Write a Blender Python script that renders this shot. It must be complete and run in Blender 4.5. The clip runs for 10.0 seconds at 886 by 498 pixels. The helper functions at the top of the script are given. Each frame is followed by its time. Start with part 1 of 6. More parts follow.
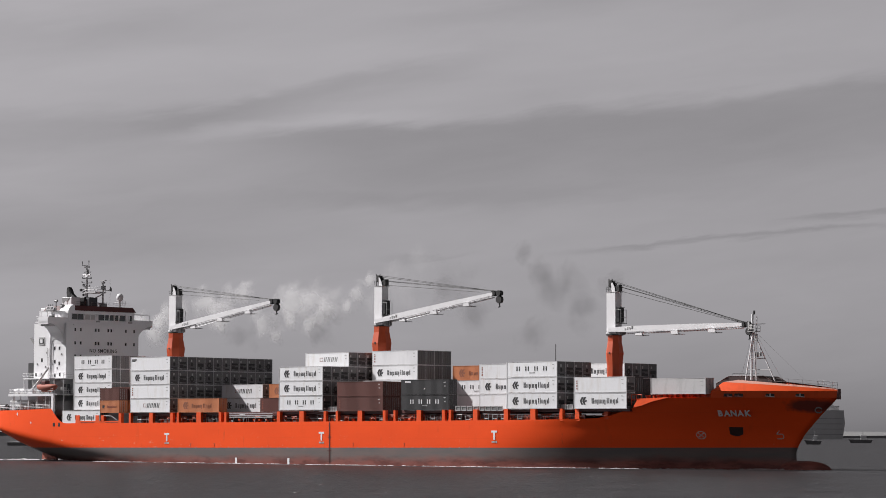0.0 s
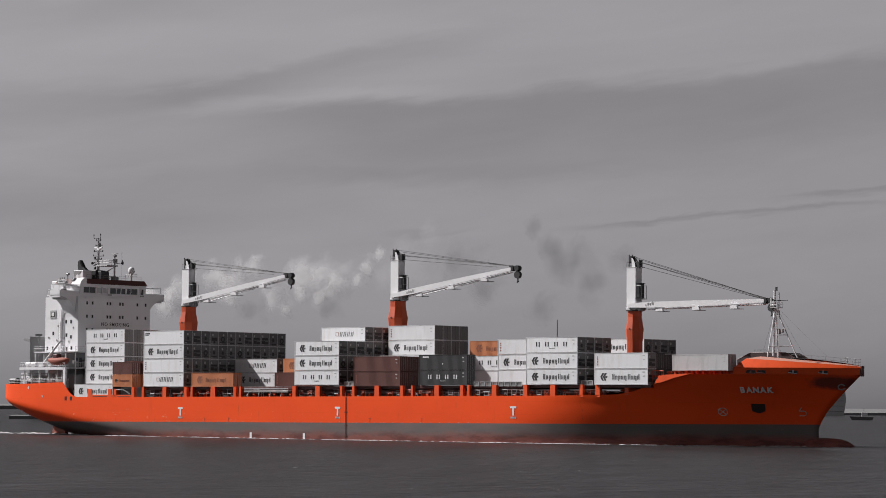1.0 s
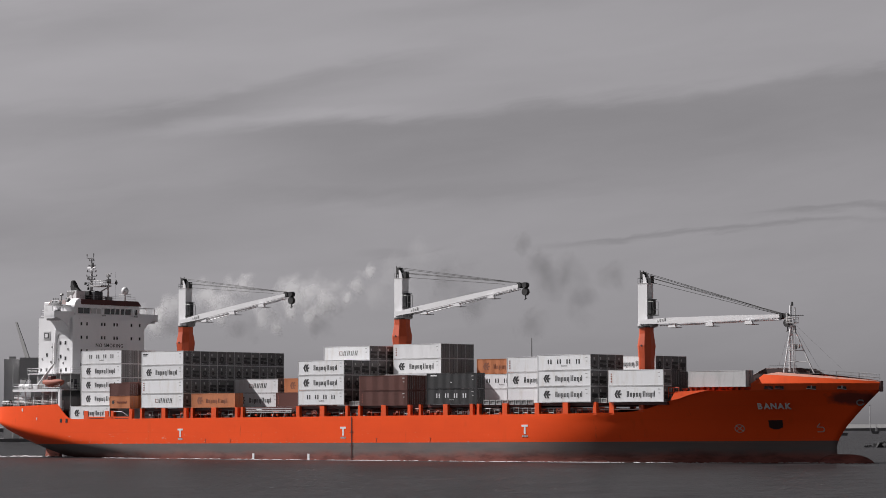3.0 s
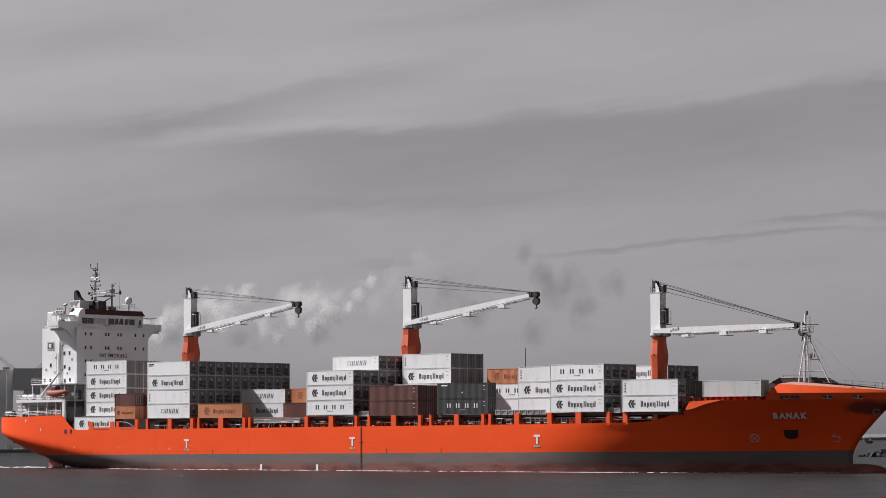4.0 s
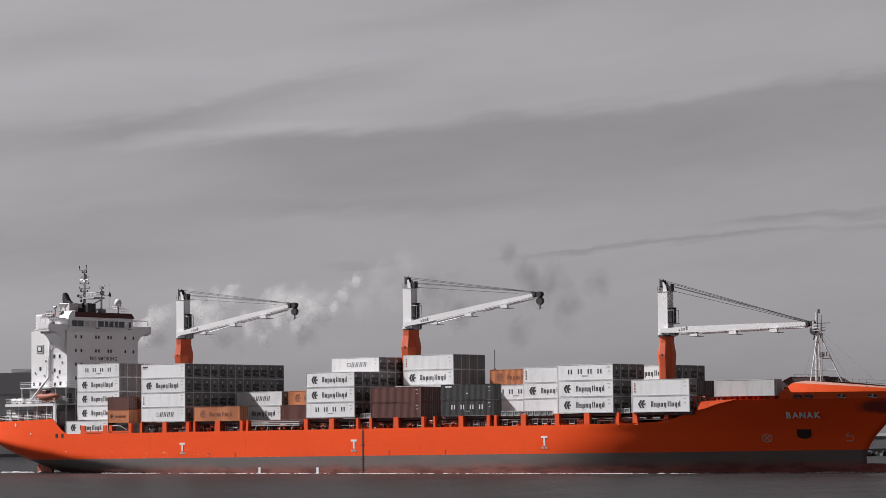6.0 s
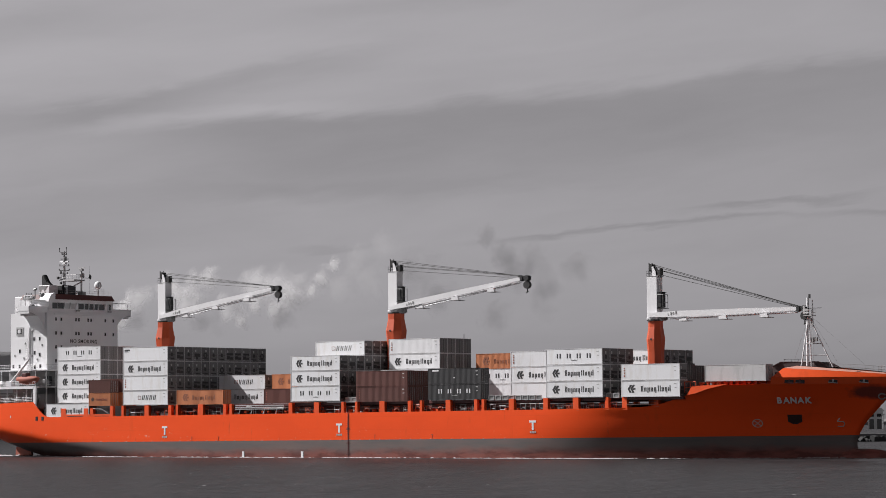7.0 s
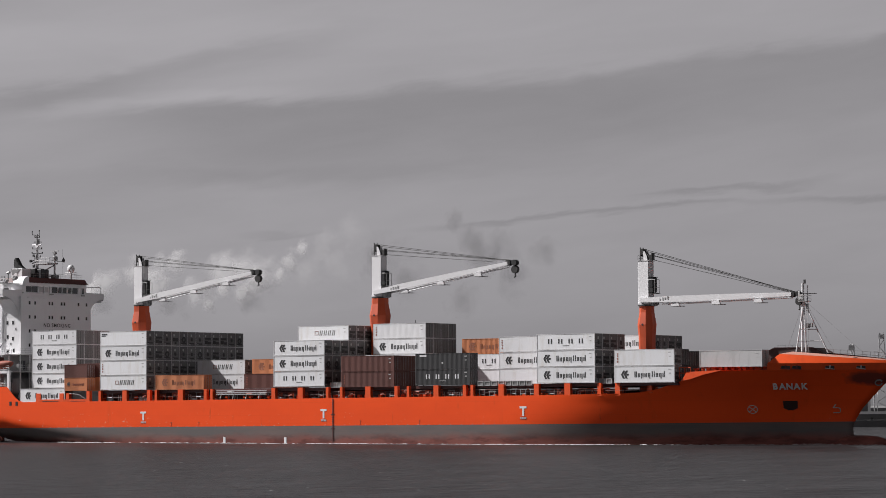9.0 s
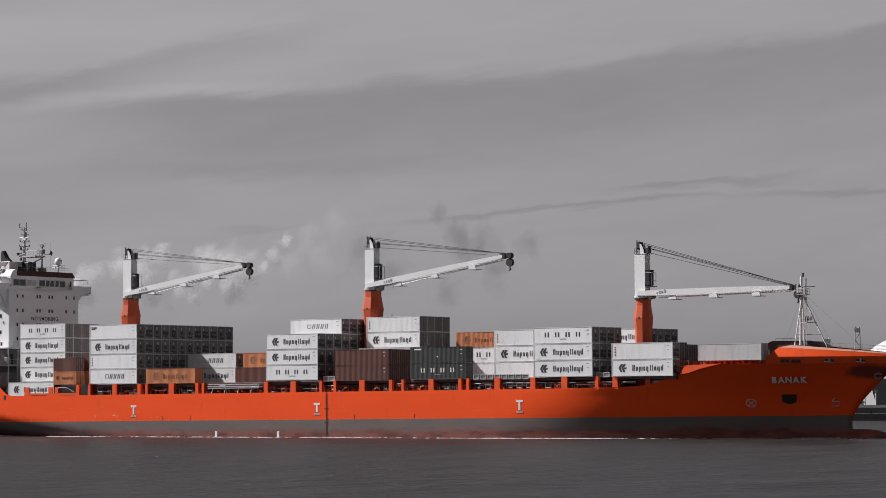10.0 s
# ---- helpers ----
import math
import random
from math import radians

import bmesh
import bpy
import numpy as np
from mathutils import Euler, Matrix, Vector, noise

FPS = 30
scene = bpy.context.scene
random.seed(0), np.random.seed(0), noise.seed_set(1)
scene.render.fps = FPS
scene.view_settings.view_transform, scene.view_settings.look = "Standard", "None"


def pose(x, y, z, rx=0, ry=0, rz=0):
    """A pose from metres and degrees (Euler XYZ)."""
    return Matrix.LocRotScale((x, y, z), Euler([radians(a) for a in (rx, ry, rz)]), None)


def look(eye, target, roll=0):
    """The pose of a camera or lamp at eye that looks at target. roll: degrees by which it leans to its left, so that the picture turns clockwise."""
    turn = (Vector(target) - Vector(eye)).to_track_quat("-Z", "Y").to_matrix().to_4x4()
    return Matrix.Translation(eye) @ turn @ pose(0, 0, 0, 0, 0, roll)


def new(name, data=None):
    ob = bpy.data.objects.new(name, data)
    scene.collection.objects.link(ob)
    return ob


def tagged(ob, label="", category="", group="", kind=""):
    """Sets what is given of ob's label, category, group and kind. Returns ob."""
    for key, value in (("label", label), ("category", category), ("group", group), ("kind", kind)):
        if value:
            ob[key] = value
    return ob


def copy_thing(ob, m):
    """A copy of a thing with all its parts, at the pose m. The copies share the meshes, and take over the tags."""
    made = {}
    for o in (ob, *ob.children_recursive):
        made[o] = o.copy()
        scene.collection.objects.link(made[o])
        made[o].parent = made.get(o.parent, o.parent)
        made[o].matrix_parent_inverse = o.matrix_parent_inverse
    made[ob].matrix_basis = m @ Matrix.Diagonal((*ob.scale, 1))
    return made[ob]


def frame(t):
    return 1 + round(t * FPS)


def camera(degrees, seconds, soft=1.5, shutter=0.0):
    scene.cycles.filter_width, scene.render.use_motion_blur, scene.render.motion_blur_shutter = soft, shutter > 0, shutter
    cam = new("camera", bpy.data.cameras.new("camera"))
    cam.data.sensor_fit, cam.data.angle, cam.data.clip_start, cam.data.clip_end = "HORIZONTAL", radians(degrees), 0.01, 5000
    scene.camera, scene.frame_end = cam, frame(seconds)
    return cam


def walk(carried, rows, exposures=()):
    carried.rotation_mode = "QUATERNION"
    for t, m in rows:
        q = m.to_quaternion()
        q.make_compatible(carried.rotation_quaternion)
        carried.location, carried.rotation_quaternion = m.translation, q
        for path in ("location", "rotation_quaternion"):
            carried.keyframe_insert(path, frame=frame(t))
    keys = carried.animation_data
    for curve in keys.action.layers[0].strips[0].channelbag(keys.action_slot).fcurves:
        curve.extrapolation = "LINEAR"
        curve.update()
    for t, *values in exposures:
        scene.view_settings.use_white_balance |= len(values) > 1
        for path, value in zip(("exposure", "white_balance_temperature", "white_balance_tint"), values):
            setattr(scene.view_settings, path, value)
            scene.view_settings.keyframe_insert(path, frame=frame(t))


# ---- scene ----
# ---------------------------------------------------------------- camera
HEIGHT = 6.85                       # eye above the water
cam = camera(17.56, 10.0, soft=0.75)


def aim(yaw, pitch, roll):
    """Pose of the standing camera: yaw from +Y towards -X, pitch up, roll, in degrees."""
    a, b = radians(yaw), radians(pitch)
    eye = Vector((0, 0, HEIGHT))
    way = Vector((-math.sin(a) * math.cos(b), math.cos(a) * math.cos(b), math.sin(b)))
    return look(eye, eye + way * 100, roll)


PAN = [(0.0, 39.835, 3.614, 0.164), (0.5, 39.902, 3.264, 0.292), (1.0, 39.872, 3.123, 0.410), (1.5, 39.758, 3.201, 0.307),
       (2.0, 39.592, 3.330, 0.296), (2.5, 39.452, 3.395, 0.048), (4.0, 39.219, 3.706, -0.170), (4.5, 39.138, 3.753, -0.245),
       (5.0, 39.054, 3.763, -0.190), (6.5, 38.327, 3.643, -0.596), (7.0, 37.988, 3.427, -0.355), (7.5, 37.502, 3.290, -0.308),
       (8.0, 37.337, 3.211, -0.218), (8.5, 37.194, 3.180, -0.268), (9.0, 37.025, 3.141, -0.263), (9.5, 36.793, 3.095, -0.329),
       (10.0, 36.555, 3.016, -0.282)]
walk(cam, [(t, aim(y, p, r)) for t, y, p, r in PAN], exposures=[(0.0, 0.0), (0.5, -0.05), (1.0, -0.21), (1.5, -0.22), (2.5, -0.21), (4.0, 0.0), (5.0, 0.0), (6.5, 0.01), (7.5, -0.09), (8.0, -0.14), (8.5, -0.10), (10.0, -0.08)])

# ---------------------------------------------------------------- sun and sky
SUN = Vector((-1.0, -0.46, 0.98)).normalized()      # towards the sun: abaft the starboard beam
SKY = 0.071
lamp = bpy.data.lights.new("sun", "SUN")
lamp.energy, lamp.angle, lamp.color = 6.9, radians(0.6), (1.0, 0.972, 0.965)
sun = new("sun", lamp)
sun.matrix_world = look(SUN * 900, (0, 0, 0))


def nt(tree, kind, **values):
    n = tree.nodes.new(kind)
    for k, v in values.items():
        if k in n.inputs:
            n.inputs[k].default_value = v
    return n


# streaks of cloud: from bearing and height to bearing and height (as slopes of sight), soft edge above and below, strength, soft ends, bow
STREAKS = [(-0.085, 0.1005, 0.30, 0.1400, 0.0065, 0.036, -0.235, 0.05, 0.10),      # the long dark bank and its sharp upper edge
           (-0.125, 0.1075, -0.015, 0.1285, 0.006, 0.009, -0.16, 0.03),           # dark streak above it
           (-0.120, 0.1010, -0.030, 0.1100, 0.005, 0.005, 0.13, 0.03),            # bright edge between
           (-0.30, 0.0960, -0.095, 0.1080, 0.009, 0.016, -0.12, 0.04),            # grey bank towards the stern
           (-0.30, 0.1300, -0.10, 0.1400, 0.012, 0.014, -0.14, 0.05),
           (-0.30, 0.0560, -0.090, 0.0700, 0.022, 0.020, -0.14, 0.05),
           (-0.05, 0.1420, 0.06, 0.1530, 0.006, 0.008, -0.08, 0.04),
           (-0.10, 0.0790, 0.05, 0.0840, 0.005, 0.006, -0.07, 0.05),
           (0.022, 0.0622, 0.122, 0.0698, 0.0016, 0.0022, -0.17, 0.022, -0.25),   # thin low wisps before the bow
           (0.094, 0.0722, 0.150, 0.0768, 0.0020, 0.0026, -0.16, 0.016),
           (0.140, 0.0700, 0.210, 0.0745, 0.0020, 0.0026, -0.14, 0.02),
           (-0.045, 0.0600, -0.020, 0.0615, 0.0016, 0.0016, -0.08, 0.012)]


def sky_world():
    """A clear-sky light, greyed, under long streaks of high grey cloud."""
    w = bpy.data.worlds.new("sky")
    scene.world = w
    w.use_nodes = True
    t = w.node_tree
    t.nodes.clear()
    out, bg = t.nodes.new("ShaderNodeOutputWorld"), t.nodes.new("ShaderNodeBackground")
    sky = t.nodes.new("ShaderNodeTexSky")
    sky.sky_type, sky.sun_disc = "NISHITA", False
    sky.sun_elevation = math.asin(SUN.z)
    sky.sun_rotation = math.atan2(SUN.x, SUN.y)
    grey = t.nodes.new("ShaderNodeRGBToBW")
    t.links.new(sky.outputs[0], grey.inputs[0])
    co = t.nodes.new("ShaderNodeTexCoord")
    # sideways and upward angle from the middle of the view
    turn = t.nodes.new("ShaderNodeMapping")
    turn.inputs["Rotation"].default_value = (0, 0, radians(-38.3))
    t.links.new(co.outputs["Generated"], turn.inputs[0])
    sep = t.nodes.new("ShaderNodeSeparateXYZ")
    t.links.new(turn.outputs[0], sep.inputs[0])

    def maths(op, a, b=0.0, c=0.0):
        x = t.nodes.new("ShaderNodeMath")
        x.operation = op
        for i, v in enumerate((a, b, c)):
            if isinstance(v, (int, float)):
                x.inputs[i].default_value = v
            else:
                t.links.new(v, x.inputs[i])
        return x.outputs[0]

    def field(sx, sz, tilt, detail, rough=0.5, shift=0.0, warp=0.3):
        """Streaky noise: scales along and across, rising to the right by tilt."""
        v = maths("SUBTRACT", sep.outputs[2], maths("MULTIPLY", sep.outputs[0], tilt))
        cb = t.nodes.new("ShaderNodeCombineXYZ")
        t.links.new(maths("MULTIPLY_ADD", sep.outputs[0], sx, shift), cb.inputs[0])
        t.links.new(maths("MULTIPLY", v, sz), cb.inputs[2])
        t.links.new(maths("MULTIPLY", sep.outputs[1], 1.0), cb.inputs[1])
        n = nt(t, "ShaderNodeTexNoise", Scale=1.0, Detail=detail, Roughness=rough, Distortion=warp)
        t.links.new(cb.outputs[0], n.inputs["Vector"])
        return maths("SUBTRACT", n.outputs[0], 0.5)

    # bearing and height, bent a little by broad and fine noise
    side = sep.outputs[0]
    level = maths("ADD", sep.outputs[2], maths("MULTIPLY", field(14.0, 45.0, 0.10, 3.0, 0.5, 3.7), 0.012))
    level = maths("ADD", level, maths("MULTIPLY", field(40.0, 220.0, 0.11, 4.0, 0.6, 1.9), 0.007))

    def step(value, a, b, lo=0.0, hi=1.0):
        r = nt(t, "ShaderNodeMapRange")
        r.interpolation_type = "SMOOTHSTEP"
        for i, v in enumerate((a, b, lo, hi)):
            r.inputs[i + 1].default_value = v
        t.links.new(value, r.inputs[0])
        return r.outputs[0]

    def streak(x0, z0, x1, z1, above, below, amount, ends=0.03, bow=0.0):
        """A band of cloud from (x0, z0) to (x1, z1), fading out above, below and at both ends."""
        k = (z1 - z0) / (x1 - x0)
        line = maths("MULTIPLY_ADD", side, k, z0 - k * x0)
        if bow:
            line = maths("ADD", line, maths("MULTIPLY", maths("MULTIPLY", maths("SUBTRACT", side, x0), maths("SUBTRACT", side, x1)), bow))
        d = maths("SUBTRACT", level, line)
        p = maths("MULTIPLY", step(d, 0.0, above, 1.0, 0.0), step(d, -below, 0.0))
        q = maths("MULTIPLY", step(side, x0 - ends, x0 + ends), step(side, x1 - ends, x1 + ends, 1.0, 0.0))
        return maths("MULTIPLY", maths("MULTIPLY", p, q), amount)

    cloud = step(level, 0.085, 0.140, 1.0, 1.27)
    for band in STREAKS:
        cloud = maths("ADD", cloud, streak(*band))
    cloud = maths("ADD", cloud, maths("MULTIPLY", field(16.0, 75.0, 0.12, 5.0, 0.55, 7.3), 0.20))
    # the veil thins out overhead, where the clear sky is deeper
    high = nt(t, "ShaderNodeMapRange")
    high.inputs[1].default_value, high.inputs[2].default_value = 0.16, 0.55
    high.inputs[3].default_value, high.inputs[4].default_value = 1.0, 0.42
    t.links.new(sep.outputs[2], high.inputs[0])
    cloud = maths("MULTIPLY", cloud, high.outputs[0])
    veil = t.nodes.new("ShaderNodeMath")
    veil.operation = "MULTIPLY"
    t.links.new(grey.outputs[0], veil.inputs[0])
    t.links.new(cloud, veil.inputs[1])
    tint = t.nodes.new("ShaderNodeMix")
    tint.data_type, tint.blend_type = "RGBA", "MULTIPLY"
    tint.inputs[0].default_value = 1.0
    t.links.new(veil.outputs[0], tint.inputs[6])
    tint.inputs[7].default_value = (1.0, 0.965, 1.015, 1)
    t.links.new(tint.outputs[2], bg.inputs[0])
    bg.inputs[1].default_value = SKY
    t.links.new(bg.outputs[0], out.inputs[0])


sky_world()

# ---------------------------------------------------------------- the ship's way
SHIP_X, SPEED, ABEAM, TURN = -381.46, 4.7957, 431.01, 0.328
BEND = 0.07                         # the way bends slowly to port, degrees a second


def ship_at(t):
    """The ship's frame: x forward, y to port, z up from 0.5 m above the water, origin amidships."""
    return pose(0, 0, 0, 0, 0, BEND * (t - 5)) @ pose(SHIP_X + SPEED * t, ABEAM, 0.5, 0, 0, TURN * (t - 5))


ABOARD = []                         # things that travel with the ship, and their pose in its frame


def aboard(ob, m):
    ob.matrix_basis = ship_at(0) @ m
    ABOARD.append((ob, m.copy()))
    return ob


# ---------------------------------------------------------------- materials
def material(name, base, rough=0.55, metal=0.0, grain=(0.08, 8.0), stain=(0.12, 0.7), bump=0.0, bump_scale=20.0, stain_colour=None, spread=0.0):
    """A painted or plain surface: fine grain, large stains, a little relief, and some spread from object to object."""
    m = bpy.data.materials.new(name)
    m.use_nodes = True
    t = m.node_tree
    p = t.nodes["Principled BSDF"]
    p.inputs["Roughness"].default_value, p.inputs["Metallic"].default_value = rough, metal
    co = t.nodes.new("ShaderNodeTexCoord")
    info = t.nodes.new("ShaderNodeObjectInfo")
    off = t.nodes.new("ShaderNodeVectorMath")
    off.operation = "MULTIPLY_ADD"
    t.links.new(info.outputs["Random"], off.inputs[0])
    off.inputs[1].default_value = (37.0, 53.0, 71.0)
    t.links.new(co.outputs["Object"], off.inputs[2])
    fine = nt(t, "ShaderNodeTexNoise", Scale=grain[1], Detail=4.0, Roughness=0.6)
    big = nt(t, "ShaderNodeTexNoise", Scale=stain[1], Detail=5.0, Roughness=0.6)
    flow = t.nodes.new("ShaderNodeMapping")
    flow.inputs["Scale"].default_value = (1.0, 1.0, 0.22)
    t.links.new(off.outputs[0], flow.inputs[0])
    t.links.new(off.outputs[0], fine.inputs["Vector"])
    t.links.new(flow.outputs[0], big.inputs["Vector"])
    a = t.nodes.new("ShaderNodeMix")
    a.data_type, a.blend_type = "RGBA", "MIX"
    r = nt(t, "ShaderNodeMapRange")
    r.inputs[1].default_value, r.inputs[2].default_value = 0.5, 0.75
    r.inputs[4].default_value = min(1.0, stain[0] * 4)
    t.links.new(big.outputs[0], r.inputs[0])
    t.links.new(r.outputs[0], a.inputs[0])
    a.inputs[6].default_value = (*base, 1)
    sc = stain_colour or tuple(c * 0.72 for c in base)
    a.inputs[7].default_value = (*sc, 1)
    hsv = t.nodes.new("ShaderNodeHueSaturation")
    v = nt(t, "ShaderNodeMapRange")
    v.inputs[3].default_value, v.inputs[4].default_value = 1 - grain[0], 1 + grain[0]
    t.links.new(fine.outputs[0], v.inputs[0])
    s = nt(t, "ShaderNodeMapRange")
    s.inputs[3].default_value, s.inputs[4].default_value = 1 - spread, 1 + spread
    t.links.new(info.outputs["Random"], s.inputs[0])
    mul = t.nodes.new("ShaderNodeMath")
    mul.operation = "MULTIPLY"
    t.links.new(v.outputs[0], mul.inputs[0])
    t.links.new(s.outputs[0], mul.inputs[1])
    t.links.new(mul.outputs[0], hsv.inputs["Value"])
    t.links.new(a.outputs[2], hsv.inputs["Color"])
    t.links.new(hsv.outputs[0], p.inputs["Base Color"])
    if bump:
        b = nt(t, "ShaderNodeBump", Strength=bump, Distance=0.05)
        n = nt(t, "ShaderNodeTexNoise", Scale=bump_scale, Detail=3.0)
        t.links.new(off.outputs[0], n.inputs["Vector"])
        t.links.new(n.outputs[0], b.inputs["Height"])
        t.links.new(b.outputs[0], p.inputs["Normal"])
    return m


def ribbed(m, pitch=0.28, depth=0.04):
    """Adds the upright corrugation of a steel container to a material."""
    t = m.node_tree
    p = t.nodes["Principled BSDF"]
    co = t.nodes.new("ShaderNodeTexCoord")
    wave = nt(t, "ShaderNodeTexWave", Scale=0.314 / pitch, Distortion=0.0)
    wave.wave_type, wave.bands_direction, wave.wave_profile = "BANDS", "X", "TRI"
    t.links.new(co.outputs["Object"], wave.inputs["Vector"])
    b = nt(t, "ShaderNodeBump", Strength=0.9, Distance=depth)
    t.links.new(wave.outputs[0], b.inputs["Height"])
    t.links.new(b.outputs[0], p.inputs["Normal"])
    return m


def hull_material():
    """Orange topsides, grey boot-topping from 2.85 m down, worn red-brown bottom paint with an uneven upper edge, scuffs and rust runs."""
    m = bpy.data.materials.new("hull_paint")
    m.use_nodes = True
    t = m.node_tree
    p = t.nodes["Principled BSDF"]
    p.inputs["Roughness"].default_value = 0.5
    p.inputs["Specular IOR Level"].default_value = 0.22
    co = t.nodes.new("ShaderNodeTexCoord")
    sep = t.nodes.new("ShaderNodeSeparateXYZ")
    t.links.new(co.outputs["Object"], sep.inputs[0])

    def noise_of(scale, size=1.0, detail=5.0, rough=0.6):
        mp = t.nodes.new("ShaderNodeMapping")
        mp.inputs["Scale"].default_value = scale
        t.links.new(co.outputs["Object"], mp.inputs[0])
        n = nt(t, "ShaderNodeTexNoise", Scale=size, Detail=detail, Roughness=rough)
        t.links.new(mp.outputs[0], n.inputs["Vector"])
        return n.outputs[0]

    def ramp(value, lo, hi, a=0.0, b=1.0):
        r = nt(t, "ShaderNodeMapRange")
        r.inputs[1].default_value, r.inputs[2].default_value = lo, hi
        r.inputs[3].default_value, r.inputs[4].default_value = a, b
        t.links.new(value, r.inputs[0])
        return r.outputs[0]

    def blend(fac, a, b):
        x = t.nodes.new("ShaderNodeMix")
        x.data_type = "RGBA"
        t.links.new(fac, x.inputs[0])
        for slot, c in ((6, a), (7, b)):
            if isinstance(c, tuple):
                x.inputs[slot].default_value = (*c, 1)
            else:
                t.links.new(c, x.inputs[slot])
        return x.outputs[2]

    def maths(op, a, b):
        x = t.nodes.new("ShaderNodeMath")
        x.operation = op
        for i, c in enumerate((a, b)):
            if isinstance(c, (int, float)):
                x.inputs[i].default_value = c
            else:
                t.links.new(c, x.inputs[i])
        return x.outputs[0]

    z = maths("ADD", sep.outputs[2], maths("MULTIPLY", sep.outputs[0], -0.0060))       # paint lines follow the trim
    orange = blend(ramp(noise_of((0.05, 0.05, 0.12)), 0.42, 0.68), (0.87, 0.084, 0.011), (0.79, 0.074, 0.010))
    orange = blend(ramp(noise_of((0.5, 0.5, 0.05), 1.0, 6.0), 0.62, 0.8, 0, 0.35), orange, (0.50, 0.065, 0.011))
    scuff = maths("MULTIPLY", ramp(noise_of((1.3, 1.3, 2.2), 1.0, 6.0, 0.7), 0.632, 0.672), ramp(z, 6.4, 3.0, 0.0, 0.95))
    scuff = maths("MULTIPLY", scuff, ramp(sep.outputs[0], 25.0, -30.0, 0.12, 1.0))        # most of the wear is aft
    orange = blend(scuff, orange, (0.62, 0.55, 0.47))
    plates = t.nodes.new("ShaderNodeTexBrick")            # faint weld seams of the shell plating
    mp = t.nodes.new("ShaderNodeMapping")
    mp.inputs["Rotation"].default_value = (radians(90), 0, 0)
    t.links.new(co.outputs["Object"], mp.inputs[0])
    t.links.new(mp.outputs[0], plates.inputs["Vector"])
    for k, v in (("Scale", 1.0), ("Mortar Size", 0.02), ("Mortar Smooth", 0.5), ("Brick Width", 9.0), ("Row Height", 2.4)):
        plates.inputs[k].default_value = v
    orange = blend(ramp(plates.outputs["Fac"], 0.0, 1.0, 0.0, 0.22), orange, (0.42, 0.055, 0.012))
    rust = maths("MULTIPLY", ramp(noise_of((0.9, 0.9, 0.06), 1.0, 5.0, 0.6), 0.66, 0.74, 0.0, 0.5), ramp(noise_of((0.08, 0.08, 0.25)), 0.45, 0.6))
    orange = blend(rust, orange, (0.24, 0.045, 0.014))
    grey = blend(ramp(noise_of((0.10, 0.10, 0.6), 1.0, 6.0), 0.4, 0.7), (0.128, 0.116, 0.114), (0.172, 0.130, 0.122))
    red = blend(ramp(noise_of((0.22, 0.22, 0.8), 1.0, 6.0), 0.45, 0.6), (0.215, 0.078, 0.064), (0.125, 0.042, 0.036))
    ragged = maths("ADD", z, maths("MULTIPLY", maths("SUBTRACT", noise_of((0.13, 0.13, 0.3), 1.0, 7.0, 0.65), 0.5), 2.4))
    low = blend(ramp(ragged, 1.5, 0.1), grey, red)
    col = blend(ramp(z, 2.84, 2.88), low, orange)
    # dark patch by the stem, ragged at its edge
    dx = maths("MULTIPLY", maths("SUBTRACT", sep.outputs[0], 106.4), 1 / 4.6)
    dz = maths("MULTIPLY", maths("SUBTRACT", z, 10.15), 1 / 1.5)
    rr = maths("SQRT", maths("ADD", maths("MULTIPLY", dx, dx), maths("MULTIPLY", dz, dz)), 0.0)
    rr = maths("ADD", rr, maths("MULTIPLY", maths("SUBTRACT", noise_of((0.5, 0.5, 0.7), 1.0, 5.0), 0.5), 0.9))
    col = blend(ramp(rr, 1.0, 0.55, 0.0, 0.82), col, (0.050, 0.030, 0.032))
    t.links.new(col, p.inputs["Base Color"])
    b = nt(t, "ShaderNodeBump", Strength=0.35, Distance=0.06)
    t.links.new(noise_of((0.35, 0.35, 0.35), 1.0, 3.0), b.inputs["Height"])
    t.links.new(b.outputs[0], p.inputs["Normal"])
    return m


M = {}
M["hull"] = hull_material()
M["orange"] = material("orange_paint", (0.74, 0.080, 0.010), 0.45, grain=(0.06, 3.0), stain=(0.15, 0.5))
M["crane_orange"] = material("weathered_crane_orange", (0.50, 0.068, 0.015), 0.5, grain=(0.08, 2.0), stain=(0.25, 0.5))
M["umber"] = material("dark_umber_paint", (0.030, 0.013, 0.012), 0.6, stain=(0.2, 0.5))
M["fleck"] = material("thin_foam", (0.26, 0.257, 0.26), 0.9)
M["deck"] = material("deck_paint", (0.30, 0.085, 0.055), 0.7, stain=(0.2, 0.4))
M["deckpink"] = material("faded_red_deck", (0.46, 0.225, 0.175), 0.75, stain=(0.15, 0.3))
M["white"] = material("white_paint", (0.74, 0.735, 0.75), 0.5, stain=(0.06, 0.4), grain=(0.03, 4.0))
M["reefer"] = material("white_container_paint", (0.72, 0.725, 0.745), 0.45, stain=(0.24, 1.1), grain=(0.07, 5.0), spread=0.07, stain_colour=(0.62, 0.60, 0.58))
M["reefer_frame"] = material("grey_container_frame", (0.44, 0.435, 0.44), 0.5, stain=(0.2, 0.8), spread=0.06)
M["container_rail"] = material("dull_white_container_rail", (0.58, 0.58, 0.595), 0.5, stain=(0.3, 0.9), stain_colour=(0.34, 0.31, 0.29), spread=0.08)
M["brown"] = ribbed(material("brown_container_paint", (0.088, 0.026, 0.019), 0.55, stain=(0.15, 0.6), spread=0.08))
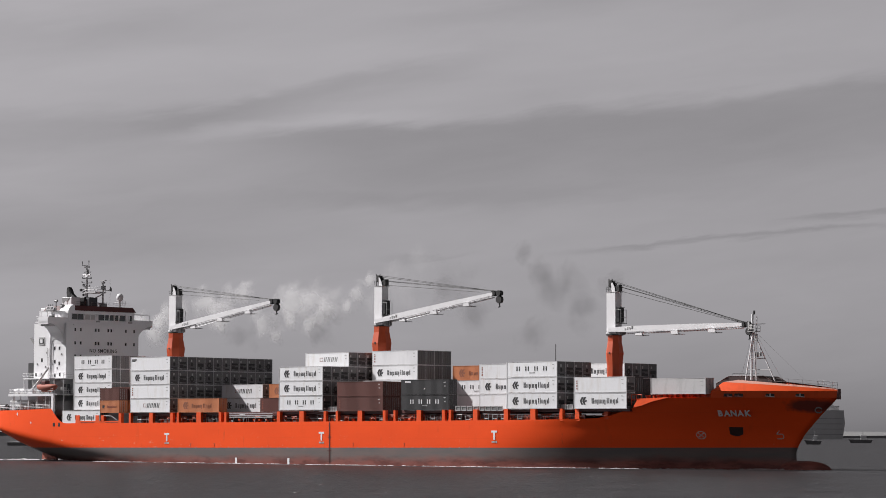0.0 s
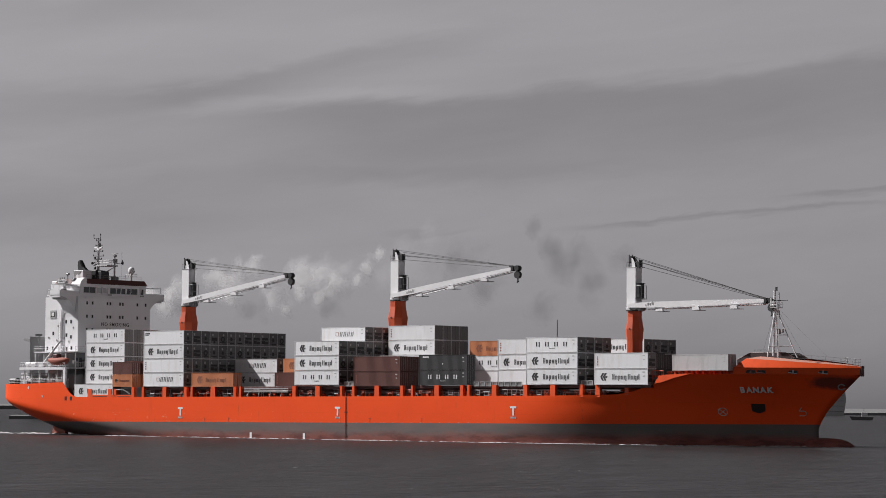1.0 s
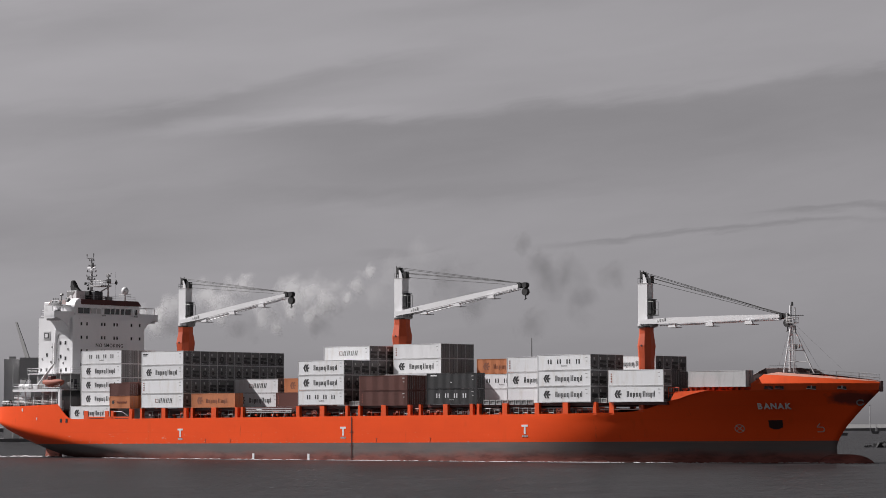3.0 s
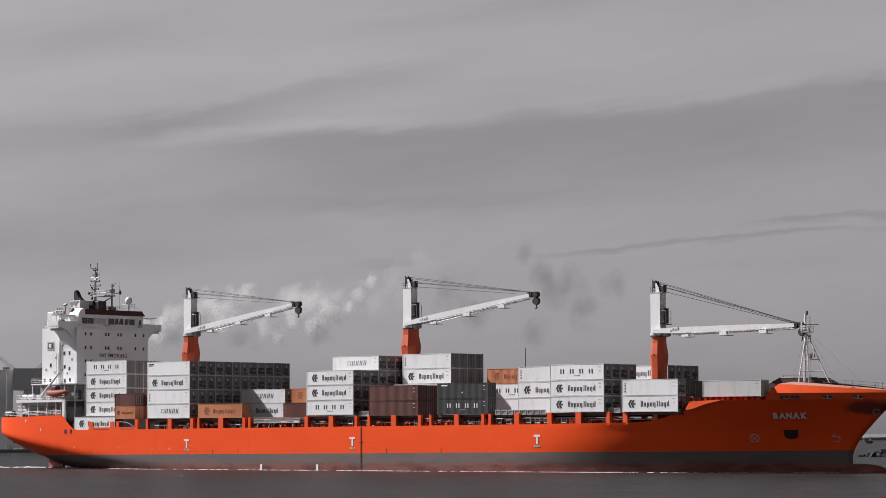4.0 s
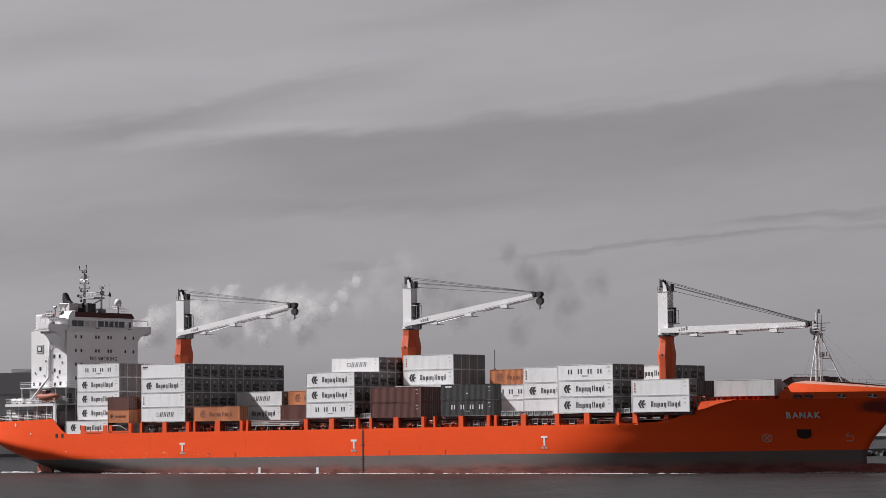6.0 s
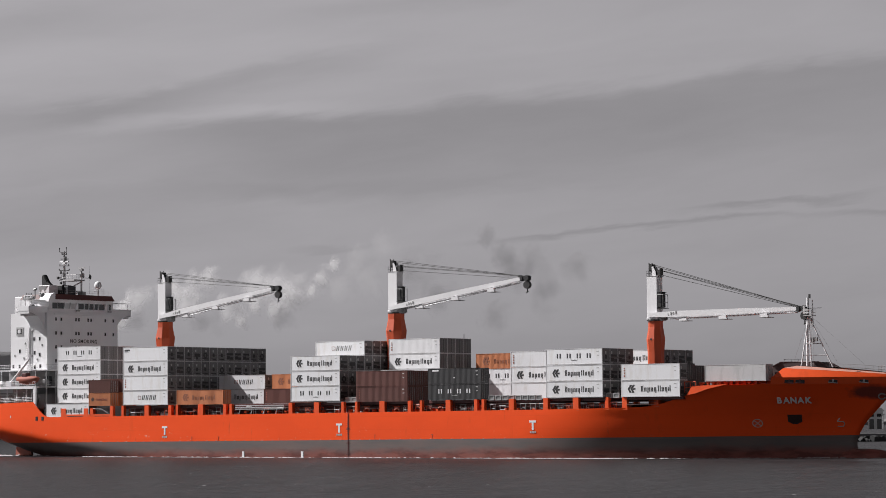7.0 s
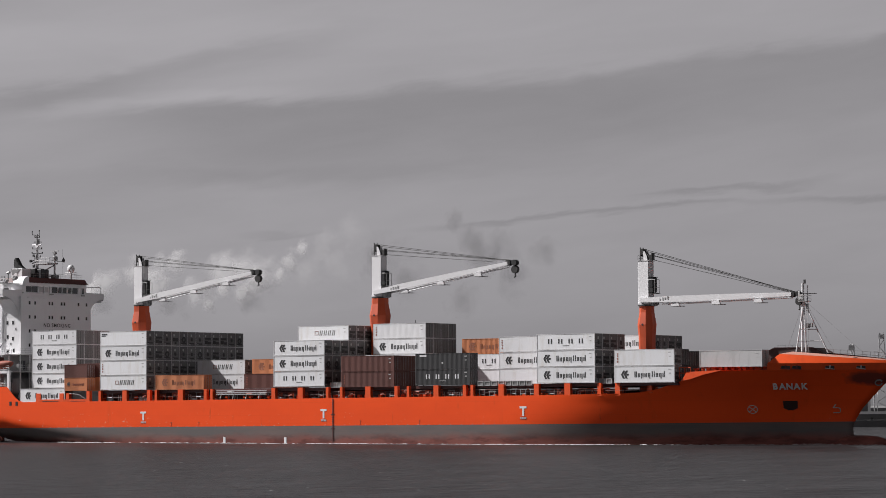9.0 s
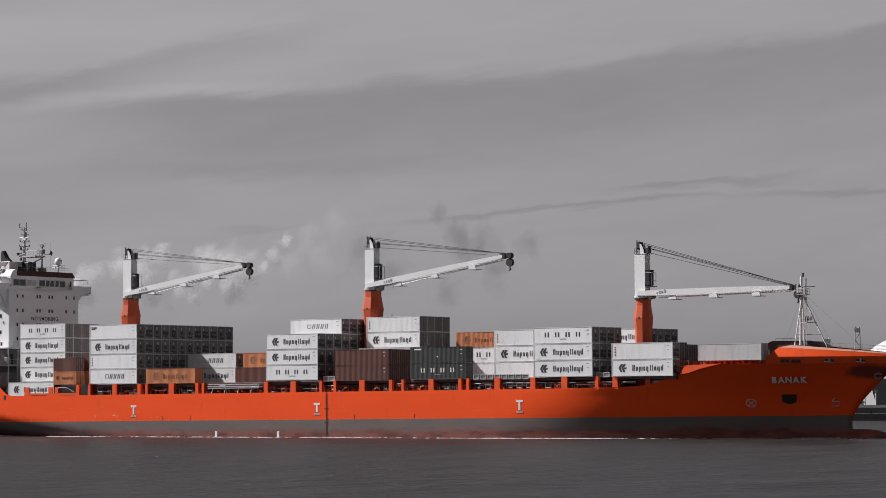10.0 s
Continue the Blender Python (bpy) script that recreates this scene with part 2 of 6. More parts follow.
M["rust_orange"] = ribbed(material("orange_container_paint", (0.44, 0.150, 0.058), 0.6, stain=(0.2, 0.6), stain_colour=(0.32, 0.10, 0.04)))
M["charcoal"] = ribbed(material("charcoal_container_paint", (0.028, 0.0275, 0.029), 0.5, stain=(0.15, 0.6)))
M["dry_white"] = ribbed(material("white_steel_container_paint", (0.71, 0.71, 0.728), 0.5, stain=(0.12, 0.6), spread=0.04), depth=0.012)
# white boxes' doors, greyed for the shade on their forward ends
M["door"] = ribbed(material("shaded_container_door", (0.13, 0.129, 0.13), 0.55, stain=(0.2, 0.8), spread=0.12))
M["grey_steel"] = material("dull_grey_container_paint", (0.46, 0.455, 0.46), 0.55, stain=(0.3, 0.9), grain=(0.08, 4.0))
M["roof"] = material("dirty_container_roof", (0.26, 0.255, 0.25), 0.7, stain=(0.35, 0.7), spread=0.1)
# soot and the shade of the forward ends in one dark colour
M["casing"] = material("sooty_shaded_reefer_casing", (0.125, 0.124, 0.126), 0.5, metal=0.1, stain=(0.3, 1.5), spread=0.25)
# also serves as shade grey on the walls under the house decks
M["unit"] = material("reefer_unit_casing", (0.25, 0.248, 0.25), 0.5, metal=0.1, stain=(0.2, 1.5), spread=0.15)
M["black"] = material("black_paint", (0.016, 0.016, 0.017), 0.55)
M["dark"] = material("dark_grease_steel", (0.028, 0.027, 0.027), 0.5, stain=(0.2, 1.0))
M["ink"] = material("dark_lettering", (0.035, 0.034, 0.036), 0.5)
M["faded_ink"] = material("sun_faded_lettering", (0.20, 0.198, 0.20), 0.6)
M["redmark"] = material("red_lettering", (0.24, 0.075, 0.05), 0.5)
M["dimmark"] = material("faded_brown_lettering", (0.24, 0.085, 0.045), 0.6)
M["greymark"] = material("pale_grey_lettering", (0.42, 0.42, 0.42), 0.5)
M["steel"] = material("galvanised_steel", (0.48, 0.47, 0.47), 0.45, metal=0.5, stain=(0.2, 2.0))
M["maroon"] = material("maroon_paint", (0.085, 0.022, 0.020), 0.5, stain=(0.2, 0.5))
M["navyg"] = material("dark_blue_grey_paint", (0.035, 0.036, 0.042), 0.5)


def glass_material():
    m = bpy.data.materials.new("dark_window_glass")
    m.use_nodes = True
    p = m.node_tree.nodes["Principled BSDF"]
    p.inputs["Base Color"].default_value = (0.02, 0.02, 0.022, 1)
    p.inputs["Roughness"].default_value = 0.08
    return m


M["glass"] = glass_material()


def foam_material():
    m = bpy.data.materials.new("foam")
    m.use_nodes = True
    p = m.node_tree.nodes["Principled BSDF"]
    p.inputs["Base Color"].default_value = (0.40, 0.395, 0.40, 1)
    p.inputs["Roughness"].default_value = 0.9
    return m


M["foam"] = foam_material()


def water_material():
    m = bpy.data.materials.new("sea_water")
    m.use_nodes = True
    t = m.node_tree
    p = t.nodes["Principled BSDF"]
    p.inputs["Roughness"].default_value = 0.35
    p.inputs["IOR"].default_value = 1.33
    p.inputs["Specular IOR Level"].default_value = 0.06
    co = t.nodes.new("ShaderNodeTexCoord")

    def noise_of(scale, size, detail=4.0):
        mp = t.nodes.new("ShaderNodeMapping")
        mp.inputs["Rotation"].default_value = (0, 0, radians(38))
        mp.inputs["Scale"].default_value = scale
        t.links.new(co.outputs["Object"], mp.inputs[0])
        n = nt(t, "ShaderNodeTexNoise", Scale=size, Detail=detail, Roughness=0.6)
        t.links.new(mp.outputs[0], n.inputs["Vector"])
        return n.outputs[0]

    r = t.nodes.new("ShaderNodeValToRGB")
    r.color_ramp.elements[0].color, r.color_ramp.elements[1].color = (0.014, 0.0137, 0.0147, 1), (0.043, 0.042, 0.044, 1)
    r.color_ramp.elements[0].position, r.color_ramp.elements[1].position = 0.38, 0.66
    mixed = t.nodes.new("ShaderNodeMath")           # broad gusts and small ripples together
    mixed.operation = "MULTIPLY_ADD"
    t.links.new(noise_of((1.0, 0.35, 1.0), 0.9, 3.0), mixed.inputs[0])
    mixed.inputs[1].default_value = 0.45
    half = t.nodes.new("ShaderNodeMath")
    half.operation = "MULTIPLY"
    t.links.new(noise_of((1.0, 0.25, 1.0), 0.12, 6.0), half.inputs[0])
    half.inputs[1].default_value = 0.55
    t.links.new(half.outputs[0], mixed.inputs[2])
    t.links.new(mixed.outputs[0], r.inputs[0])
    t.links.new(r.outputs[0], p.inputs["Base Color"])
    b1 = nt(t, "ShaderNodeBump", Strength=1.0, Distance=0.8)
    t.links.new(noise_of((1.0, 0.6, 1.0), 0.30, 6.0), b1.inputs["Height"])
    t.links.new(b1.outputs[0], p.inputs["Normal"])
    return m


M["water"] = water_material()


# ---------------------------------------------------------------- mesh helpers
def box(bm, x0, x1, y0, y1, z0, z1):
    c = [bm.verts.new((x, y, z)) for x in (x0, x1) for y in (y0, y1) for z in (z0, z1)]
    for f in ((0, 1, 3, 2), (4, 6, 7, 5), (0, 4, 5, 1), (2, 3, 7, 6), (0, 2, 6, 4), (1, 5, 7, 3)):
        bm.faces.new([c[i] for i in f])


def prism(bm, outline, y0, y1):
    """An outline of (x, z) points drawn out from y0 to y1."""
    a = [bm.verts.new((x, y0, z)) for x, z in outline]
    b = [bm.verts.new((x, y1, z)) for x, z in outline]
    n = len(a)
    bm.faces.new(a)
    bm.faces.new(b[::-1])
    for i in range(n):
        bm.faces.new((a[i], b[i], b[(i + 1) % n], a[(i + 1) % n]))


def frustum(bm, rings, sides=12, start=0.0):
    """A stack of rings (x, y, z, radius), closed at both ends."""
    loops = []
    for x, y, z, r in rings:
        loops.append([bm.verts.new((x + r * math.cos(start + 2 * math.pi * i / sides), y + r * math.sin(start + 2 * math.pi * i / sides), z)) for i in range(sides)])
    for a, b in zip(loops, loops[1:]):
        for i in range(sides):
            j = (i + 1) % sides
            bm.faces.new((a[i], a[j], b[j], b[i]))
    bm.faces.new(loops[0][::-1])
    bm.faces.new(loops[-1])


def bar(bm, a, b, r, sides=6):
    """A round bar from a to b."""
    a, b = Vector(a), Vector(b)
    q = (b - a).to_track_quat("Z", "Y").to_matrix()
    la, lb = [], []
    for i in range(sides):
        v = q @ Vector((r * math.cos(2 * math.pi * i / sides), r * math.sin(2 * math.pi * i / sides), 0))
        la.append(bm.verts.new(a + v))
        lb.append(bm.verts.new(b + v))
    for i in range(sides):
        j = (i + 1) % sides
        bm.faces.new((la[i], la[j], lb[j], lb[i]))
    bm.faces.new(la[::-1])
    bm.faces.new(lb)


def beam(bm, a, b, wa, ha, wb, hb):
    """A box beam from a to b, in the x-z plane, with widths across y and heights at both ends."""
    a, b = Vector(a), Vector(b)
    d = (b - a).normalized()
    up = Vector((-d.z, 0, d.x))
    c = []
    for p, w, h in ((a, wa, ha), (b, wb, hb)):
        for sy, sz in ((-1, -1), (1, -1), (1, 1), (-1, 1)):
            c.append(bm.verts.new(p + Vector((0, sy * w / 2, 0)) + up * (sz * h / 2)))
    for f in ((3, 2, 1, 0), (4, 5, 6, 7), (0, 1, 5, 4), (1, 2, 6, 5), (2, 3, 7, 6), (3, 0, 4, 7)):
        bm.faces.new([c[i] for i in f])


def mesh_of(name, bm, mat, smooth=False, bevel=0.0):
    bmesh.ops.recalc_face_normals(bm, faces=bm.faces[:])
    if bevel:
        bmesh.ops.bevel(bm, geom=bm.edges[:], offset=bevel, segments=1, affect="EDGES")
    me = bpy.data.meshes.new(name)
    bm.to_mesh(me)
    bm.free()
    for m in (mat if isinstance(mat, (list, tuple)) else [mat]):
        me.materials.append(m)
    if smooth:
        for p in me.polygons:
            p.use_smooth = True
    return me


def part(name, bm, mat, parent, label="", smooth=False, bevel=0.0):
    ob = new(name, bm if isinstance(bm, bpy.types.Mesh) else mesh_of(name, bm, mat, smooth, bevel))
    ob.parent = parent
    return tagged(ob, label)


def boxes(*items):
    bm = bmesh.new()
    for b in items:
        box(bm, *b)
    return bm


def bars(*items, sides=6):
    bm = bmesh.new()
    for a, b, r in items:
        bar(bm, a, b, r, sides)
    return bm


def letters(text, size, mat, thick=0.02, bold=0.0, spacing=1.0):
    """Raised lettering as a mesh, from the built-in font, reading along +x with z up, facing -y, centred."""
    cu = bpy.data.curves.new("lettering", "FONT")
    cu.offset, cu.space_character = size * bold, spacing
    cu.body, cu.size, cu.extrude, cu.align_x, cu.align_y = text, size, thick, "CENTER", "CENTER"
    ob = new("lettering", cu)
    bpy.context.view_layer.update()
    me = bpy.data.meshes.new_from_object(ob.evaluated_get(bpy.context.evaluated_depsgraph_get()))
    bpy.data.objects.remove(ob)
    me.transform(Matrix.Rotation(radians(90), 4, "X"))
    me.materials.clear()
    me.materials.append(mat)
    return me


def thing(name, label, category, group=""):
    return tagged(new(name), label, category, group)


def rail(parent, pts, height=1.05, mat=None, gap=1.5, r=0.03, closed=False, rows=3, name="railing"):
    """A guard rail along points on a deck."""
    bm = bmesh.new()
    for a, b in zip(pts, pts[1:]):
        a, b = Vector(a), Vector(b)
        n = max(1, round((b - a).length / gap))
        for i in range(n + 1):
            p = a.lerp(b, i / n)
            bar(bm, p, p + Vector((0, 0, height)), r, 4)
        for k in range(rows):
            h = Vector((0, 0, height * (k + 1) / rows))
            bar(bm, a + h, b + h, r, 4)
    return part(name, bm, mat or M["white"], parent)


# ---------------------------------------------------------------- water
def sea():
    bm = bmesh.new()
    v = [bm.verts.new(p) for p in ((-4500, -600, 0), (3500, -600, 0), (3500, 4700, 0), (-4500, 4700, 0))]
    bm.faces.new(v)
    return tagged(new("water", mesh_of("water", bm, M["water"])), "dark grey choppy estuary water under an overcast sky", "water", kind="structure")


sea()
# ---------------------------------------------------------------- the hull
def lerp_table(x, table):
    if x <= table[0][0]:
        return table[0][1]
    for (a, p), (b, q) in zip(table, table[1:]):
        if x <= b:
            return p + (q - p) * (x - a) / (b - a)
    return table[-1][1]


STEM = [(-4, 101.0), (-0.5, 101.9), (2.5, 101.7), (3.6, 102.1), (5.7, 103.5), (9.2, 107.1), (12.2, 110.6), (13.6, 110.8)]
SHOULDER = [(-4, 29), (0, 32), (3, 35.5), (7, 40.5), (9, 47), (12.3, 62)]
RISE = [(-106, 4.4), (-102, 2.7), (-98, 1.1), (-94, -0.2), (-88, -1.5), (-78, -3.0), (-55, -6.0)]
AFTBEAM = [(-105.6, 9.6), (-105, 11.0), (-104, 12.2), (-102, 13.3), (-99, 14.1), (-94, 14.7), (-86, 15.0)]


def half_beam(x, z):
    """Half the hull's breadth at a station and height."""
    if x > 20:
        end, start = lerp_table(z, STEM), lerp_table(z, SHOULDER)
        u = (x - start) / (end - start)
        if u <= 0:
            return 15.0
        u = (math.sqrt(u * u + 0.04) - 0.2) / (math.sqrt(1.04) - 0.2)      # eases into the curve
        return 15.0 * max(0.0, 1 - min(u, 1.0) ** (1.42 + 0.066 * max(z, 0)))
    if x < -50:
        v = (-50 - x) / 57
        low = lerp_table(x, RISE)
        full = max(low + 2.2, 1.0 + 7.0 * v ** 1.3)
        w = min(15.0, lerp_table(x, AFTBEAM))
        k = min(1.0, max(0.0, (z - low) / (full - low)))
        return w * (0.02 + 0.98 * math.sin(k * math.pi / 2) ** (0.38 + 0.46 * v))
    return 15.0


TOP = [(-108, 10.35), (-95, 10.4), (-82.0, 10.75), (-79.6, 8.5), (-78.6, 7.9), (-77.4, 7.6), (-56, 7.68), (3, 8.0), (48, 8.25), (64, 8.42), (68, 8.6), (71, 9.1), (74, 9.9), (76, 10.45), (76.9, 10.6), (77.6, 12.0), (84, 12.22), (112, 12.25)]


def build_hull(ship):
    xs = [-105.6, -105.3, -105, -104.5, -104, -103, -102, -100, -98, -96, -93, -90, -87, -84.6, -82.0, -81.2, -80.3, -79.4, -78.6, -77.4, -76, -72, -68, -64, -60, -55, -50]
    xs += [-40 + 10 * i for i in range(7)] + [25, 30, 35, 40, 44, 48, 52, 56, 60, 64, 66, 68, 69.5, 71, 72.5, 74, 75, 76, 76.9, 77.6]
    xs += [79 + i * 1.5 for i in range(22)]
    bm = bmesh.new()
    n = 22
    grid = {}
    for side in (-1, 1):
        rows = []
        for x in xs:
            low = max(-3.0, lerp_table(x, RISE)) if x < -50 else -3.0
            top = lerp_table(x, TOP)
            row = []
            for k in range(n + 1):
                z = low + (top - low) * k / n
                xx = x
                if x > 77.6:      # crowd the last stations towards the raked stem
                    f = (x - 77.6) / (110.5 - 77.6)
                    xx = 77.6 + f * (lerp_table(z, STEM) - 77.6)
                row.append(bm.verts.new((xx, side * half_beam(xx, z), z)))
            rows.append(row)
        grid[side] = rows
        for a, b in zip(rows, rows[1:]):
            for k in range(n):
                bm.faces.new((a[k], b[k], b[k + 1], a[k + 1]))
    # transom, bottom and stem
    for a, b in zip(grid[-1][0], grid[-1][0][1:]):
        i = grid[-1][0].index(a)
        bm.faces.new((a, b, grid[1][0][i + 1], grid[1][0][i]))
    bmesh.ops.remove_doubles(bm, verts=bm.verts[:], dist=0.004)
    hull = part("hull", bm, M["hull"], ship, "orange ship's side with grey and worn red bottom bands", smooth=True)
    mod = hull.modifiers.new("plate", "SOLIDIFY")
    mod.thickness, mod.offset, mod.use_rim = 0.05, -1, False
    # decks
    for nm, z, x0, x1 in (("main_deck", 6.6, -80, 70), ("poop_deck", 9.4, -105.2, -80.2), ("bow_deck", 10.9, 75.5, 109.5)):
        bm = bmesh.new()
        st = [x0 + (x1 - x0) * i / 30 for i in range(31)]
        l = [bm.verts.new((x, -max(0.05, half_beam(x, z) - 0.4), z)) for x in st]
        r = [bm.verts.new((x, max(0.05, half_beam(x, z) - 0.4), z)) for x in st]
        for i in range(30):
            bm.faces.new((l[i], l[i + 1], r[i + 1], r[i]))
        part(nm, bm, M["deck"], ship)
    # bulbous bow
    bm = bmesh.new()
    bmesh.ops.create_uvsphere(bm, u_segments=24, v_segments=14, radius=1.0)
    for v in bm.verts:
        x, y, z = v.co
        full = math.sqrt(max(0.0, 1 - x ** 4)) / max(0.02, math.sqrt(max(0.0, 1 - x * x))) if x > 0 else 1.0     # blunt nose
        v.co = (101.3 + 8.3 * x if x > 0 else 101.8 + 5 * x, 2.0 * y * full, -1.6 + (2.75 if z > 0 else 2.2) * z * full)
    part("bulb", bm, M["hull"], ship, "worn red bulbous bow awash", smooth=True)
    # rudder
    bm = bmesh.new()
    prism(bm, [(-101.9, 1.3), (-97.6, 1.7), (-97.0, -3), (-102.3, -3)], -0.35, 0.35)
    part("rudder", bm, M["deck"], ship, bevel=0.05)


def build_side(ship):
    """Posts and rail that stand on the ship's side and carry the outer stacks, and the coamings within."""
    posts = [(-73.9, -72.6), (-67.5, -66.4), (-65.7, -64.9), (-60.2, -59.4), (-57.0, -56.4), (-50.7, -49.6), (-44.3, -43.5), (-42.3, -41.7),
             (-36.4, -35.1), (-29.8, -29.1), (-28.2, -27.6), (-13.1, -12.2), (-6.8, -5.6), (-0.1, 0.5), (3.2, 3.8), (9.1, 10.3), (15.8, 16.5),
             (18.6, 19.1), (24.6, 25.7), (31.1, 31.8), (32.8, 33.4), (38.9, 40.0), (46.5, 47.5), (52.9, 54.1), (59.6, 60.3), (63.0, 64.0), (69.2, 70.1)]
    for side in (-1, 1):
        for a, b in posts:
            z0 = lerp_table(a, TOP)
            wide = min(14.97, half_beam(b, z0) - 0.02)
            z1 = 9.72 + (a + 60) * 0.0052
            if a < -62:
                z1 = 9.3
            bm = bmesh.new()
            prism(bm, [(a - 0.12, z0 - 0.3), (b + 0.12, z0 - 0.3), (b, z0 + 0.35), (b, z1), (a, z1), (a, z0 + 0.35)], side * (wide - 0.72), side * wide)
            part("side_post", bm, M["orange"], ship)
        # low cut bulwark abaft the first posts
        for a, b, h in ((-66.4, -60.2, 0.30), (-72.6, -67.5, 0.30)):
            part("bulwark", boxes((a, b, side * 14.9, side * 14.97, 7.5, 7.8 + h)), M["orange"], ship)
        for a, b in ((-64.9, -60.2), (-72.6, -67.5)):
            part("bulwark_slot", boxes((a + 0.4, b - 0.3, side * 14.975, side * 14.98, 7.62, 7.78)), M["umber"], ship)
        part("fairlead_bar", bars(((-65.0, side * 14.9, 9.2), (-62.4, side * 14.9, 9.1), 0.06), ((-62.4, side * 14.9, 9.1), (-60.6, side * 14.9, 8.2), 0.06)), M["unit"], ship)
        # inner coaming, hatch covers' edge
        part("hatch_coaming", boxes((-57, 64, side * 12.6, side * 12.3, 6.6, 9.3)), M["maroon"], ship)
        # walkway rail between the posts
        bm = bmesh.new()
        for h in (0.45, 0.95):
            bar(bm, (-58, side * 14.3, 7.9 + h), (70, side * 14.3, 8.55 + h), 0.035, 4)
        part("walkway_rail", bm, M["maroon"], ship)
    for a, b in ((-57.2, -43.6), (-42.6, -29.2), (-28.4, -13.5), (-13.0, 0.0), (3.2, 16.2), (20.2, 33.2), (33.7, 46.6), (46.9, 59.6), (63.0, 75.6)):
        z1 = 9.70 + (a + 60) * 0.0052
        part("hatch_cover", boxes((a, b, -14.2, 14.2, z1 - 0.55, z1)), M["maroon"], ship, bevel=0.03)


def build_forecastle(ship):
    """Whaleback: a steep lit strip above the knuckle, a gentle plate inside it, and a dark well with its own bulwark."""
    xs = [91.3 + i * (110.6 - 91.3) / 20 for i in range(21)]
    band, steep, plate = bmesh.new(), bmesh.new(), bmesh.new()
    for side in (-1, 1):
        o, m, a, b = [], [], [], []
        for i, x in enumerate(xs):
            f = i / 20
            w = max(0.25, half_beam(x, 12.2))
            o.append((x, side * w, 12.2))
            wide = w + 0.28 * min(1.0, w / 3)          # the band leans outwards
            m.append((x + 0.35, side * max(0.25, wide), 13.35))
            ax = x + 0.3 + 1.3 * (1 - f)
            za = 13.5 + 1.45 * (1 - f) ** 0.8
            a.append((ax, side * max(0.15, wide - 1.7 * (1 - f) - 0.3 * min(1.0, w / 3)), za))
            b.append((ax + 0.4 * (1 - f), side * max(0.05, w * 0.50), za + 0.30 * (1 - f) + 0.12))
        for bm, p, q in ((band, o, m), (steep, m, a), (plate, a, b)):
            p = [bm.verts.new(c) for c in p]
            q = [bm.verts.new(c) for c in q]
            for i in range(20):
                bm.faces.new((p[i], p[i + 1], q[i + 1], q[i]))
    for nm, bm, mt, lb in (("forecastle_band", band, "orange", "orange bulwark band with mooring ports"), ("forecastle_side", steep, "orange", "sunlit sloped orange forecastle strip"), ("forecastle_plate", plate, "deckpink", "faded red forecastle plating")):
        ob = part(nm, bm, M[mt], ship, lb, smooth=True)
        md = ob.modifiers.new("plate", "SOLIDIFY")
        md.thickness, md.offset, md.use_rim = 0.06, 0, False
    # upright plate added as the sunlit patch where the bow bulwark begins
    bm = bmesh.new()
    # its slanted lower edge stands for the edge of the shadow
    prism(bm, [(76.3, 10.5), (77.5, 12.05), (84.5, 12.3), (80.5, 11.5), (78.2, 10.8)], -14.3, -14.1)
    part("bulwark_plate", bm, M["orange"], ship)
    # deckhouse between the plates, with sloped ends, its shade put into dark umber
    bm = bmesh.new()
    prism(bm, [(82.0, 11.0), (82.0, 15.0), (85.0, 16.25), (92.6, 16.2), (94.4, 15.3), (94.4, 11.0)], 3.0, 7.5)
    part("bosun_house", bm, M["umber"], ship, "dark brown store house with sloped ends")
    part("house_edge", bars(((82.1, 3.0, 15.05), (85.0, 3.0, 16.3), 0.06), ((85.0, 3.0, 16.3), (92.6, 3.0, 16.25), 0.06), ((92.6, 3.0, 16.25), (94.4, 3.0, 15.35), 0.06)), M["maroon"], ship)
    rail(ship, [(85.6, 3.2, 16.25), (91.4, 3.2, 16.2)], 0.5, M["dark"], 1.4, 0.025, rows=1, name="house_rail")
    part("well_bulkhead", boxes((91.2, 91.35, -half_beam(91.35, 11.0) + 0.5, half_beam(91.35, 11.0) - 0.5, 11.0, 14.3)), M["maroon"], ship)
    part("well_floor", boxes((92.2, 104.5, -4.2, 4.2, 14.2, 14.3)), M["maroon"], ship)
    part("stem_post", boxes((110.5, 110.98, -0.42, 0.42, 11.9, 13.75)), M["maroon"], ship, "dark maroon plate at the stem head", bevel=0.1)
    part("spray_plate", boxes((78.6, 90.8, -9.6, -9.5, 10.9, 12.95)), M["crane_orange"], ship, "weathered orange plate across the fore deck")
    for x in (79.2, 81.4, 83.1, 85.6, 87.4, 89.6):
        part("plate_stay", bars(((x, -9.7, 10.9), (x, -9.7, 13.6), 0.09)), M["deck"], ship)
    # mooring ports in the side, dark recess, and fairleads
    for x in (94.4, 96.1, 101.0, 105.4):
        slope = math.atan2(half_beam(x - 1, 12.3) - half_beam(x + 1, 12.3), 2.0)
        bm = boxes((-0.75, 0.75, -0.14, 0.14, -0.38, 0.38))
        ob = part("mooring_port", bm, M["black"], ship, bevel=0.05)
        ob.matrix_basis = pose(x, -(half_beam(x, 12.2) + 0.17), 12.8, -13, 0, 0) @ pose(0, 0, 0, 0, 0, math.degrees(slope))
        bm = boxes((-0.82, 0.82, -0.2, -0.1, -0.5, -0.36), (-0.12, 0.12, -0.2, -0.1, -0.36, 0.3))
        part("roller", bm, M["greymark" if x > 99 else "maroon"], ob, bevel=0.02)
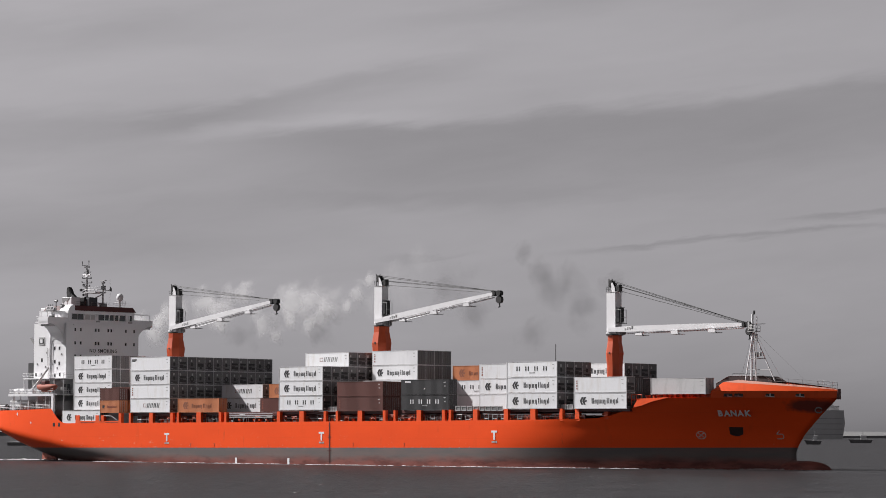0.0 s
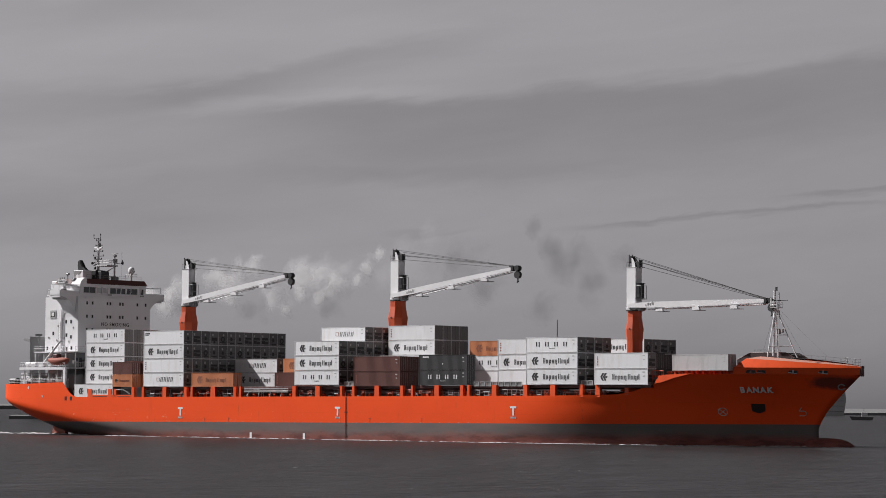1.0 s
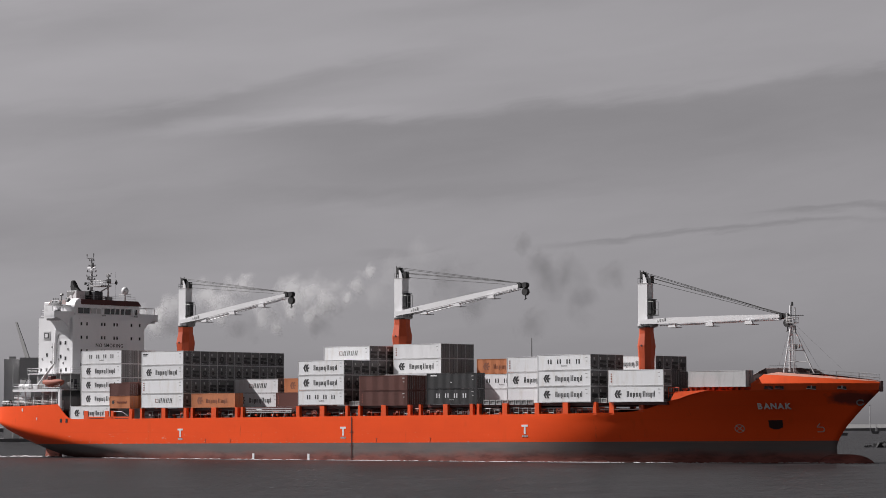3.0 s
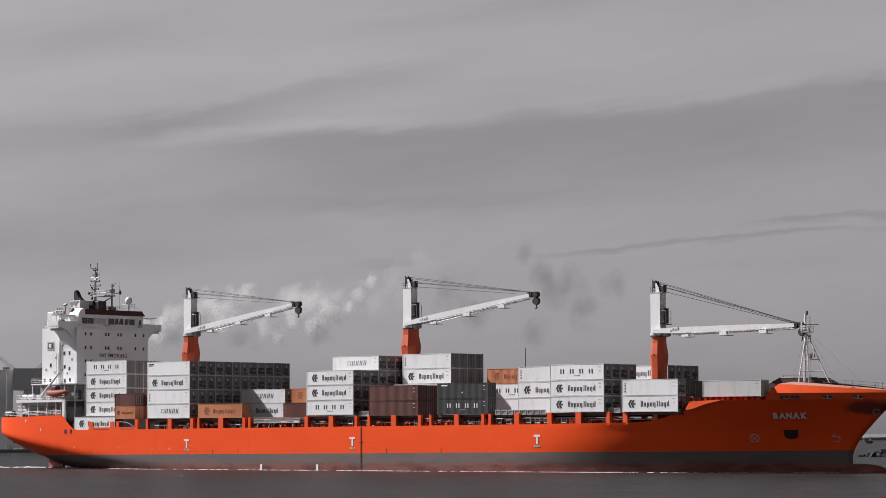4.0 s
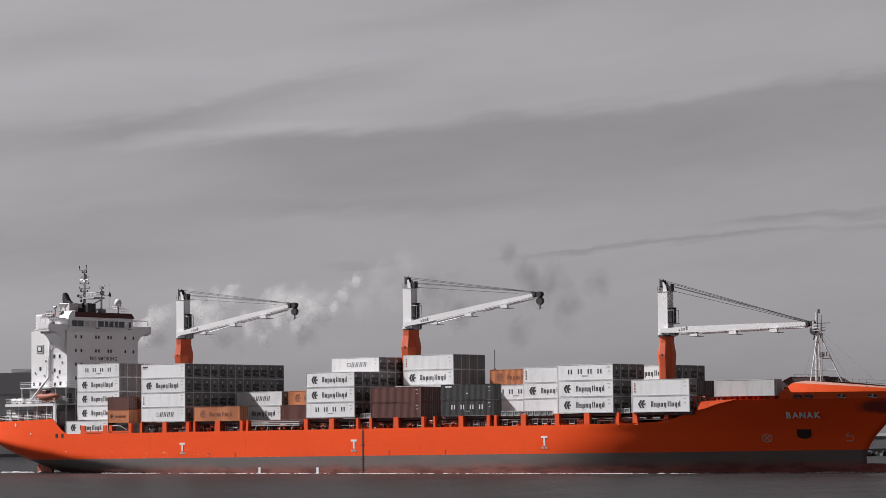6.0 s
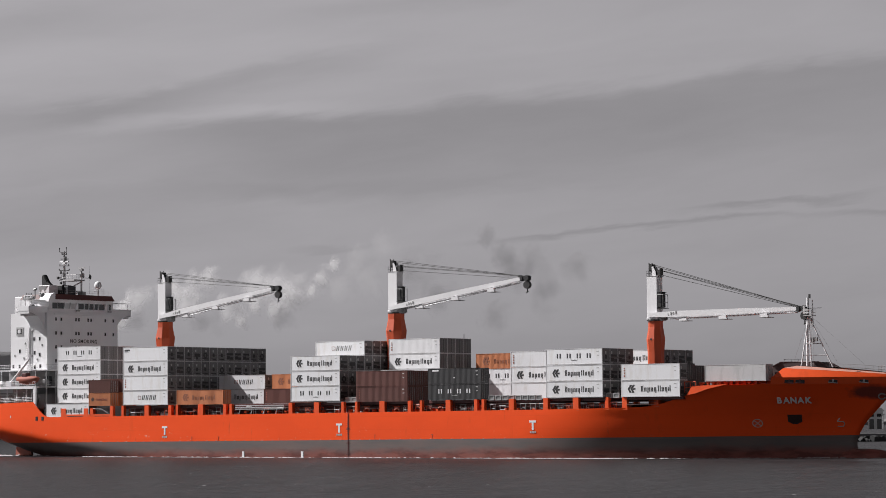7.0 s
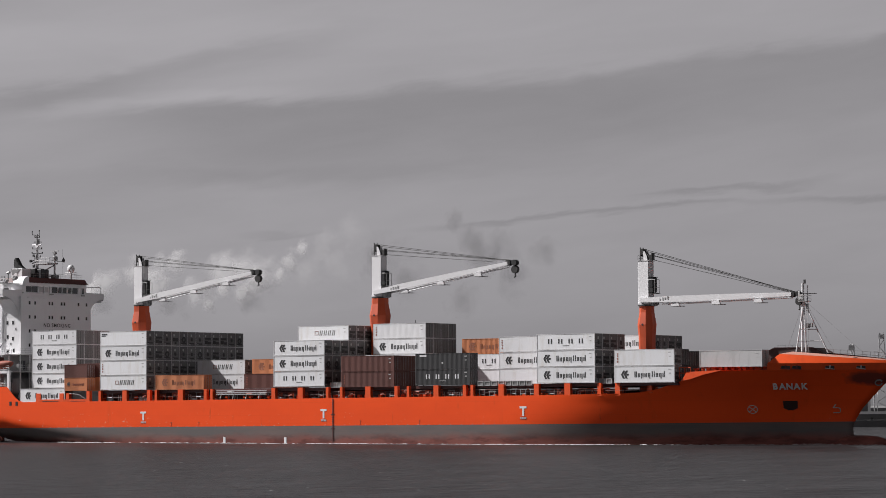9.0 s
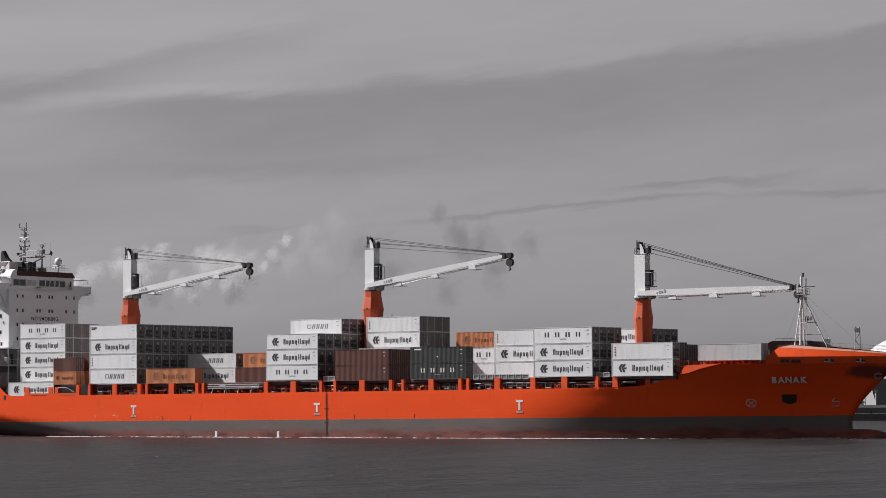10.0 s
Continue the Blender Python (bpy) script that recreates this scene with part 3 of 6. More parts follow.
    rail(ship, [(99.5, -5.2, 14.6), (104, -3.6, 14.35), (107.6, -1.9, 14.0), (110.6, -0.2, 13.75), (107.6, 1.9, 14.0), (104, 3.6, 14.35)], 1.1, M["unit"], 1.3, 0.025, rows=2, name="bow_rail")


def on_hull(x, z, out=0.03, side=-1):
    """Pose on the starboard side: x along the plating, z up it, -y outwards."""
    p = Vector((x, -half_beam(x, z), z))
    dx = Vector((x + 0.5, -half_beam(x + 0.5, z), z)) - Vector((x - 0.5, -half_beam(x - 0.5, z), z))
    dz = Vector((x, -half_beam(x, z + 0.5), z + 0.5)) - Vector((x, -half_beam(x, z - 0.5), z - 0.5))
    dx.normalize()
    nrm = dx.cross(dz).normalized()         # points to starboard
    if nrm.y > 0:
        nrm = -nrm
    up = nrm.cross(dx) * -1
    if up.z < 0:
        up = -up
    m = Matrix((dx, -nrm, up)).transposed().to_4x4()
    m.translation = p + nrm * out
    return m


def build_marks(ship):
    """Lettering and marks painted on the ship's side, as thin raised weld-and-paint shapes."""
    for x in (-45.2, -0.6, 44.2):
        bm = boxes((-0.72, 0.72, -0.02, 0.02, 0.55, 0.92), (-0.2, 0.2, -0.02, 0.02, -0.8, 0.55))
        ob = part("tug_mark", bm, M["white"], ship, "white painted letter T")
        ob.matrix_basis = on_hull(x, 5.04 + 0.0078 * x)
        bm = bmesh.new()
        for k in range(4):
            box(bm, -0.62 + 0.34 * k, -0.38 + 0.34 * k, -0.02, 0.02, -0.18, 0.18)
        ob = part("tug_caption", bm, M["reefer_frame"], ship)
        ob.matrix_basis = on_hull(x, 3.86 + 0.0078 * x)
    for x in (-24.6, -9.7):
        ob = part("waterline_mark", boxes((-0.28, 0.28, -0.02, 0.02, -0.75, 0.55)), M["white"], ship, "white painted bar at the waterline")
        ob.matrix_basis = on_hull(x, 0.15)
    # draught ladder amidships
    bm = boxes((-0.09, 0.09, -0.03, 0.02, -4.6, 4.2), (-0.5, 0.5, -0.03, 0.03, 1.15, 1.3), (-0.5, 0.5, -0.03, 0.03, -1.5, -1.35), (-0.5, 0.5, -0.03, 0.03, -3.6, -3.45))
    for k in range(22):
        box(bm, -0.19, 0.19, -0.05, 0.0, -4.4 + 0.39 * k, -4.3 + 0.39 * k)
    ob = part("pilot_ladder", bm, M["maroon"], ship, "dark rope ladder mark down the side")
    ob.matrix_basis = on_hull(1.6, 3.7)
    for x in (-80.9, -79.2):
        ob = part("mooring_port", boxes((-0.28, 0.28, -0.03, 0.05, -0.4, 0.4)), M["black"], ship)
        ob.matrix_basis = on_hull(x, 7.3)
    for x, z, k in ((-93.4, 9.6, 0.42), (-88.6, 7.7, 0.3)):
        bm = bmesh.new()
        prism(bm, [(-0.6 * k, 0), (0, k), (0.6 * k, 0), (0, -k)], -0.03, 0.02)
        ob = part("hull_mark", bm, M["white"], ship)
        ob.matrix_basis = on_hull(x, z)
    # ship's name
    name = new("ship_name")
    name.parent = ship
    tagged(name, "pale raised letters of the ship's name")
    for i, ch in enumerate("BANAK"):
        ob = part("letter", letters(ch, 1.95, M["white"], 0.06, 0.03), None, name)
        ob.matrix_basis = on_hull(91.4 + 1.12 * i, 9.6, 0.28) @ Matrix.Diagonal((0.78, 1, 0.95, 1))
    # thruster mark: ring and cross
    bm = bmesh.new()
    for i in range(24):
        a, b = 2 * math.pi * i / 24, 2 * math.pi * (i + 1) / 24
        bar(bm, (0.85 * math.cos(a), 0, 0.75 * math.sin(a)), (0.85 * math.cos(b), 0, 0.75 * math.sin(b)), 0.07, 4)
    bar(bm, (-0.6, 0, -0.5), (0.6, 0, 0.5), 0.07, 4)
    bar(bm, (-0.6, 0, 0.5), (0.6, 0, -0.5), 0.07, 4)
    ob = part("thruster_mark", bm, M["reefer_frame"], ship)
    ob.matrix_basis = on_hull(86.35, 5.6, 0.04)
    bm = bmesh.new()
    pts = [(-0.1, 0.95), (-0.65, 0.25), (0.35, 0.25), (0.6, 0.0), (0.6, -0.45), (0.35, -0.65), (-0.6, -0.65)]
    for a, b in zip(pts, pts[1:]):
        bar(bm, (a[0], 0, a[1]), (b[0], 0, b[1]), 0.08, 4)
    ob = part("bulb_mark", bm, M["reefer_frame"], ship)
    ob.matrix_basis = on_hull(99.6, 5.6, 0.05)
    bm = bmesh.new()
    loops = []
    for i in range(16):                     # one bent bar, open on one side
        a = 0.5 + 0.36 * i
        loops.append([bm.verts.new((r * math.cos(a), y, 0.92 * r * math.sin(a))) for r, y in ((0.5, -0.08), (0.7, -0.08), (0.7, 0.08), (0.5, 0.08))])
    for p, q in zip(loops, loops[1:]):
        for i in range(4):
            bm.faces.new((p[i], p[(i + 1) % 4], q[(i + 1) % 4], q[i]))
    bm.faces.new(loops[0])
    bm.faces.new(loops[-1][::-1])
    ob = part("stem_emblem", bm, M["unit"], ship, "worn pale ring painted by the stem")
    ob.matrix_basis = on_hull(107.0, 10.1, 0.12)
    # anchor pocket with its anchor
    bm = bmesh.new()
    prism(bm, [(-1.25, 0.85), (1.25, 0.85), (1.2, -0.55), (0.4, -0.95), (-0.4, -0.95), (-1.2, -0.55)], -0.06, 0.1)
    ob = part("anchor_pocket", bm, M["umber"], ship)
    ob.matrix_basis = on_hull(92.6, 6.3, 0.02)
    # pad eyes and weld dots along the boot-topping
    for i in range(46):
        x = -70 + i * 2.4
        ob = part("weld_dot", boxes((-0.09, 0.09, -0.015, 0.03, -0.04, 0.04)), M["reefer_frame"], ship)
        ob.matrix_basis = on_hull(x, 2.95 + 0.0060 * x)
    for x in (-38, -31, 8, 21.5):
        ob = part("pad_eye", boxes((-0.16, 0.16, -0.04, 0.03, -0.03, 0.06), (-0.02, 0.02, -0.015, 0.03, -0.75, -0.03)), M["deck"], ship)
        ob.matrix_basis = on_hull(x, 3.7 + 0.0060 * x)


def build_ship():
    ship = thing("cargo_ship", "orange-hulled container ship under way, grey boot-topping, worn red bottom paint", "ship")
    build_hull(ship)
    build_side(ship)
    build_forecastle(ship)
    build_marks(ship)
    return aboard(ship, Matrix.Identity(4))


build_ship()

# ---------------------------------------------------------------- containers
ROW = 2.485


def emblem(ob_parent, mats, x, z, s, y):
    """Two slanted chevron bars, one behind the other."""
    bm = bmesh.new()
    for dx in (0.0, 0.62 * s):
        prism(bm, [(dx, 0), (dx + 0.5 * s, 0.75 * s), (dx + 0.95 * s, 0.75 * s), (dx + 0.45 * s, 0)], -0.02, 0.02)
        prism(bm, [(dx, 0), (dx + 0.45 * s, 0), (dx + 0.85 * s, -0.75 * s), (dx + 0.4 * s, -0.75 * s)], -0.02, 0.02)
    prism(bm, [(1.25 * s, 0.12 * s), (1.75 * s, 0.12 * s), (1.62 * s, -0.18 * s), (1.12 * s, -0.18 * s)], -0.02, 0.02)
    ob = part("emblem", bm, mats, ob_parent)
    ob.location = (x, y, z)


def bar_word(parent, mat, x, z, length, height, y):
    """Writing as a row of plain upright bars, some tall, some hanging below the line."""
    shapes = [(0, 1), (0, 1), None, (0, 0.7), (0, 0.7), None, (-0.25, 0.7), (0, 0.7), None, (0, 0.7), (0, 0.7), None, (0, 0.7), (-0.25, 0.7), None, None,
              (0, 1), None, (0, 1), None, (0, 0.7), (0, 0.7), None, (0, 0.7), (-0.25, 0.7), None, (0, 0.7), (0, 1)]
    unit = length / sum(1.0 if q else 0.42 for q in shapes)
    bm, cx = bmesh.new(), 0.0
    for q in shapes:
        if q:
            box(bm, cx, cx + 0.56 * unit, -0.02, 0.02, q[0] * height, q[1] * height)
        cx += unit if q else 0.42 * unit
    ob = part("lettering", bm, mat, parent)
    ob.location = (x, y, z)


def make_container(paint, length, height, style, mark, label, group):
    """A freight container: origin at the bottom, after, starboard corner; x forward, y to port."""
    w = 2.438
    c = thing("container", label, "container", group)
    e = 0.035
    body = boxes((e, length - e, e, w - e, 0.10, height - e))
    part("body", body, M[paint], c)
    part("roof_sheet", boxes((0.1, length - 0.1, 0.1, w - 0.1, height - e, height - e + 0.02)), M["roof"], c)
    fr = bmesh.new()
    for x in (0, length - 0.16):
        for y in (0, w - 0.16):
            box(fr, x, x + 0.16, y, y + 0.16, -0.06, height)
    for y in (0, w - 0.10):
        box(fr, 0.16, length - 0.16, y, y + 0.10, 0.0, 0.16)
        box(fr, 0.16, length - 0.16, y, y + 0.10, height - 0.10, height)
    for x in (0, length - 0.10):
        box(fr, x, x + 0.10, 0.16, w - 0.16, 0.0, 0.18)
        box(fr, x, x + 0.10, 0.16, w - 0.16, height - 0.14, height)
    part("frame", fr, M[{"reefer": "container_rail", "dry_white": "container_rail"}.get(paint, paint)], c)
    # end that faces forward, its shade put into the dark casing and door colours
    if style.startswith("reefer"):
        k = int(style[-1])
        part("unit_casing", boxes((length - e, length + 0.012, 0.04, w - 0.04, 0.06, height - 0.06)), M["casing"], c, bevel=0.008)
        g = bmesh.new()
        if k == 0:
            box(g, length + 0.0, length + 0.05, 0.30, 1.15, 0.5, 1.15)
            box(g, length + 0.0, length + 0.05, 1.25, 2.1, 0.45, 0.95)
            box(g, length + 0.0, length + 0.03, 0.35, 2.05, 1.35, 1.75)
        elif k == 1:
            box(g, length + 0.0, length + 0.05, 0.45, 2.0, 0.85, 1.55)
            box(g, length + 0.0, length + 0.05, 0.95, 1.5, 0.35, 0.8)
        elif k == 2:
            box(g, length + 0.0, length + 0.05, 0.9, 1.45, 0.95, 1.6)
            box(g, length + 0.0, length + 0.05, 0.4, 1.9, 0.35, 0.6)
        else:
            for i in range(10):
                a = 2 * math.pi * i / 10
                box(g, length, length + 0.05, 1.2 + 0.45 * math.cos(a) - 0.16, 1.2 + 0.45 * math.cos(a) + 0.16, 1.2 + 0.45 * math.sin(a) - 0.16, 1.2 + 0.45 * math.sin(a) + 0.16)
            box(g, length + 0.0, length + 0.04, 0.4, 2.0, 0.4, 0.62)
        part("fan_grille", g, M["black"], c)
        part("control_panel", boxes((length + 0.01, length + 0.06, 0.28 + 0.3 * k, 0.62 + 0.3 * k, 1.85, 2.3)), M["greymark"], c)
        part("unit_shelf", boxes((length + 0.01, length + 0.05, 0.25, 2.15, 1.22, 1.28)), M["dark"], c)
        part("cable_tray", boxes((length + 0.01, length + 0.07, 0.25, 0.75, 0.2, 0.42)), M["unit"], c)
    else:
        for k in (0, 1):
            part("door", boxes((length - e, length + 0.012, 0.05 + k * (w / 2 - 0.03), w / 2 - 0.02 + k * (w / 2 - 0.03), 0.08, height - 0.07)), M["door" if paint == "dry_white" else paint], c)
        for y in (0.35, 0.95, 1.48, 2.08):
            part("lock_bar", bars(((length + 0.03, y, 0.2), (length + 0.03, y, height - 0.2), 0.03)), M["unit"], c)
        part("door_seam", boxes((length - 0.01, length + 0.02, w / 2 - 0.03, w / 2 + 0.03, 0.18, height - 0.14)), M["black"], c)
    # marks on the starboard side
    f = -0.012 + e
    if mark == "chevron":
        emblem(c, M["ink"], 1.4 if length > 10 else 0.7, height * 0.5, 0.92 if length > 10 else 0.5, f)
        if length > 10:
            bar_word(c, M["ink"], 4.15, height * 0.5 - 0.48, 6.2, 1.0, f)
        else:
            bar_word(c, M["redmark"], 2.2, height * 0.5 - 0.24, 3.0, 0.5, f)
    elif mark == "dim_chevron":
        emblem(c, M["dimmark"], 1.55, height * 0.5, 0.95, f)
        bar_word(c, M["dimmark"], 4.15, height * 0.5 - 0.46, 6.0, 0.85, f)
    elif mark == "four":
        for i in range(4):
            x = 2.4 + i * 2.15
            g = boxes((x, x + 0.24, f - 0.02, f + 0.02, 1.15, 1.97), (x + 0.6, x + 0.84, f - 0.02, f + 0.02, 1.15, 1.97))
            part("mark", g, M["reefer" if paint == "charcoal" else "ink"], c)
        bar_word(c, M["greymark"], 5.5, 0.72, 1.3, 0.2, f)
    elif mark == "slanted":
        for i in range(4):
            x = 5.2 + i * 1.0
            for k in (0.0, 0.42):
                g = bmesh.new()
                prism(g, [(x + k, 1.0), (x + k + 0.16, 1.0), (x + k + 0.38, 1.95), (x + k + 0.22, 1.95)], f - 0.02, f + 0.02)
                part("mark", g, M["faded_ink" if style.endswith("0") else "ink"], c)
        g = boxes((4.1, 4.95, f - 0.02, f + 0.02, 1.1, 1.17), (4.1, 4.95, f - 0.02, f + 0.02, 1.76, 1.83), (4.1, 4.17, f - 0.02, f + 0.02, 1.17, 1.76), (4.88, 4.95, f - 0.02, f + 0.02, 1.17, 1.76))
        part("mark", g, M["redmark"], c)
    elif mark == "tag":
        part("mark", boxes((0.6, 0.85, f - 0.02, f + 0.02, 0.6, 0.9), (0.6, 0.85, f - 0.02, f + 0.02, 1.1, 1.4), (0.6, 0.85, f - 0.02, f + 0.02, 1.6, 1.85), (0.6, 0.85, f - 0.02, f + 0.02, 2.0, 2.2)), M["redmark"], c)
    elif mark == "corner":
        part("mark", boxes((0.5, 1.9, f - 0.02, f + 0.02, 2.15, 2.4), (0.5, 1.5, f - 0.02, f + 0.02, 1.9, 2.05)), M["ink"], c)
    elif mark == "whitebar":
        part("mark", boxes((1.0, 2.5, f - 0.02, f + 0.02, 2.3, 2.55), (5.9, 6.2, f - 0.02, f + 0.02, 1.0, 1.2)), M["reefer"], c)
    # small data panels that most boxes carry by the forward end
    if length > 10 and paint != "rust_orange":
        for k in range(2):
            part("data_panel", boxes((length - 1.25 + 0.15 * k, length - 0.75, f - 0.015, f + 0.015, 2.2 - 0.7 * k, 2.36 - 0.7 * k)), M["greymark"], c)
    return c


PROTOTYPES = {}
random.seed(11)
LABELS = {"reefer": "white smooth-sided refrigerated container, stacked on deck",
          "dry_white": "white corrugated steel container, stacked on deck",
          "grey_steel": "dull grey steel container on the forward hatch",
          "brown": "brown corrugated steel container, stacked at the ship's side",
          "rust_orange": "weathered orange corrugated steel container, stacked on deck",
          "charcoal": "charcoal-grey corrugated steel container, stacked at the ship's side"}


def put_container(x, row, z, paint="reefer", mark="", length=12.192, height=2.845, style=None, y=None, group="deck cargo"):
    style = style or ("reefer%d" % random.choice((0, 0, 1, 2, 2, 3)) if paint == "reefer" else "doors")
    key = (paint, length, height, style, mark)
    m = Matrix.Translation((x, -14.9 + ROW * row if y is None else y, z))
    if key not in PROTOTYPES:
        extra = {"chevron": ", dark chevron mark", "four": ", four block marks", "slanted": ", slanted dark lettering"}.get(mark, "")
        c = make_container(paint, length, height, style, mark, LABELS[paint] + extra, group)
        PROTOTYPES[key] = c
        return aboard(c, m)
    return aboard(copy_thing(PROTOTYPES[key], ship_at(0) @ m), m)


def stack(x, row, z, tiers, **kw):
    """tiers: (paint, mark) from the bottom up."""
    for k, (paint, mark) in enumerate(tiers):
        put_container(x, row, z + k * 2.905, paint, mark, **kw)


W = ("reefer", "")
H, U, S, G, C = ("reefer", "chevron"), ("reefer", "four"), ("reefer", "slanted"), ("reefer", "tag"), ("reefer", "corner")
DH, DU, D = ("dry_white", "chevron"), ("dry_white", "four"), ("dry_white", "")
# before the deckhouse
put_container(-78.3, 0, 7.45, *DH)
stack(-77.5, 1, 10.45, [DH, DH, DH, DU])
for r in (2, 3, 4):
    stack(-77.5, r, 10.45, [D, D, D, D])
# twenty-foot boxes at the side
put_container(-66.2, 0, 9.80, "rust_orange", "chevron", 6.058, 2.591)
put_container(-66.2, 0, 12.41, "brown", "", 6.058, 2.591)
put_container(-65.1, 1, 9.80, "rust_orange", "", 6.058, 2.70)
put_container(-65.1, 1, 12.52, "brown", "", 6.058, 2.70)
# the tall reefer block
stack(-56.7, 0, 9.86, [S, G, H, C])
for r in range(1, 12):
    stack(-56.7, r, 9.86, [W, W, W, W])
put_container(-42.1, 0, 9.83, "rust_orange", "dim_chevron")
stack(-42.0, 5, 9.95, [H, S])
put_container(-28.0, 4, 10.0, "brown", "tag")
put_container(-28.0, 5, 10.0, "brown", "")
put_container(-28.0, 5, 12.88, "rust_orange", "dim_chevron")
# amidships
stack(-12.65, 0, 10.2, [U, H, H])
for r in (1, 2):
    stack(-12.65, r, 10.2, [W, W, W])
stack(-12.65, 3, 10.2, [W, W, W, S])
for r in range(4, 9):
    stack(-12.65, r, 10.2, [W, W, W, W] if r % 3 else [W, W, W, ("rust_orange", "")])
stack(3.5, 0, 9.97, [("brown", "tag"), ("brown", "")])
for r in (1, 2):
    stack(3.5, r, 9.97, [("brown", ""), ("brown", "")])
stack(3.5, 3, 10.3, [D, D])
stack(3.5, 4, 10.4, [D, D, DH, ("dry_white", "tag")])
for r in (5, 6, 7):
    stack(3.5, r, 10.4, [D, D, D, D])
stack(20.5, 0, 10.2, [("charcoal", "four"), ("charcoal", "whitebar")])
stack(20.5, 6, 10.25, [D, DU, ("rust_orange", "dim_chevron")])
for r in (7, 8):
    stack(20.5, r, 10.25, [D, D, D])
stack(33.9, 3, 10.3, [W, H, G])
for r in (4, 5, 6):
    stack(33.9, r, 10.3, [W, W, W])
stack(47.1, 0, 10.35, [H, H, U])
for r in (1, 2, 3):
    stack(47.1, r, 10.35, [W, W, W])
for r in (4, 5, 6, 7):
    stack(47.1, r, 10.35, [W, W])
stack(47.1, 8, 10.4, [W, W, H])
for r in (9, 10, 11):
    stack(47.1, r, 10.4, [W, W, W])
stack(63.2, 0, 10.3, [H, ("reefer", "tag")])
put_container(63.2, 1, 10.3, "charcoal", "")
put_container(63.2, 1, 13.2, "charcoal", "")
for r in (2, 3):
    put_container(63.2, r, 10.3, "charcoal", "", height=2.7)
    put_container(63.2, r, 13.02, "charcoal", "", height=2.7)
put_container(78.9, 1, 12.85, "grey_steel", "", style="doors")

# ---------------------------------------------------------------- deck cranes
def build_crane(x, base, slew, tip_dx, tip_dz, label):
    """base: foot of the pedestal; slew: height of the slewing ring. The jib reaches forward to (tip_dx, tip_dz) from the ring."""
    c = thing("deck_crane", label, "crane", "deck cranes")
    h = slew - base
    bm = bmesh.new()
    k = 0.82 if x > 50 else 1.0            # the forward pedestal is slimmer
    frustum(bm, [(0, 0, 0, 1.75 * k), (0, 0, h - 5.6, 1.85 * k), (0, 0, h - 3.3, 2.1 * k), (0, 0, h - 1.1, 1.65 * k), (0, 0, h, 1.65 * k)], 8, math.pi / 8)
    part("pedestal", bm, M["crane_orange"], c, "weathered orange eight-sided pedestal")
    bm = bmesh.new()
    bar(bm, (0.0, -1.9 * k, h - 3.3), (0.0, -1.99 * k, h - 3.3), 0.2, 10)
    part("access_hole", bm, M["black"], c)
    bm = bmesh.new()
    frustum(bm, [(0, 0, h, 1.6), (0, 0, h + 0.25, 1.6)], 20)
    part("slewing_ring", bm, M["dark"], c)
    z = h + 0.7
    part("turntable", boxes((-1.3, 1.0, -1.0, 1.0, h + 0.25, z)), M["white"], c, bevel=0.05)
    part("tower", boxes((-1.25, 0.95, -0.95, 0.95, z, z + 7.35)), M["white"], c, "white box tower", bevel=0.08)
    # head: dark sheave frame aft, white bracket, forward rope sheave
    part("head_platform", boxes((-1.3, 1.2, -1.0, 1.0, z + 7.35, z + 7.45)), M["steel"], c)
    rail(c, [(-1.2, -0.95, z + 7.45), (-1.2, 0.95, z + 7.45)], 0.9, M["dark"], 0.6, 0.03, rows=2, name="head_rail")
    for y in (-0.55, 0.45):
        part("head_cheek", boxes((-1.05, -0.9, y, y + 0.1, z + 7.45, z + 9.85), (-0.9, -0.3, y, y + 0.1, z + 8.5, z + 9.6)), M["dark"], c)
    for zz, r in ((9.2, 0.42), (8.5, 0.3)):
        part("top_sheave", bars(((-0.65, -0.4, z + zz), (-0.65, 0.4, z + zz), r), sides=14), M["black"], c)
    part("head_pin", boxes((-0.7, -0.4, -0.2, 0.2, z + 7.45, z + 8.3)), M["unit"], c)
    bm = bmesh.new()
    prism(bm, [(-0.35, z + 9.1), (-0.05, z + 9.15), (0.45, z + 8.2), (0.55, z + 7.45), (-0.25, z + 7.45)], -0.62, -0.5)
    prism(bm, [(-0.35, z + 9.1), (-0.05, z + 9.15), (0.45, z + 8.2), (0.55, z + 7.45), (-0.25, z + 7.45)], 0.5, 0.62)
    part("head_bracket", bm, M["white"], c)
    part("rope_sheave", bars(((0.85, -0.45, z + 7.95), (0.85, 0.45, z + 7.95), 0.55), sides=14), M["dark"], c)
    part("sheave_guard", boxes((1.25, 1.4, -0.5, 0.5, z + 7.5, z + 8.75)), M["dark"], c)
    # cab on the forward face with its frame
    part("cab", boxes((0.97, 1.9, -0.9, 0.5, z + 1.7, z + 4.4)), M["black"], c, "dark glazed driver's cab", bevel=0.12)
    part("cab_roof", boxes((0.97, 2.0, -0.95, 0.6, z + 4.4, z + 4.5)), M["dark"], c)
    part("cab_frame", bars(((2.25, -1.0, z + 1.6), (2.25, -1.0, z + 4.0), 0.05), ((2.25, 0.6, z + 1.6), (2.25, 0.6, z + 4.0), 0.05), ((2.25, -1.0, z + 2.6), (2.25, 0.6, z + 2.6), 0.04), ((1.0, -1.0, z + 4.0), (2.25, -1.0, z + 4.0), 0.05), ((2.25, -1.0, z + 4.0), (2.25, 0.6, z + 4.0), 0.05)), M["unit"], c)
    part("cab_window", boxes((1.2, 1.75, -0.94, -0.9, z + 2.6, z + 4.0)), M["glass"], c)
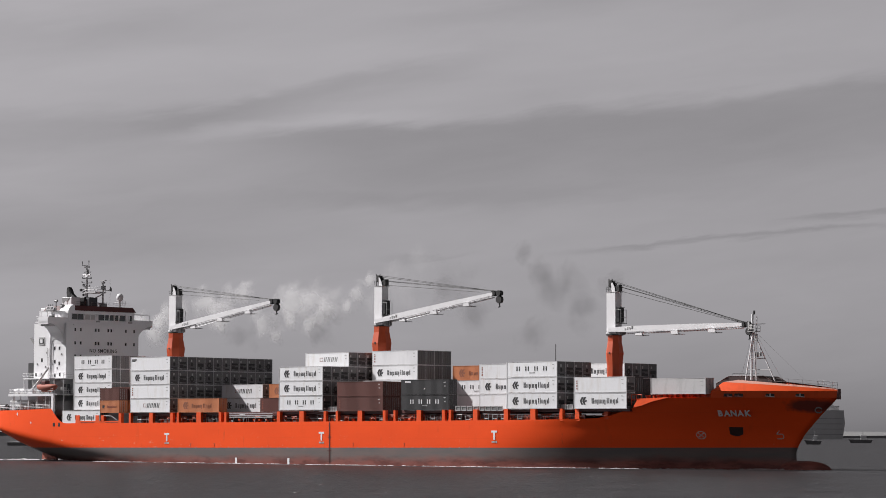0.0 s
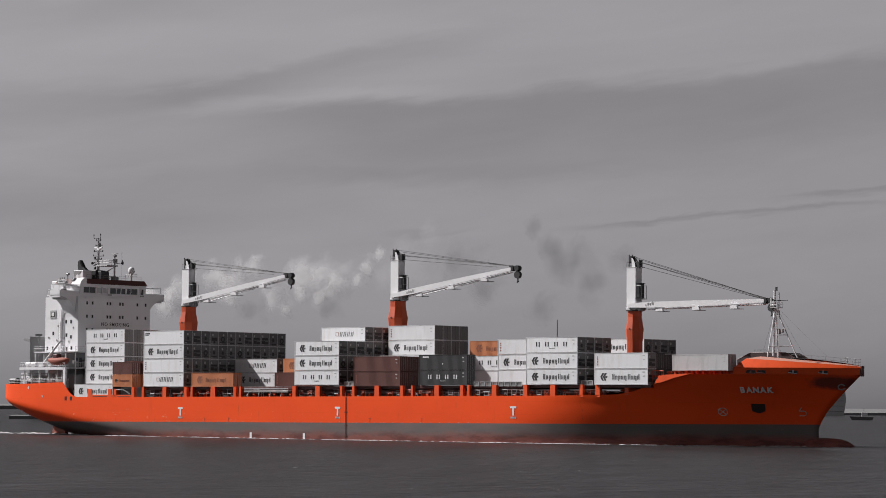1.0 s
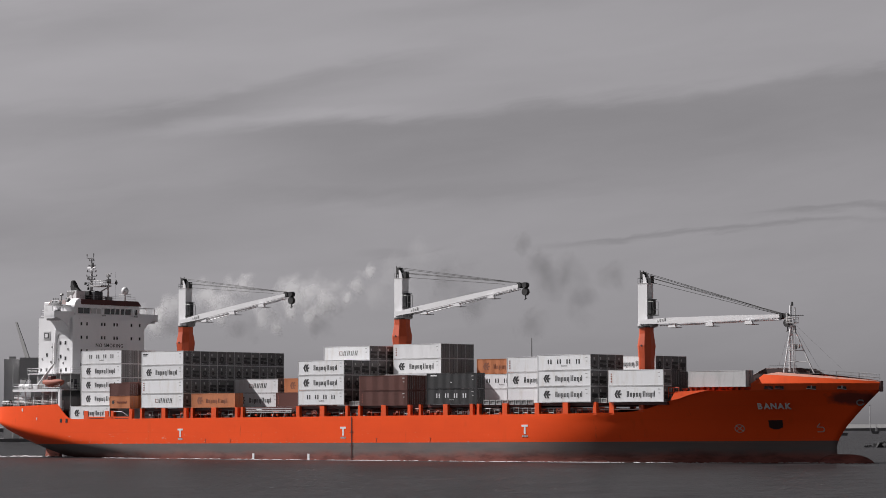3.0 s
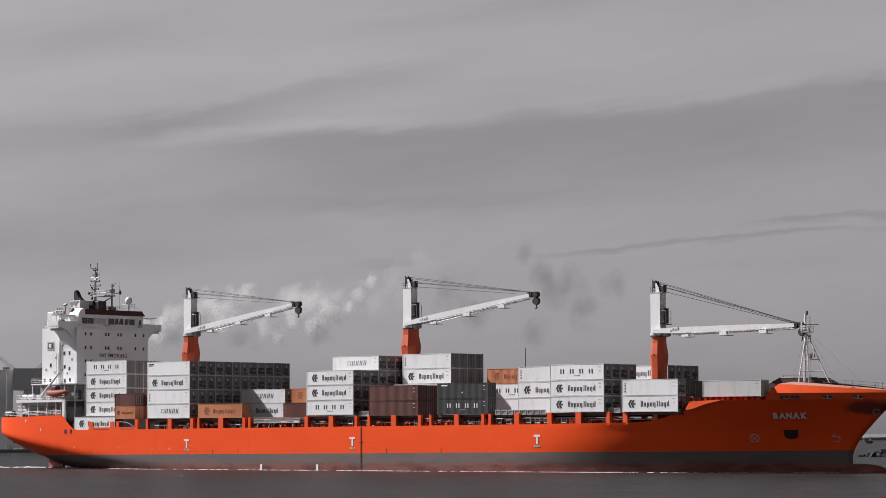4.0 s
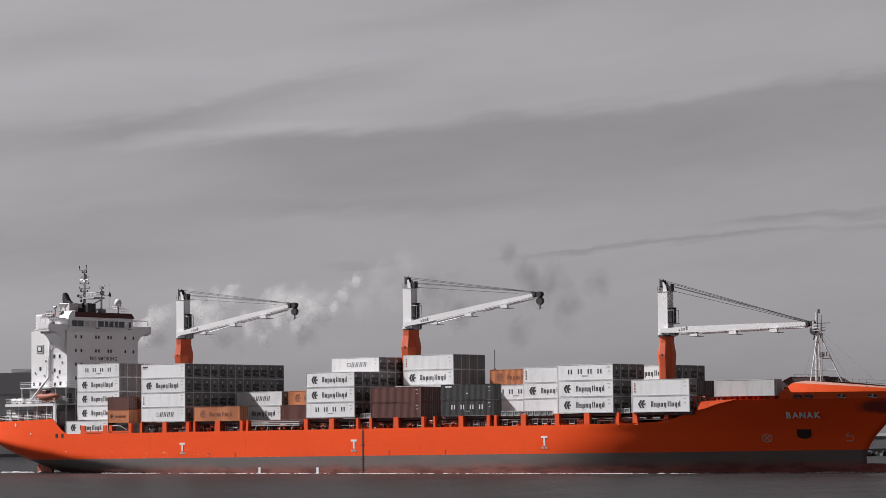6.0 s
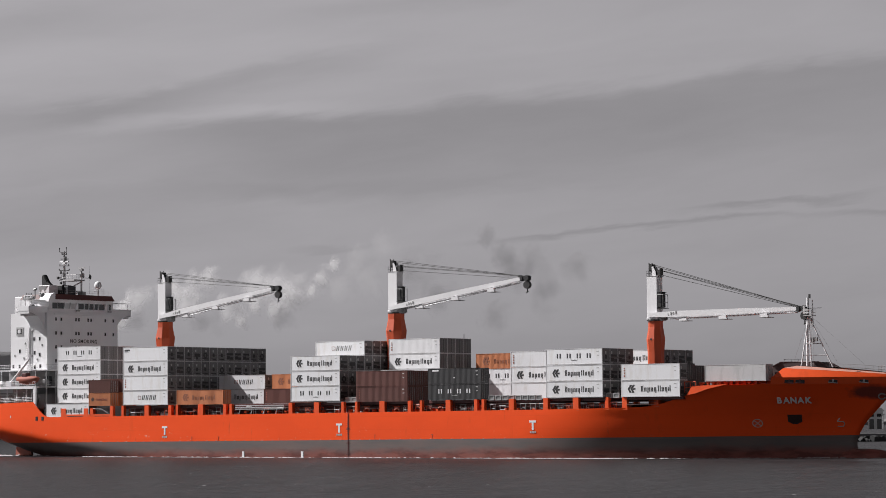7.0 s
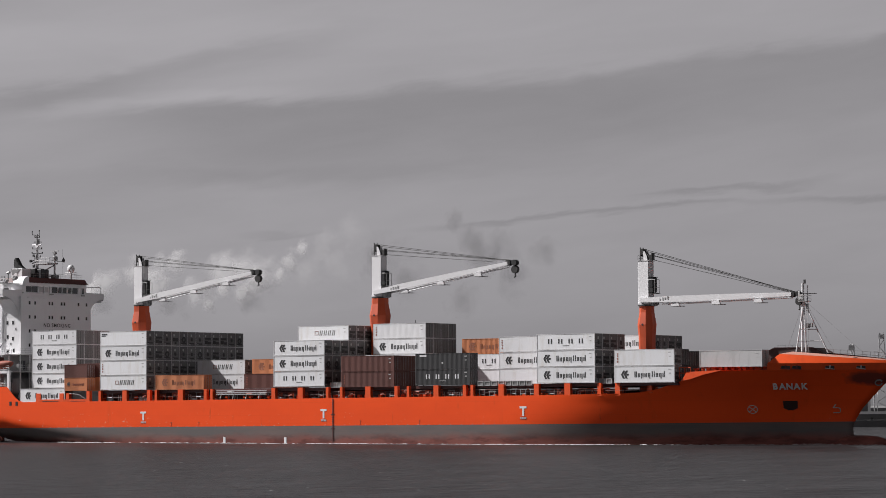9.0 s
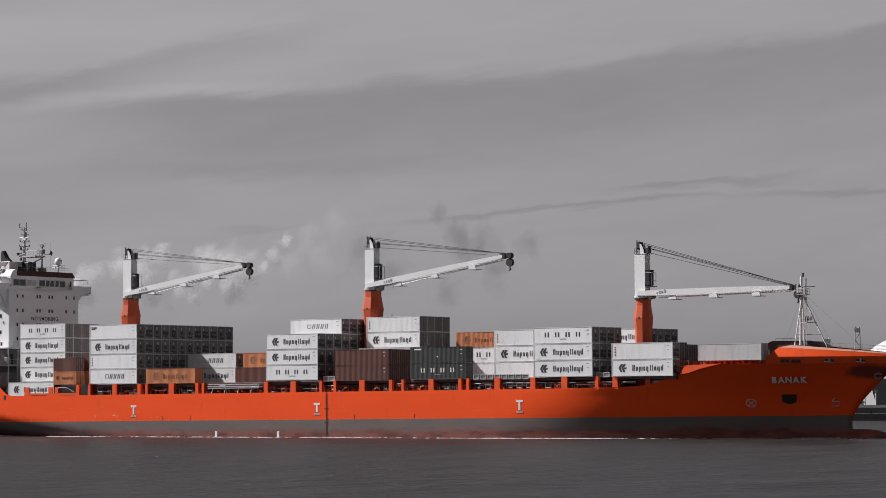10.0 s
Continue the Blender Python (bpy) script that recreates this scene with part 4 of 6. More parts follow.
    part("cab_step", boxes((0.95, 2.4, -1.1, 0.7, z + 1.5, z + 1.62)), M["dark"], c)
    part("winch_house", boxes((-0.1, 1.9, -0.8, 0.8, z - 0.65, z + 0.7)), M["unit"], c, "grey slewing winch housing", bevel=0.1)
    for y in (-0.6, 0.0, 0.6):
        part("winch_motor", bars(((2.0, y, z - 0.5), (2.0, y, z + 0.5), 0.2), sides=8), M["unit"], c)
    # jib: two legs that straddle the tower and run together
    tip = Vector((tip_dx, 0, z + tip_dz))
    foot = Vector((-0.5, 0, z + 0.35))
    for s in (-1, 1):
        bm = bmesh.new()
        beam(bm, foot + Vector((0, s * 1.3, 0)), foot.lerp(tip, 0.18) + Vector((0, s * 1.15, 0)), 0.45, 0.75, 0.45, 1.1)
        beam(bm, foot.lerp(tip, 0.18) + Vector((0, s * 1.15, 0)), foot.lerp(tip, 0.62) + Vector((0, s * 0.7, 0)), 0.45, 1.1, 0.45, 0.98)
        beam(bm, foot.lerp(tip, 0.62) + Vector((0, s * 0.7, 0)), foot.lerp(tip, 0.975) + Vector((0, s * 0.35, 0)), 0.45, 0.98, 0.4, 0.62)
        jib = part("jib_leg", bm, M["white"], c, "white tapered jib leg")
        bm = bmesh.new()
        low = Vector((0, s * 1.0, -0.82))
        bar(bm, foot.lerp(tip, 0.14) + low, foot.lerp(tip, 0.97) + Vector((0, s * 0.4, -0.62)), 0.09, 4)
        for k in range(7):
            f = 0.70 + 0.04 * k
            p = foot.lerp(tip, f)
            bar(bm, p + Vector((0, s * 0.6, -0.2)), p + Vector((0.35, s * (0.75 - 0.35 * f), -0.68)), 0.05, 4)
        part("jib_pipe", bm, M["white"], jib)
        part("foot_lug", boxes((foot.x - 0.3, foot.x + 0.35, s * 1.3 - 0.12, s * 1.3 + 0.12, z - 0.35, z + 0.6)), M["white"], c, bevel=0.06)
    p = foot.lerp(tip, 0.13)
    for k in range(4):
        part("number_bar", boxes((p.x + 0.5 * k, p.x + 0.5 * k + 0.22, -1.46, -1.36, p.z + 0.1 * k - 0.2, p.z + 0.1 * k + 0.15 + 0.15 * (k % 2))), M["greymark"], c)
    for f in (0.225, 0.495, 0.77):
        p = foot.lerp(tip, f)
        part("jib_lamp_platform", boxes((p.x - 0.7, p.x + 1.0, -1.2, 0.9, p.z - 1.32, p.z - 1.22)), M["unit"], c)
        bm = bmesh.new()
        prism(bm, [(p.x - 0.7, p.z - 1.22), (p.x - 0.65, p.z - 0.7), (p.x + 0.75, p.z - 0.55), (p.x + 0.95, p.z - 1.22)], -1.2, -0.7)
        part("jib_lamp", bm, M["white"], c)
    part("jib_head", boxes((tip.x - 1.1, tip.x + 0.5, -0.3, -0.2, tip.z - 0.35, tip.z + 0.35), (tip.x - 1.1, tip.x + 0.5, 0.2, 0.3, tip.z - 0.35, tip.z + 0.35)), M["dark"], c, "dark greased jib head")
    for dx in (-0.72, 0.62):
        part("jib_sheave", bars(((tip.x + dx, -0.5, tip.z), (tip.x + dx, 0.5, tip.z), 0.54), sides=16), M["black"], c)
    part("fall_rope", bars(((tip.x + 0.35, 0, tip.z), (tip.x + 0.4, 0, tip.z - 1.2), 0.05), ((tip.x + 0.9, 0, tip.z), (tip.x + 0.85, 0, tip.z - 1.2), 0.05)), M["dark"], c)
    part("hook_block", bars(((tip.x + 0.62, -0.35, tip.z - 1.25), (tip.x + 0.62, 0.35, tip.z - 1.25), 0.72), sides=14), M["dark"], c)
    part("hook", bars(((tip.x + 0.62, 0, tip.z - 1.8), (tip.x + 0.62, 0, tip.z - 2.6), 0.13), ((tip.x + 0.62, 0, tip.z - 2.55), (tip.x + 0.4, 0, tip.z - 2.75), 0.12), ((tip.x + 0.66, 0, tip.z - 2.6), (tip.x + 0.85, 0, tip.z - 2.45), 0.1)), M["black"], c)
    for a, b in (((-0.6, -0.3, z + 9.6), (-0.7, -0.3, 0.5)), ((-0.6, 0.3, z + 9.3), (-0.9, 0.3, 0.4)), ((1.1, -0.3, z + 8.5), (-0.6, -0.2, 0.55)), ((1.1, 0.3, z + 8.35), (-1.6, 0.2, 0.5)), ((1.2, 0.0, z + 7.6), (-4.5 if tip_dz > 2 else -1.3, 0.0, 0.35))):
        part("wire_rope", bars((a, tuple(tip + Vector(b)), 0.045), sides=4), M["dark"], c)
    return aboard(c, Matrix.Translation((x, 0, base)))


build_crane(-58.9, 7.0, 26.9, 29.9, 5.3, "white and orange deck crane with raised jib, near the bridge")
build_crane(1.45, 7.0, 27.0, 30.5, 5.1, "white and orange deck crane with raised jib, amidships")
build_crane(60.9, 7.0, 24.05, 30.2, 0.7, "white and orange deck crane with its jib laid level")


# ---------------------------------------------------------------- deckhouse
def build_house():
    c = thing("deckhouse", "white block superstructure with bridge and brown roof edge, aft", "superstructure")
    x0, x1, w = -93.1, -82.4, 10.5
    part("house_wall", boxes((x0, x1, -w, w, 13.8, 29.3)), M["white"], c, "white accommodation block")
    # bridge deck and wings
    part("wing_deck", boxes((-87.2, -83.0, -15.2, 15.2, 29.3, 29.6)), M["white"], c)
    for s in (-1, 1):
        bm = bmesh.new()
        arc = [(w + 4.7 * (1 - math.cos(a)), 24.8 + 4.5 * math.sin(a)) for a in [math.pi / 2 * i / 8 for i in range(9)]]
        for xa, xb in ((-83.4, -83.05), (-87.1, -86.9)):
            v0 = [bm.verts.new((xa, s * y, z)) for y, z in arc + [(w, 29.3)]]
            v1 = [bm.verts.new((xb, s * y, z)) for y, z in arc + [(w, 29.3)]]
            bm.faces.new(v0)
            bm.faces.new(v1[::-1])
            for i in range(len(v0)):
                j = (i + 1) % len(v0)
                bm.faces.new((v0[i], v1[i], v1[j], v0[j]))
        # curved soffit
        a = [bm.verts.new((-87.0, s * y, z)) for y, z in arc]
        b = [bm.verts.new((-83.1, s * y, z)) for y, z in arc]
        for i in range(len(a) - 1):
            bm.faces.new((a[i], a[i + 1], b[i + 1], b[i]))
        part("wing_bracket", bm, M["white"], c)
        part("wing_bulwark", boxes((-83.15, -83.0, s * 8.6, s * 15.2, 29.6, 30.55), (-86.2, -83.0, s * 15.05, s * 15.2, 29.0, 30.55)), M["white"], c)
        part("wing_roof", boxes((-86.2, -83.6, s * 9.65, s * 14.8, 31.8, 31.92)), M["reefer_frame"], c)
        for px_ in (-86.0, -83.4):
            part("wing_post", bars(((px_, s * 14.6, 29.6), (px_, s * 14.6, 31.8), 0.06)), M["white"], c)
        rail(c, [(-87.1, s * 10, 29.6), (-87.1, s * 15.1, 29.6), (-86.2, s * 15.1, 29.6)], 1.1, M["white"], 1.4, 0.03, name="wing_rail")
    part("bridge_wall", boxes((-92.5, -82.9, -9.6, 9.6, 29.6, 32.2)), M["white"], c)
    # rounded white cowl at the roof's starboard end
    bm = bmesh.new()
    arc = [(-9.9 + 1.9 * (1 - math.cos(a)), 31.6 + 1.9 * math.sin(a)) for a in [math.pi / 2 * i / 7 for i in range(8)]] + [(-8.0, 31.6)]
    v0 = [bm.verts.new((-85.4, y, z)) for y, z in arc]
    v1 = [bm.verts.new((-82.55, y, z)) for y, z in arc]
    bm.faces.new(v0)
    bm.faces.new(v1[::-1])
    for i in range(len(v0)):
        j = (i + 1) % len(v0)
        bm.faces.new((v0[i], v1[i], v1[j], v0[j]))
    part("roof_cowl", bm, M["white"], c)
    part("side_house", boxes((-90.6, -87.4, -9.55, -9.0, 32.2, 32.9)), M["unit"], c, bevel=0.05)
    part("name_board", boxes((-89.5, -87.2, -10.15, -10.05, 32.45, 33.1)), M["white"], c)
    for k in range(5):
        part("name_bar", boxes((-89.3 + k * 0.42, -89.05 + k * 0.42, -10.18, -10.15, 32.62, 32.93)), M["ink"], c)
    for x in (-89.0, -88.3, -87.6):
        part("board_light", bars(((x, -10.0, 33.1), (x, -10.0, 33.55), 0.13)), M["unit"], c)
    part("board_post", bars(((-89.2, -10.1, 29.6), (-89.2, -10.1, 32.5), 0.06), ((-87.5, -10.1, 29.6), (-87.5, -10.1, 32.5), 0.06)), M["steel"], c)
    part("search_light", bars(((-86.6, -9.9, 32.4), (-86.6, -9.9, 34.6), 0.12), ((-86.9, -9.9, 34.2), (-86.2, -9.9, 34.3), 0.28)), M["unit"], c)
    part("vent_drum", bars(((-85.6, -9.2, 33.0), (-85.0, -9.2, 33.0), 0.55), sides=14), M["unit"], c)
    part("console", boxes((-84.6, -83.6, -13.6, -12.8, 29.6, 30.9)), M["unit"], c, bevel=0.05)
    part("wing_locker", boxes((-86.6, -85.6, -12.0, -11.0, 29.6, 31.3)), M["white"], c, bevel=0.05)
    bm = boxes((-92.8, -82.6, -8.2, 9.9, 32.2, 33.3))
    for v in bm.verts:
        if v.co.z > 33:
            v.co.x += -0.5 if v.co.x > -88 else 0.5
            v.co.y *= 0.95
    part("bridge_roof", bm, M["maroon"], c, "dark brown bridge roof edge")
    part("front_ledge", boxes((-82.4, -82.15, -8.6, 5.0, 28.95, 29.15)), M["white"], c)
    # windows: bridge front, front rows, side
    def window(parent, x, y, z, wy, hz):
        g = part("window", boxes((x - 0.02, x + 0.05, y - wy / 2 - 0.08, y + wy / 2 + 0.08, z - hz / 2 - 0.08, z + hz / 2 + 0.08)), M["reefer_frame"], parent)
        part("pane", boxes((x + 0.05, x + 0.08, y - wy / 2, y + wy / 2, z - hz / 2, z + hz / 2)), M["glass"], g)

    for y, wy in ((-7.8, 1.45), (-6.1, 1.6), (-0.1, 1.5), (1.45, 1.1), (2.8, 1.3), (4.35, 0.95), (6.0, 1.7), (8.55, 0.6)):
        window(c, -82.9, y, 30.85, wy, 1.15)
    for y in (-4.1, -2.6):                      # pale shuttered windows
        part("window_shutter", boxes((-82.9, -82.84, y - 0.6, y + 0.6, 30.3, 31.4)), M["reefer_frame"], c)
    for y in (-5.05, -3.35, -1.6, 0.75, 2.1, 3.7, 5.0, 7.05, 8.0):
        bm = bmesh.new()
        prism(bm, [(-82.9, 31.5), (-82.55, 31.5), (-82.78, 30.2), (-82.9, 30.2)], y - 0.09, y + 0.09)
        part("window_mullion", bm, M["white"], c)
    part("bridge_ledge", boxes((-82.9, -82.45, -9.6, 9.6, 30.0, 30.14)), M["white"], c)
    for y in (-1.5, 8.0):
        part("wiper_box", boxes((-82.45, -82.25, y - 0.5, y + 0.5, 29.75, 30.05)), M["unit"], c)
    for z in (28.0, 25.1, 22.2, 19.3):
        for y in (-8.0, -6.4, -2.1, -1.25, 1.55, 2.4, 6.7, 9.15):
            window(c, x1, y, z, 0.36, 0.62)
    ob = part("safety_notice", letters("NO SMOKING", 1.12, M["ink"], 0.02, 0.004, 1.2), None, c, "dark painted words on the house front")
    ob.matrix_basis = pose(x1 + 0.04, 0.2, 23.45, 0, 0, 90)
    # starboard side: emblem panel, ladders, pipes, windows
    part("emblem_panel", boxes((-91.4, -89.5, -w - 0.12, -w, 24.7, 26.4)), M["greymark"], c)
    part("emblem", boxes((-91.15, -89.75, -w - 0.16, -w - 0.12, 25.0, 26.1)), M["ink"], c)
    part("emblem_heart", boxes((-90.85, -90.05, -w - 0.2, -w - 0.16, 25.15, 25.95)), M["white"], c)
    part("vent_pipe", bars(((-87.6, -w - 0.15, 14.5), (-87.6, -w - 0.15, 27.0), 0.12)), M["white"], c)
    bm = bars(((-88.4, -w - 0.2, 13.0), (-88.4, -w - 0.2, 24), 0.04), ((-87.9, -w - 0.2, 13.0), (-87.9, -w - 0.2, 24), 0.04))
    for k in range(28):
        bar(bm, (-88.4, -w - 0.2, 13.2 + k * 0.38), (-87.9, -w - 0.2, 13.2 + k * 0.38), 0.025, 4)
    part("side_ladder", bm, M["steel"], c)
    for x, z in ((-86.2, 23.9), (-84.6, 23.9), (-84.6, 20.6), (-86.0, 18.0), (-84.4, 18.2), (-92.3, 18.2), (-90.5, 18.2), (-86.1, 21.0), (-90.4, 21.4)):
        g = part("window", boxes((x - 0.28, x + 0.28, -w - 0.04, -w + 0.02, z - 0.42, z + 0.42)), M["reefer_frame"], c)
        part("pane", boxes((x - 0.2, x + 0.2, -w - 0.07, -w - 0.04, z - 0.34, z + 0.34)), M["glass"], g)
    for x, z in ((-92.0, 20.3), (-89.3, 19.7), (-88.9, 22.8), (-85.4, 19.4), (-86.9, 20.2), (-84.0, 22.4)):
        part("side_lamp", boxes((x, x + 0.25, -w - 0.12, -w, z, z + 0.4)), M["unit"], c)
    part("side_pipe", bars(((-86.9, -w - 0.12, 17.4), (-86.9, -w - 0.12, 25.5), 0.07), ((-86.9, -w - 0.12, 25.5), (-85.8, -w - 0.12, 26.2), 0.07)), M["reefer_frame"], c)
    for s in (-1, 1):
        for k in range(4):
            part("bracket_rib", boxes((-83.3 - 0.9 * k, -83.22 - 0.9 * k, s * (w + 1.0), s * (w + 4.2), 28.6, 29.3)), M["reefer_frame"], c)
    # funnel casing and funnel behind the bridge
    part("funnel_casing", boxes((-98.6, -93.0, -4.2, 4.2, 28.0, 33.2)), M["white"], c, bevel=0.2)
    part("funnel_side", boxes((-91.3, -88.1, -4.2, -1.6, 33.3, 35.4)), M["white"], c, "white funnel side with a dark painted wedge", bevel=0.1)
    bm = bmesh.new()
    prism(bm, [(-91.25, 35.3), (-88.6, 35.3), (-89.6, 34.3), (-91.0, 34.1)], -4.27, -4.21)
    part("funnel_mark", bm, M["unit"], c)
    part("funnel_badge", bars(((-89.9, -4.2, 34.0), (-89.9, -4.3, 34.0), 0.5), sides=16), M["white"], c)
    part("funnel_top", boxes((-91.1, -87.3, -1.2, 1.8, 33.3, 35.5)), M["black"], c, bevel=0.15)
    part("funnel_step", boxes((-87.3, -86.0, -0.8, 1.6, 33.3, 35.3)), M["navyg"], c, bevel=0.1)
    bm = bmesh.new()
    prism(bm, [(-93.6, 33.2), (-94.2, 36.6), (-94.1, 37.6), (-93.8, 38.05), (-93.3, 37.7), (-92.4, 36.3), (-91.3, 35.5), (-90.6, 35.3), (-91.2, 33.2)], -0.6, 0.6)
    part("funnel_pipe", bm, M["black"], c, "black curved exhaust uptake", bevel=0.2)
    # lower decks abreast the house, with pillars
    part("boat_deck", boxes((-96.5, -81.8, -14.6, 14.6, 13.7, 13.95)), M["white"], c)
    part("boat_deck_edge", boxes((-96.5, -81.8, -14.75, -14.6, 13.45, 14.0)), M["white"], c)
    part("upper_deck", boxes((-93.6, -82.4, -13.2, 13.2, 17.2, 17.4)), M["white"], c)
    for x in (-95.4, -93.2, -90.4, -87.6, -84.8, -82.1):
        for s in (-1, 1):
            part("deck_pillar", bars(((x, s * 14.1, 9.4), (x, s * 14.1, 13.7), 0.13)), M["white"], c)
    for x in (-93.2, -88.2, -83.2):
        part("deck_pillar", bars(((x, -13.1, 13.9), (x, -13.1, 17.2), 0.1)), M["white"], c)
    # shade of the recess below the decks is put into these grey walls
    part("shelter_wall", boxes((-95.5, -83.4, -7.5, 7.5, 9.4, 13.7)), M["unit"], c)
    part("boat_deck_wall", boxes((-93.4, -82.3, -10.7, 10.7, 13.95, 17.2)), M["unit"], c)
    part("shelter_door", boxes((-92, -91, -7.56, -7.5, 9.5, 11.5)), M["navyg"], c)
    rail(c, [(-81.8, -14.6, 13.95), (-96.5, -14.6, 13.95), (-96.5, 14.6, 13.95)], 1.05, M["white"], 1.4, 0.03, name="boat_deck_rail")
    rail(c, [(-82.4, -13.2, 17.4), (-93.6, -13.2, 17.4)], 1.05, M["white"], 1.4, 0.03, name="upper_deck_rail")
    rail(c, [(-83.6, -7.2, 33.3), (-83.6, 9.0, 33.3)], 0.9, M["unit"], 1.6, 0.02, rows=2, name="monkey_rail")
    # white end frame of the after shelter
    part("end_frame", boxes((-82.2, -81.5, -14.75, -14.3, 9.4, 14.0)), M["white"], c)
    # screen and deck front, greyed for the shade they stand in
    part("aft_screen", boxes((-83.4, -83.2, -14.2, -7.5, 9.4, 13.7)), M["unit"], c, "screen bulkhead toned grey for shade, at the end of the boat deck")
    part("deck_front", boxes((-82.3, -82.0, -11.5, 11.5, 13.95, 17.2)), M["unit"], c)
    for y in (-11.5, -10.4, -6.0, -3.4):
        part("front_door", boxes((-82.0, -81.92, y, y + 0.75, 14.1, 16.1)), M["navyg"], c)
    # gallery plates, added to throw shade on the front behind them
    part("gallery_deck", boxes((-82.0, -79.8, -13.4, 13.4, 13.75, 13.95)), M["reefer_frame"], c)
    part("gallery_roof", boxes((-82.4, -79.8, -13.4, 13.4, 17.2, 17.4)), M["reefer_frame"], c)
    for y in (-13.2, -10.4, -7.6, -4.8):
        part("gallery_post", bars(((-79.95, y, 6.6), (-79.95, y, 17.2), 0.1)), M["reefer_frame"], c)
        part("gallery_locker", boxes((-81.6, -80.8, y + 0.5, y + 1.7, 13.95, 15.4)), M["unit"], c, bevel=0.05)
    rail(c, [(-79.9, -13.3, 13.95), (-79.9, 13.3, 13.95)], 1.05, M["reefer_frame"], 1.5, 0.03, name="gallery_rail")
    rail(c, [(-79.9, -13.3, 17.4), (-79.9, 13.3, 17.4)], 1.05, M["reefer_frame"], 1.5, 0.03, name="gallery_rail")
    # store wall, in the same shade grey
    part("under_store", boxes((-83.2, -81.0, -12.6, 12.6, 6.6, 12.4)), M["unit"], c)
    for x, h in ((-94.6, 1.6), (-92.9, 1.1), (-91.6, 1.9), (-89.4, 1.3), (-88.2, 2.2), (-86.4, 1.2), (-84.9, 1.8), (-83.4, 1.4)):
        part("deck_locker_box", boxes((x, x + 0.8, -12.6, -11.8, 9.4, 9.4 + h + 0.9)), M["unit" if h > 1.5 else "white"], c, bevel=0.05)
    return aboard(c, Matrix.Identity(4))


build_house()


def build_main_mast():
    c = thing("signal_mast", "white radar and signal mast with crosstrees, on the bridge roof", "mast")
    bm = bmesh.new()
    frustum(bm, [(0, 0, 0, 0.34), (0, 0, 3.4, 0.3), (0, 0, 7.2, 0.22), (0, 0, 9.4, 0.1)], 8)
    part("pole", bm, M["reefer_frame"], c)
    # forked top with two lights
    part("fork_bar", bars(((-0.85, -0.6, 9.25), (0.3, 0.3, 9.1), 0.08)), M["steel"], c)
    for x, y, z0, z1 in ((-0.85, -0.6, 9.2, 10.1), (0.3, 0.3, 8.6, 10.3), (-0.2, 0.1, 8.2, 9.2)):
        part("fork_light", bars(((x, y, z0), (x, y, z1), 0.06), ((x, y, z1 - 0.35), (x, y, z1), 0.11)), M["dark"], c)
    part("mast_lantern", bars(((0.1, 0.1, 7.3), (0.1, 0.1, 8.3), 0.36), sides=10), M["unit"], c, bevel=0.0)
    part("lantern_hood", bars(((-0.6, -0.4, 7.75), (0.75, 0.55, 7.75), 0.09)), M["dark"], c)
    part("radar_scanner", boxes((-1.3, 1.3, -0.15, 0.15, 7.0, 7.28)), M["white"], c, "white radar scanner bar", bevel=0.05)
    part("radar_motor", boxes((-0.25, 0.5, -0.3, 0.3, 6.6, 7.0)), M["white"], c)
    for z, r in ((6.3, 1.1), (5.35, 1.25), (4.6, 0.8), (8.7, 0.55)):
        part("crosstree", bars(((-r * 0.65, -r * 0.65, z), (r * 0.65, r * 0.65, z), 0.07)), M["dark"], c)
        for k in (-1, 1):
            part("signal_light", bars(((k * r * 0.6, k * r * 0.6, z - 0.05), (k * r * 0.6, k * r * 0.6, z + 0.35), 0.13)), M["unit"], c)
    # outriggers and horns on the after side
    part("outrigger", bars(((0, 0, 3.9), (-1.3, -0.8, 3.9), 0.09), ((0, 0, 3.2), (-1.3, -0.8, 3.9), 0.06), ((0, 0, 3.5), (-1.0, -0.5, 3.3), 0.1)), M["dark"], c)
    for p in ((-1.2, -0.7, 3.5), (-0.6, -0.4, 4.6), (-0.5, -0.5, 2.4)):
        part("mast_fitting", boxes((p[0] - 0.2, p[0] + 0.2, p[1] - 0.2, p[1] + 0.2, p[2], p[2] + 0.55)), M["dark"], c, bevel=0.05)
    # platform between the poles
    part("mast_platform", boxes((-0.5, 3.4, -0.5, 2.7, 3.05, 3.35)), M["reefer_frame"], c)
    rail(c, [(-0.4, -0.4, 3.35), (3.3, 0.2, 3.35), (3.3, 2.6, 3.35)], 1.0, M["steel"], 0.9, 0.035, rows=2)
    part("second_pole", bars(((2.9, 2.2, 0), (2.9, 2.2, 5.8), 0.2), sides=8), M["reefer_frame"], c)
    part("second_scanner", boxes((1.9, 4.0, 2.05, 2.25, 5.75, 5.95)), M["steel"], c)
    part("second_motor", boxes((2.6, 3.3, 1.9, 2.5, 5.2, 5.6)), M["unit"], c)
    part("pole_box", boxes((2.65, 3.45, 1.8, 2.6, 3.9, 4.7)), M["unit"], c, bevel=0.06)
    part("halyard_arm", bars(((2.9, 2.2, 3.75), (4.9, 3.0, 3.6), 0.06)), M["dark"], c)
    part("mast_brace", bars(((0.9, 0.6, 1.5), (2.9, 2.2, 2.9), 0.14), ((0.0, 0.0, 0.9), (3.2, 2.4, 0.8), 0.12), ((1.2, 0.9, 0.0), (2.9, 2.2, 0.9), 0.12)), M["reefer_frame"], c)
    part("pole_foot", boxes((2.3, 3.6, 1.7, 2.8, 0, 0.8)), M["unit"], c)
    return aboard(c, Matrix.Translation((-87.9, 0.0, 33.3)))


build_main_mast()


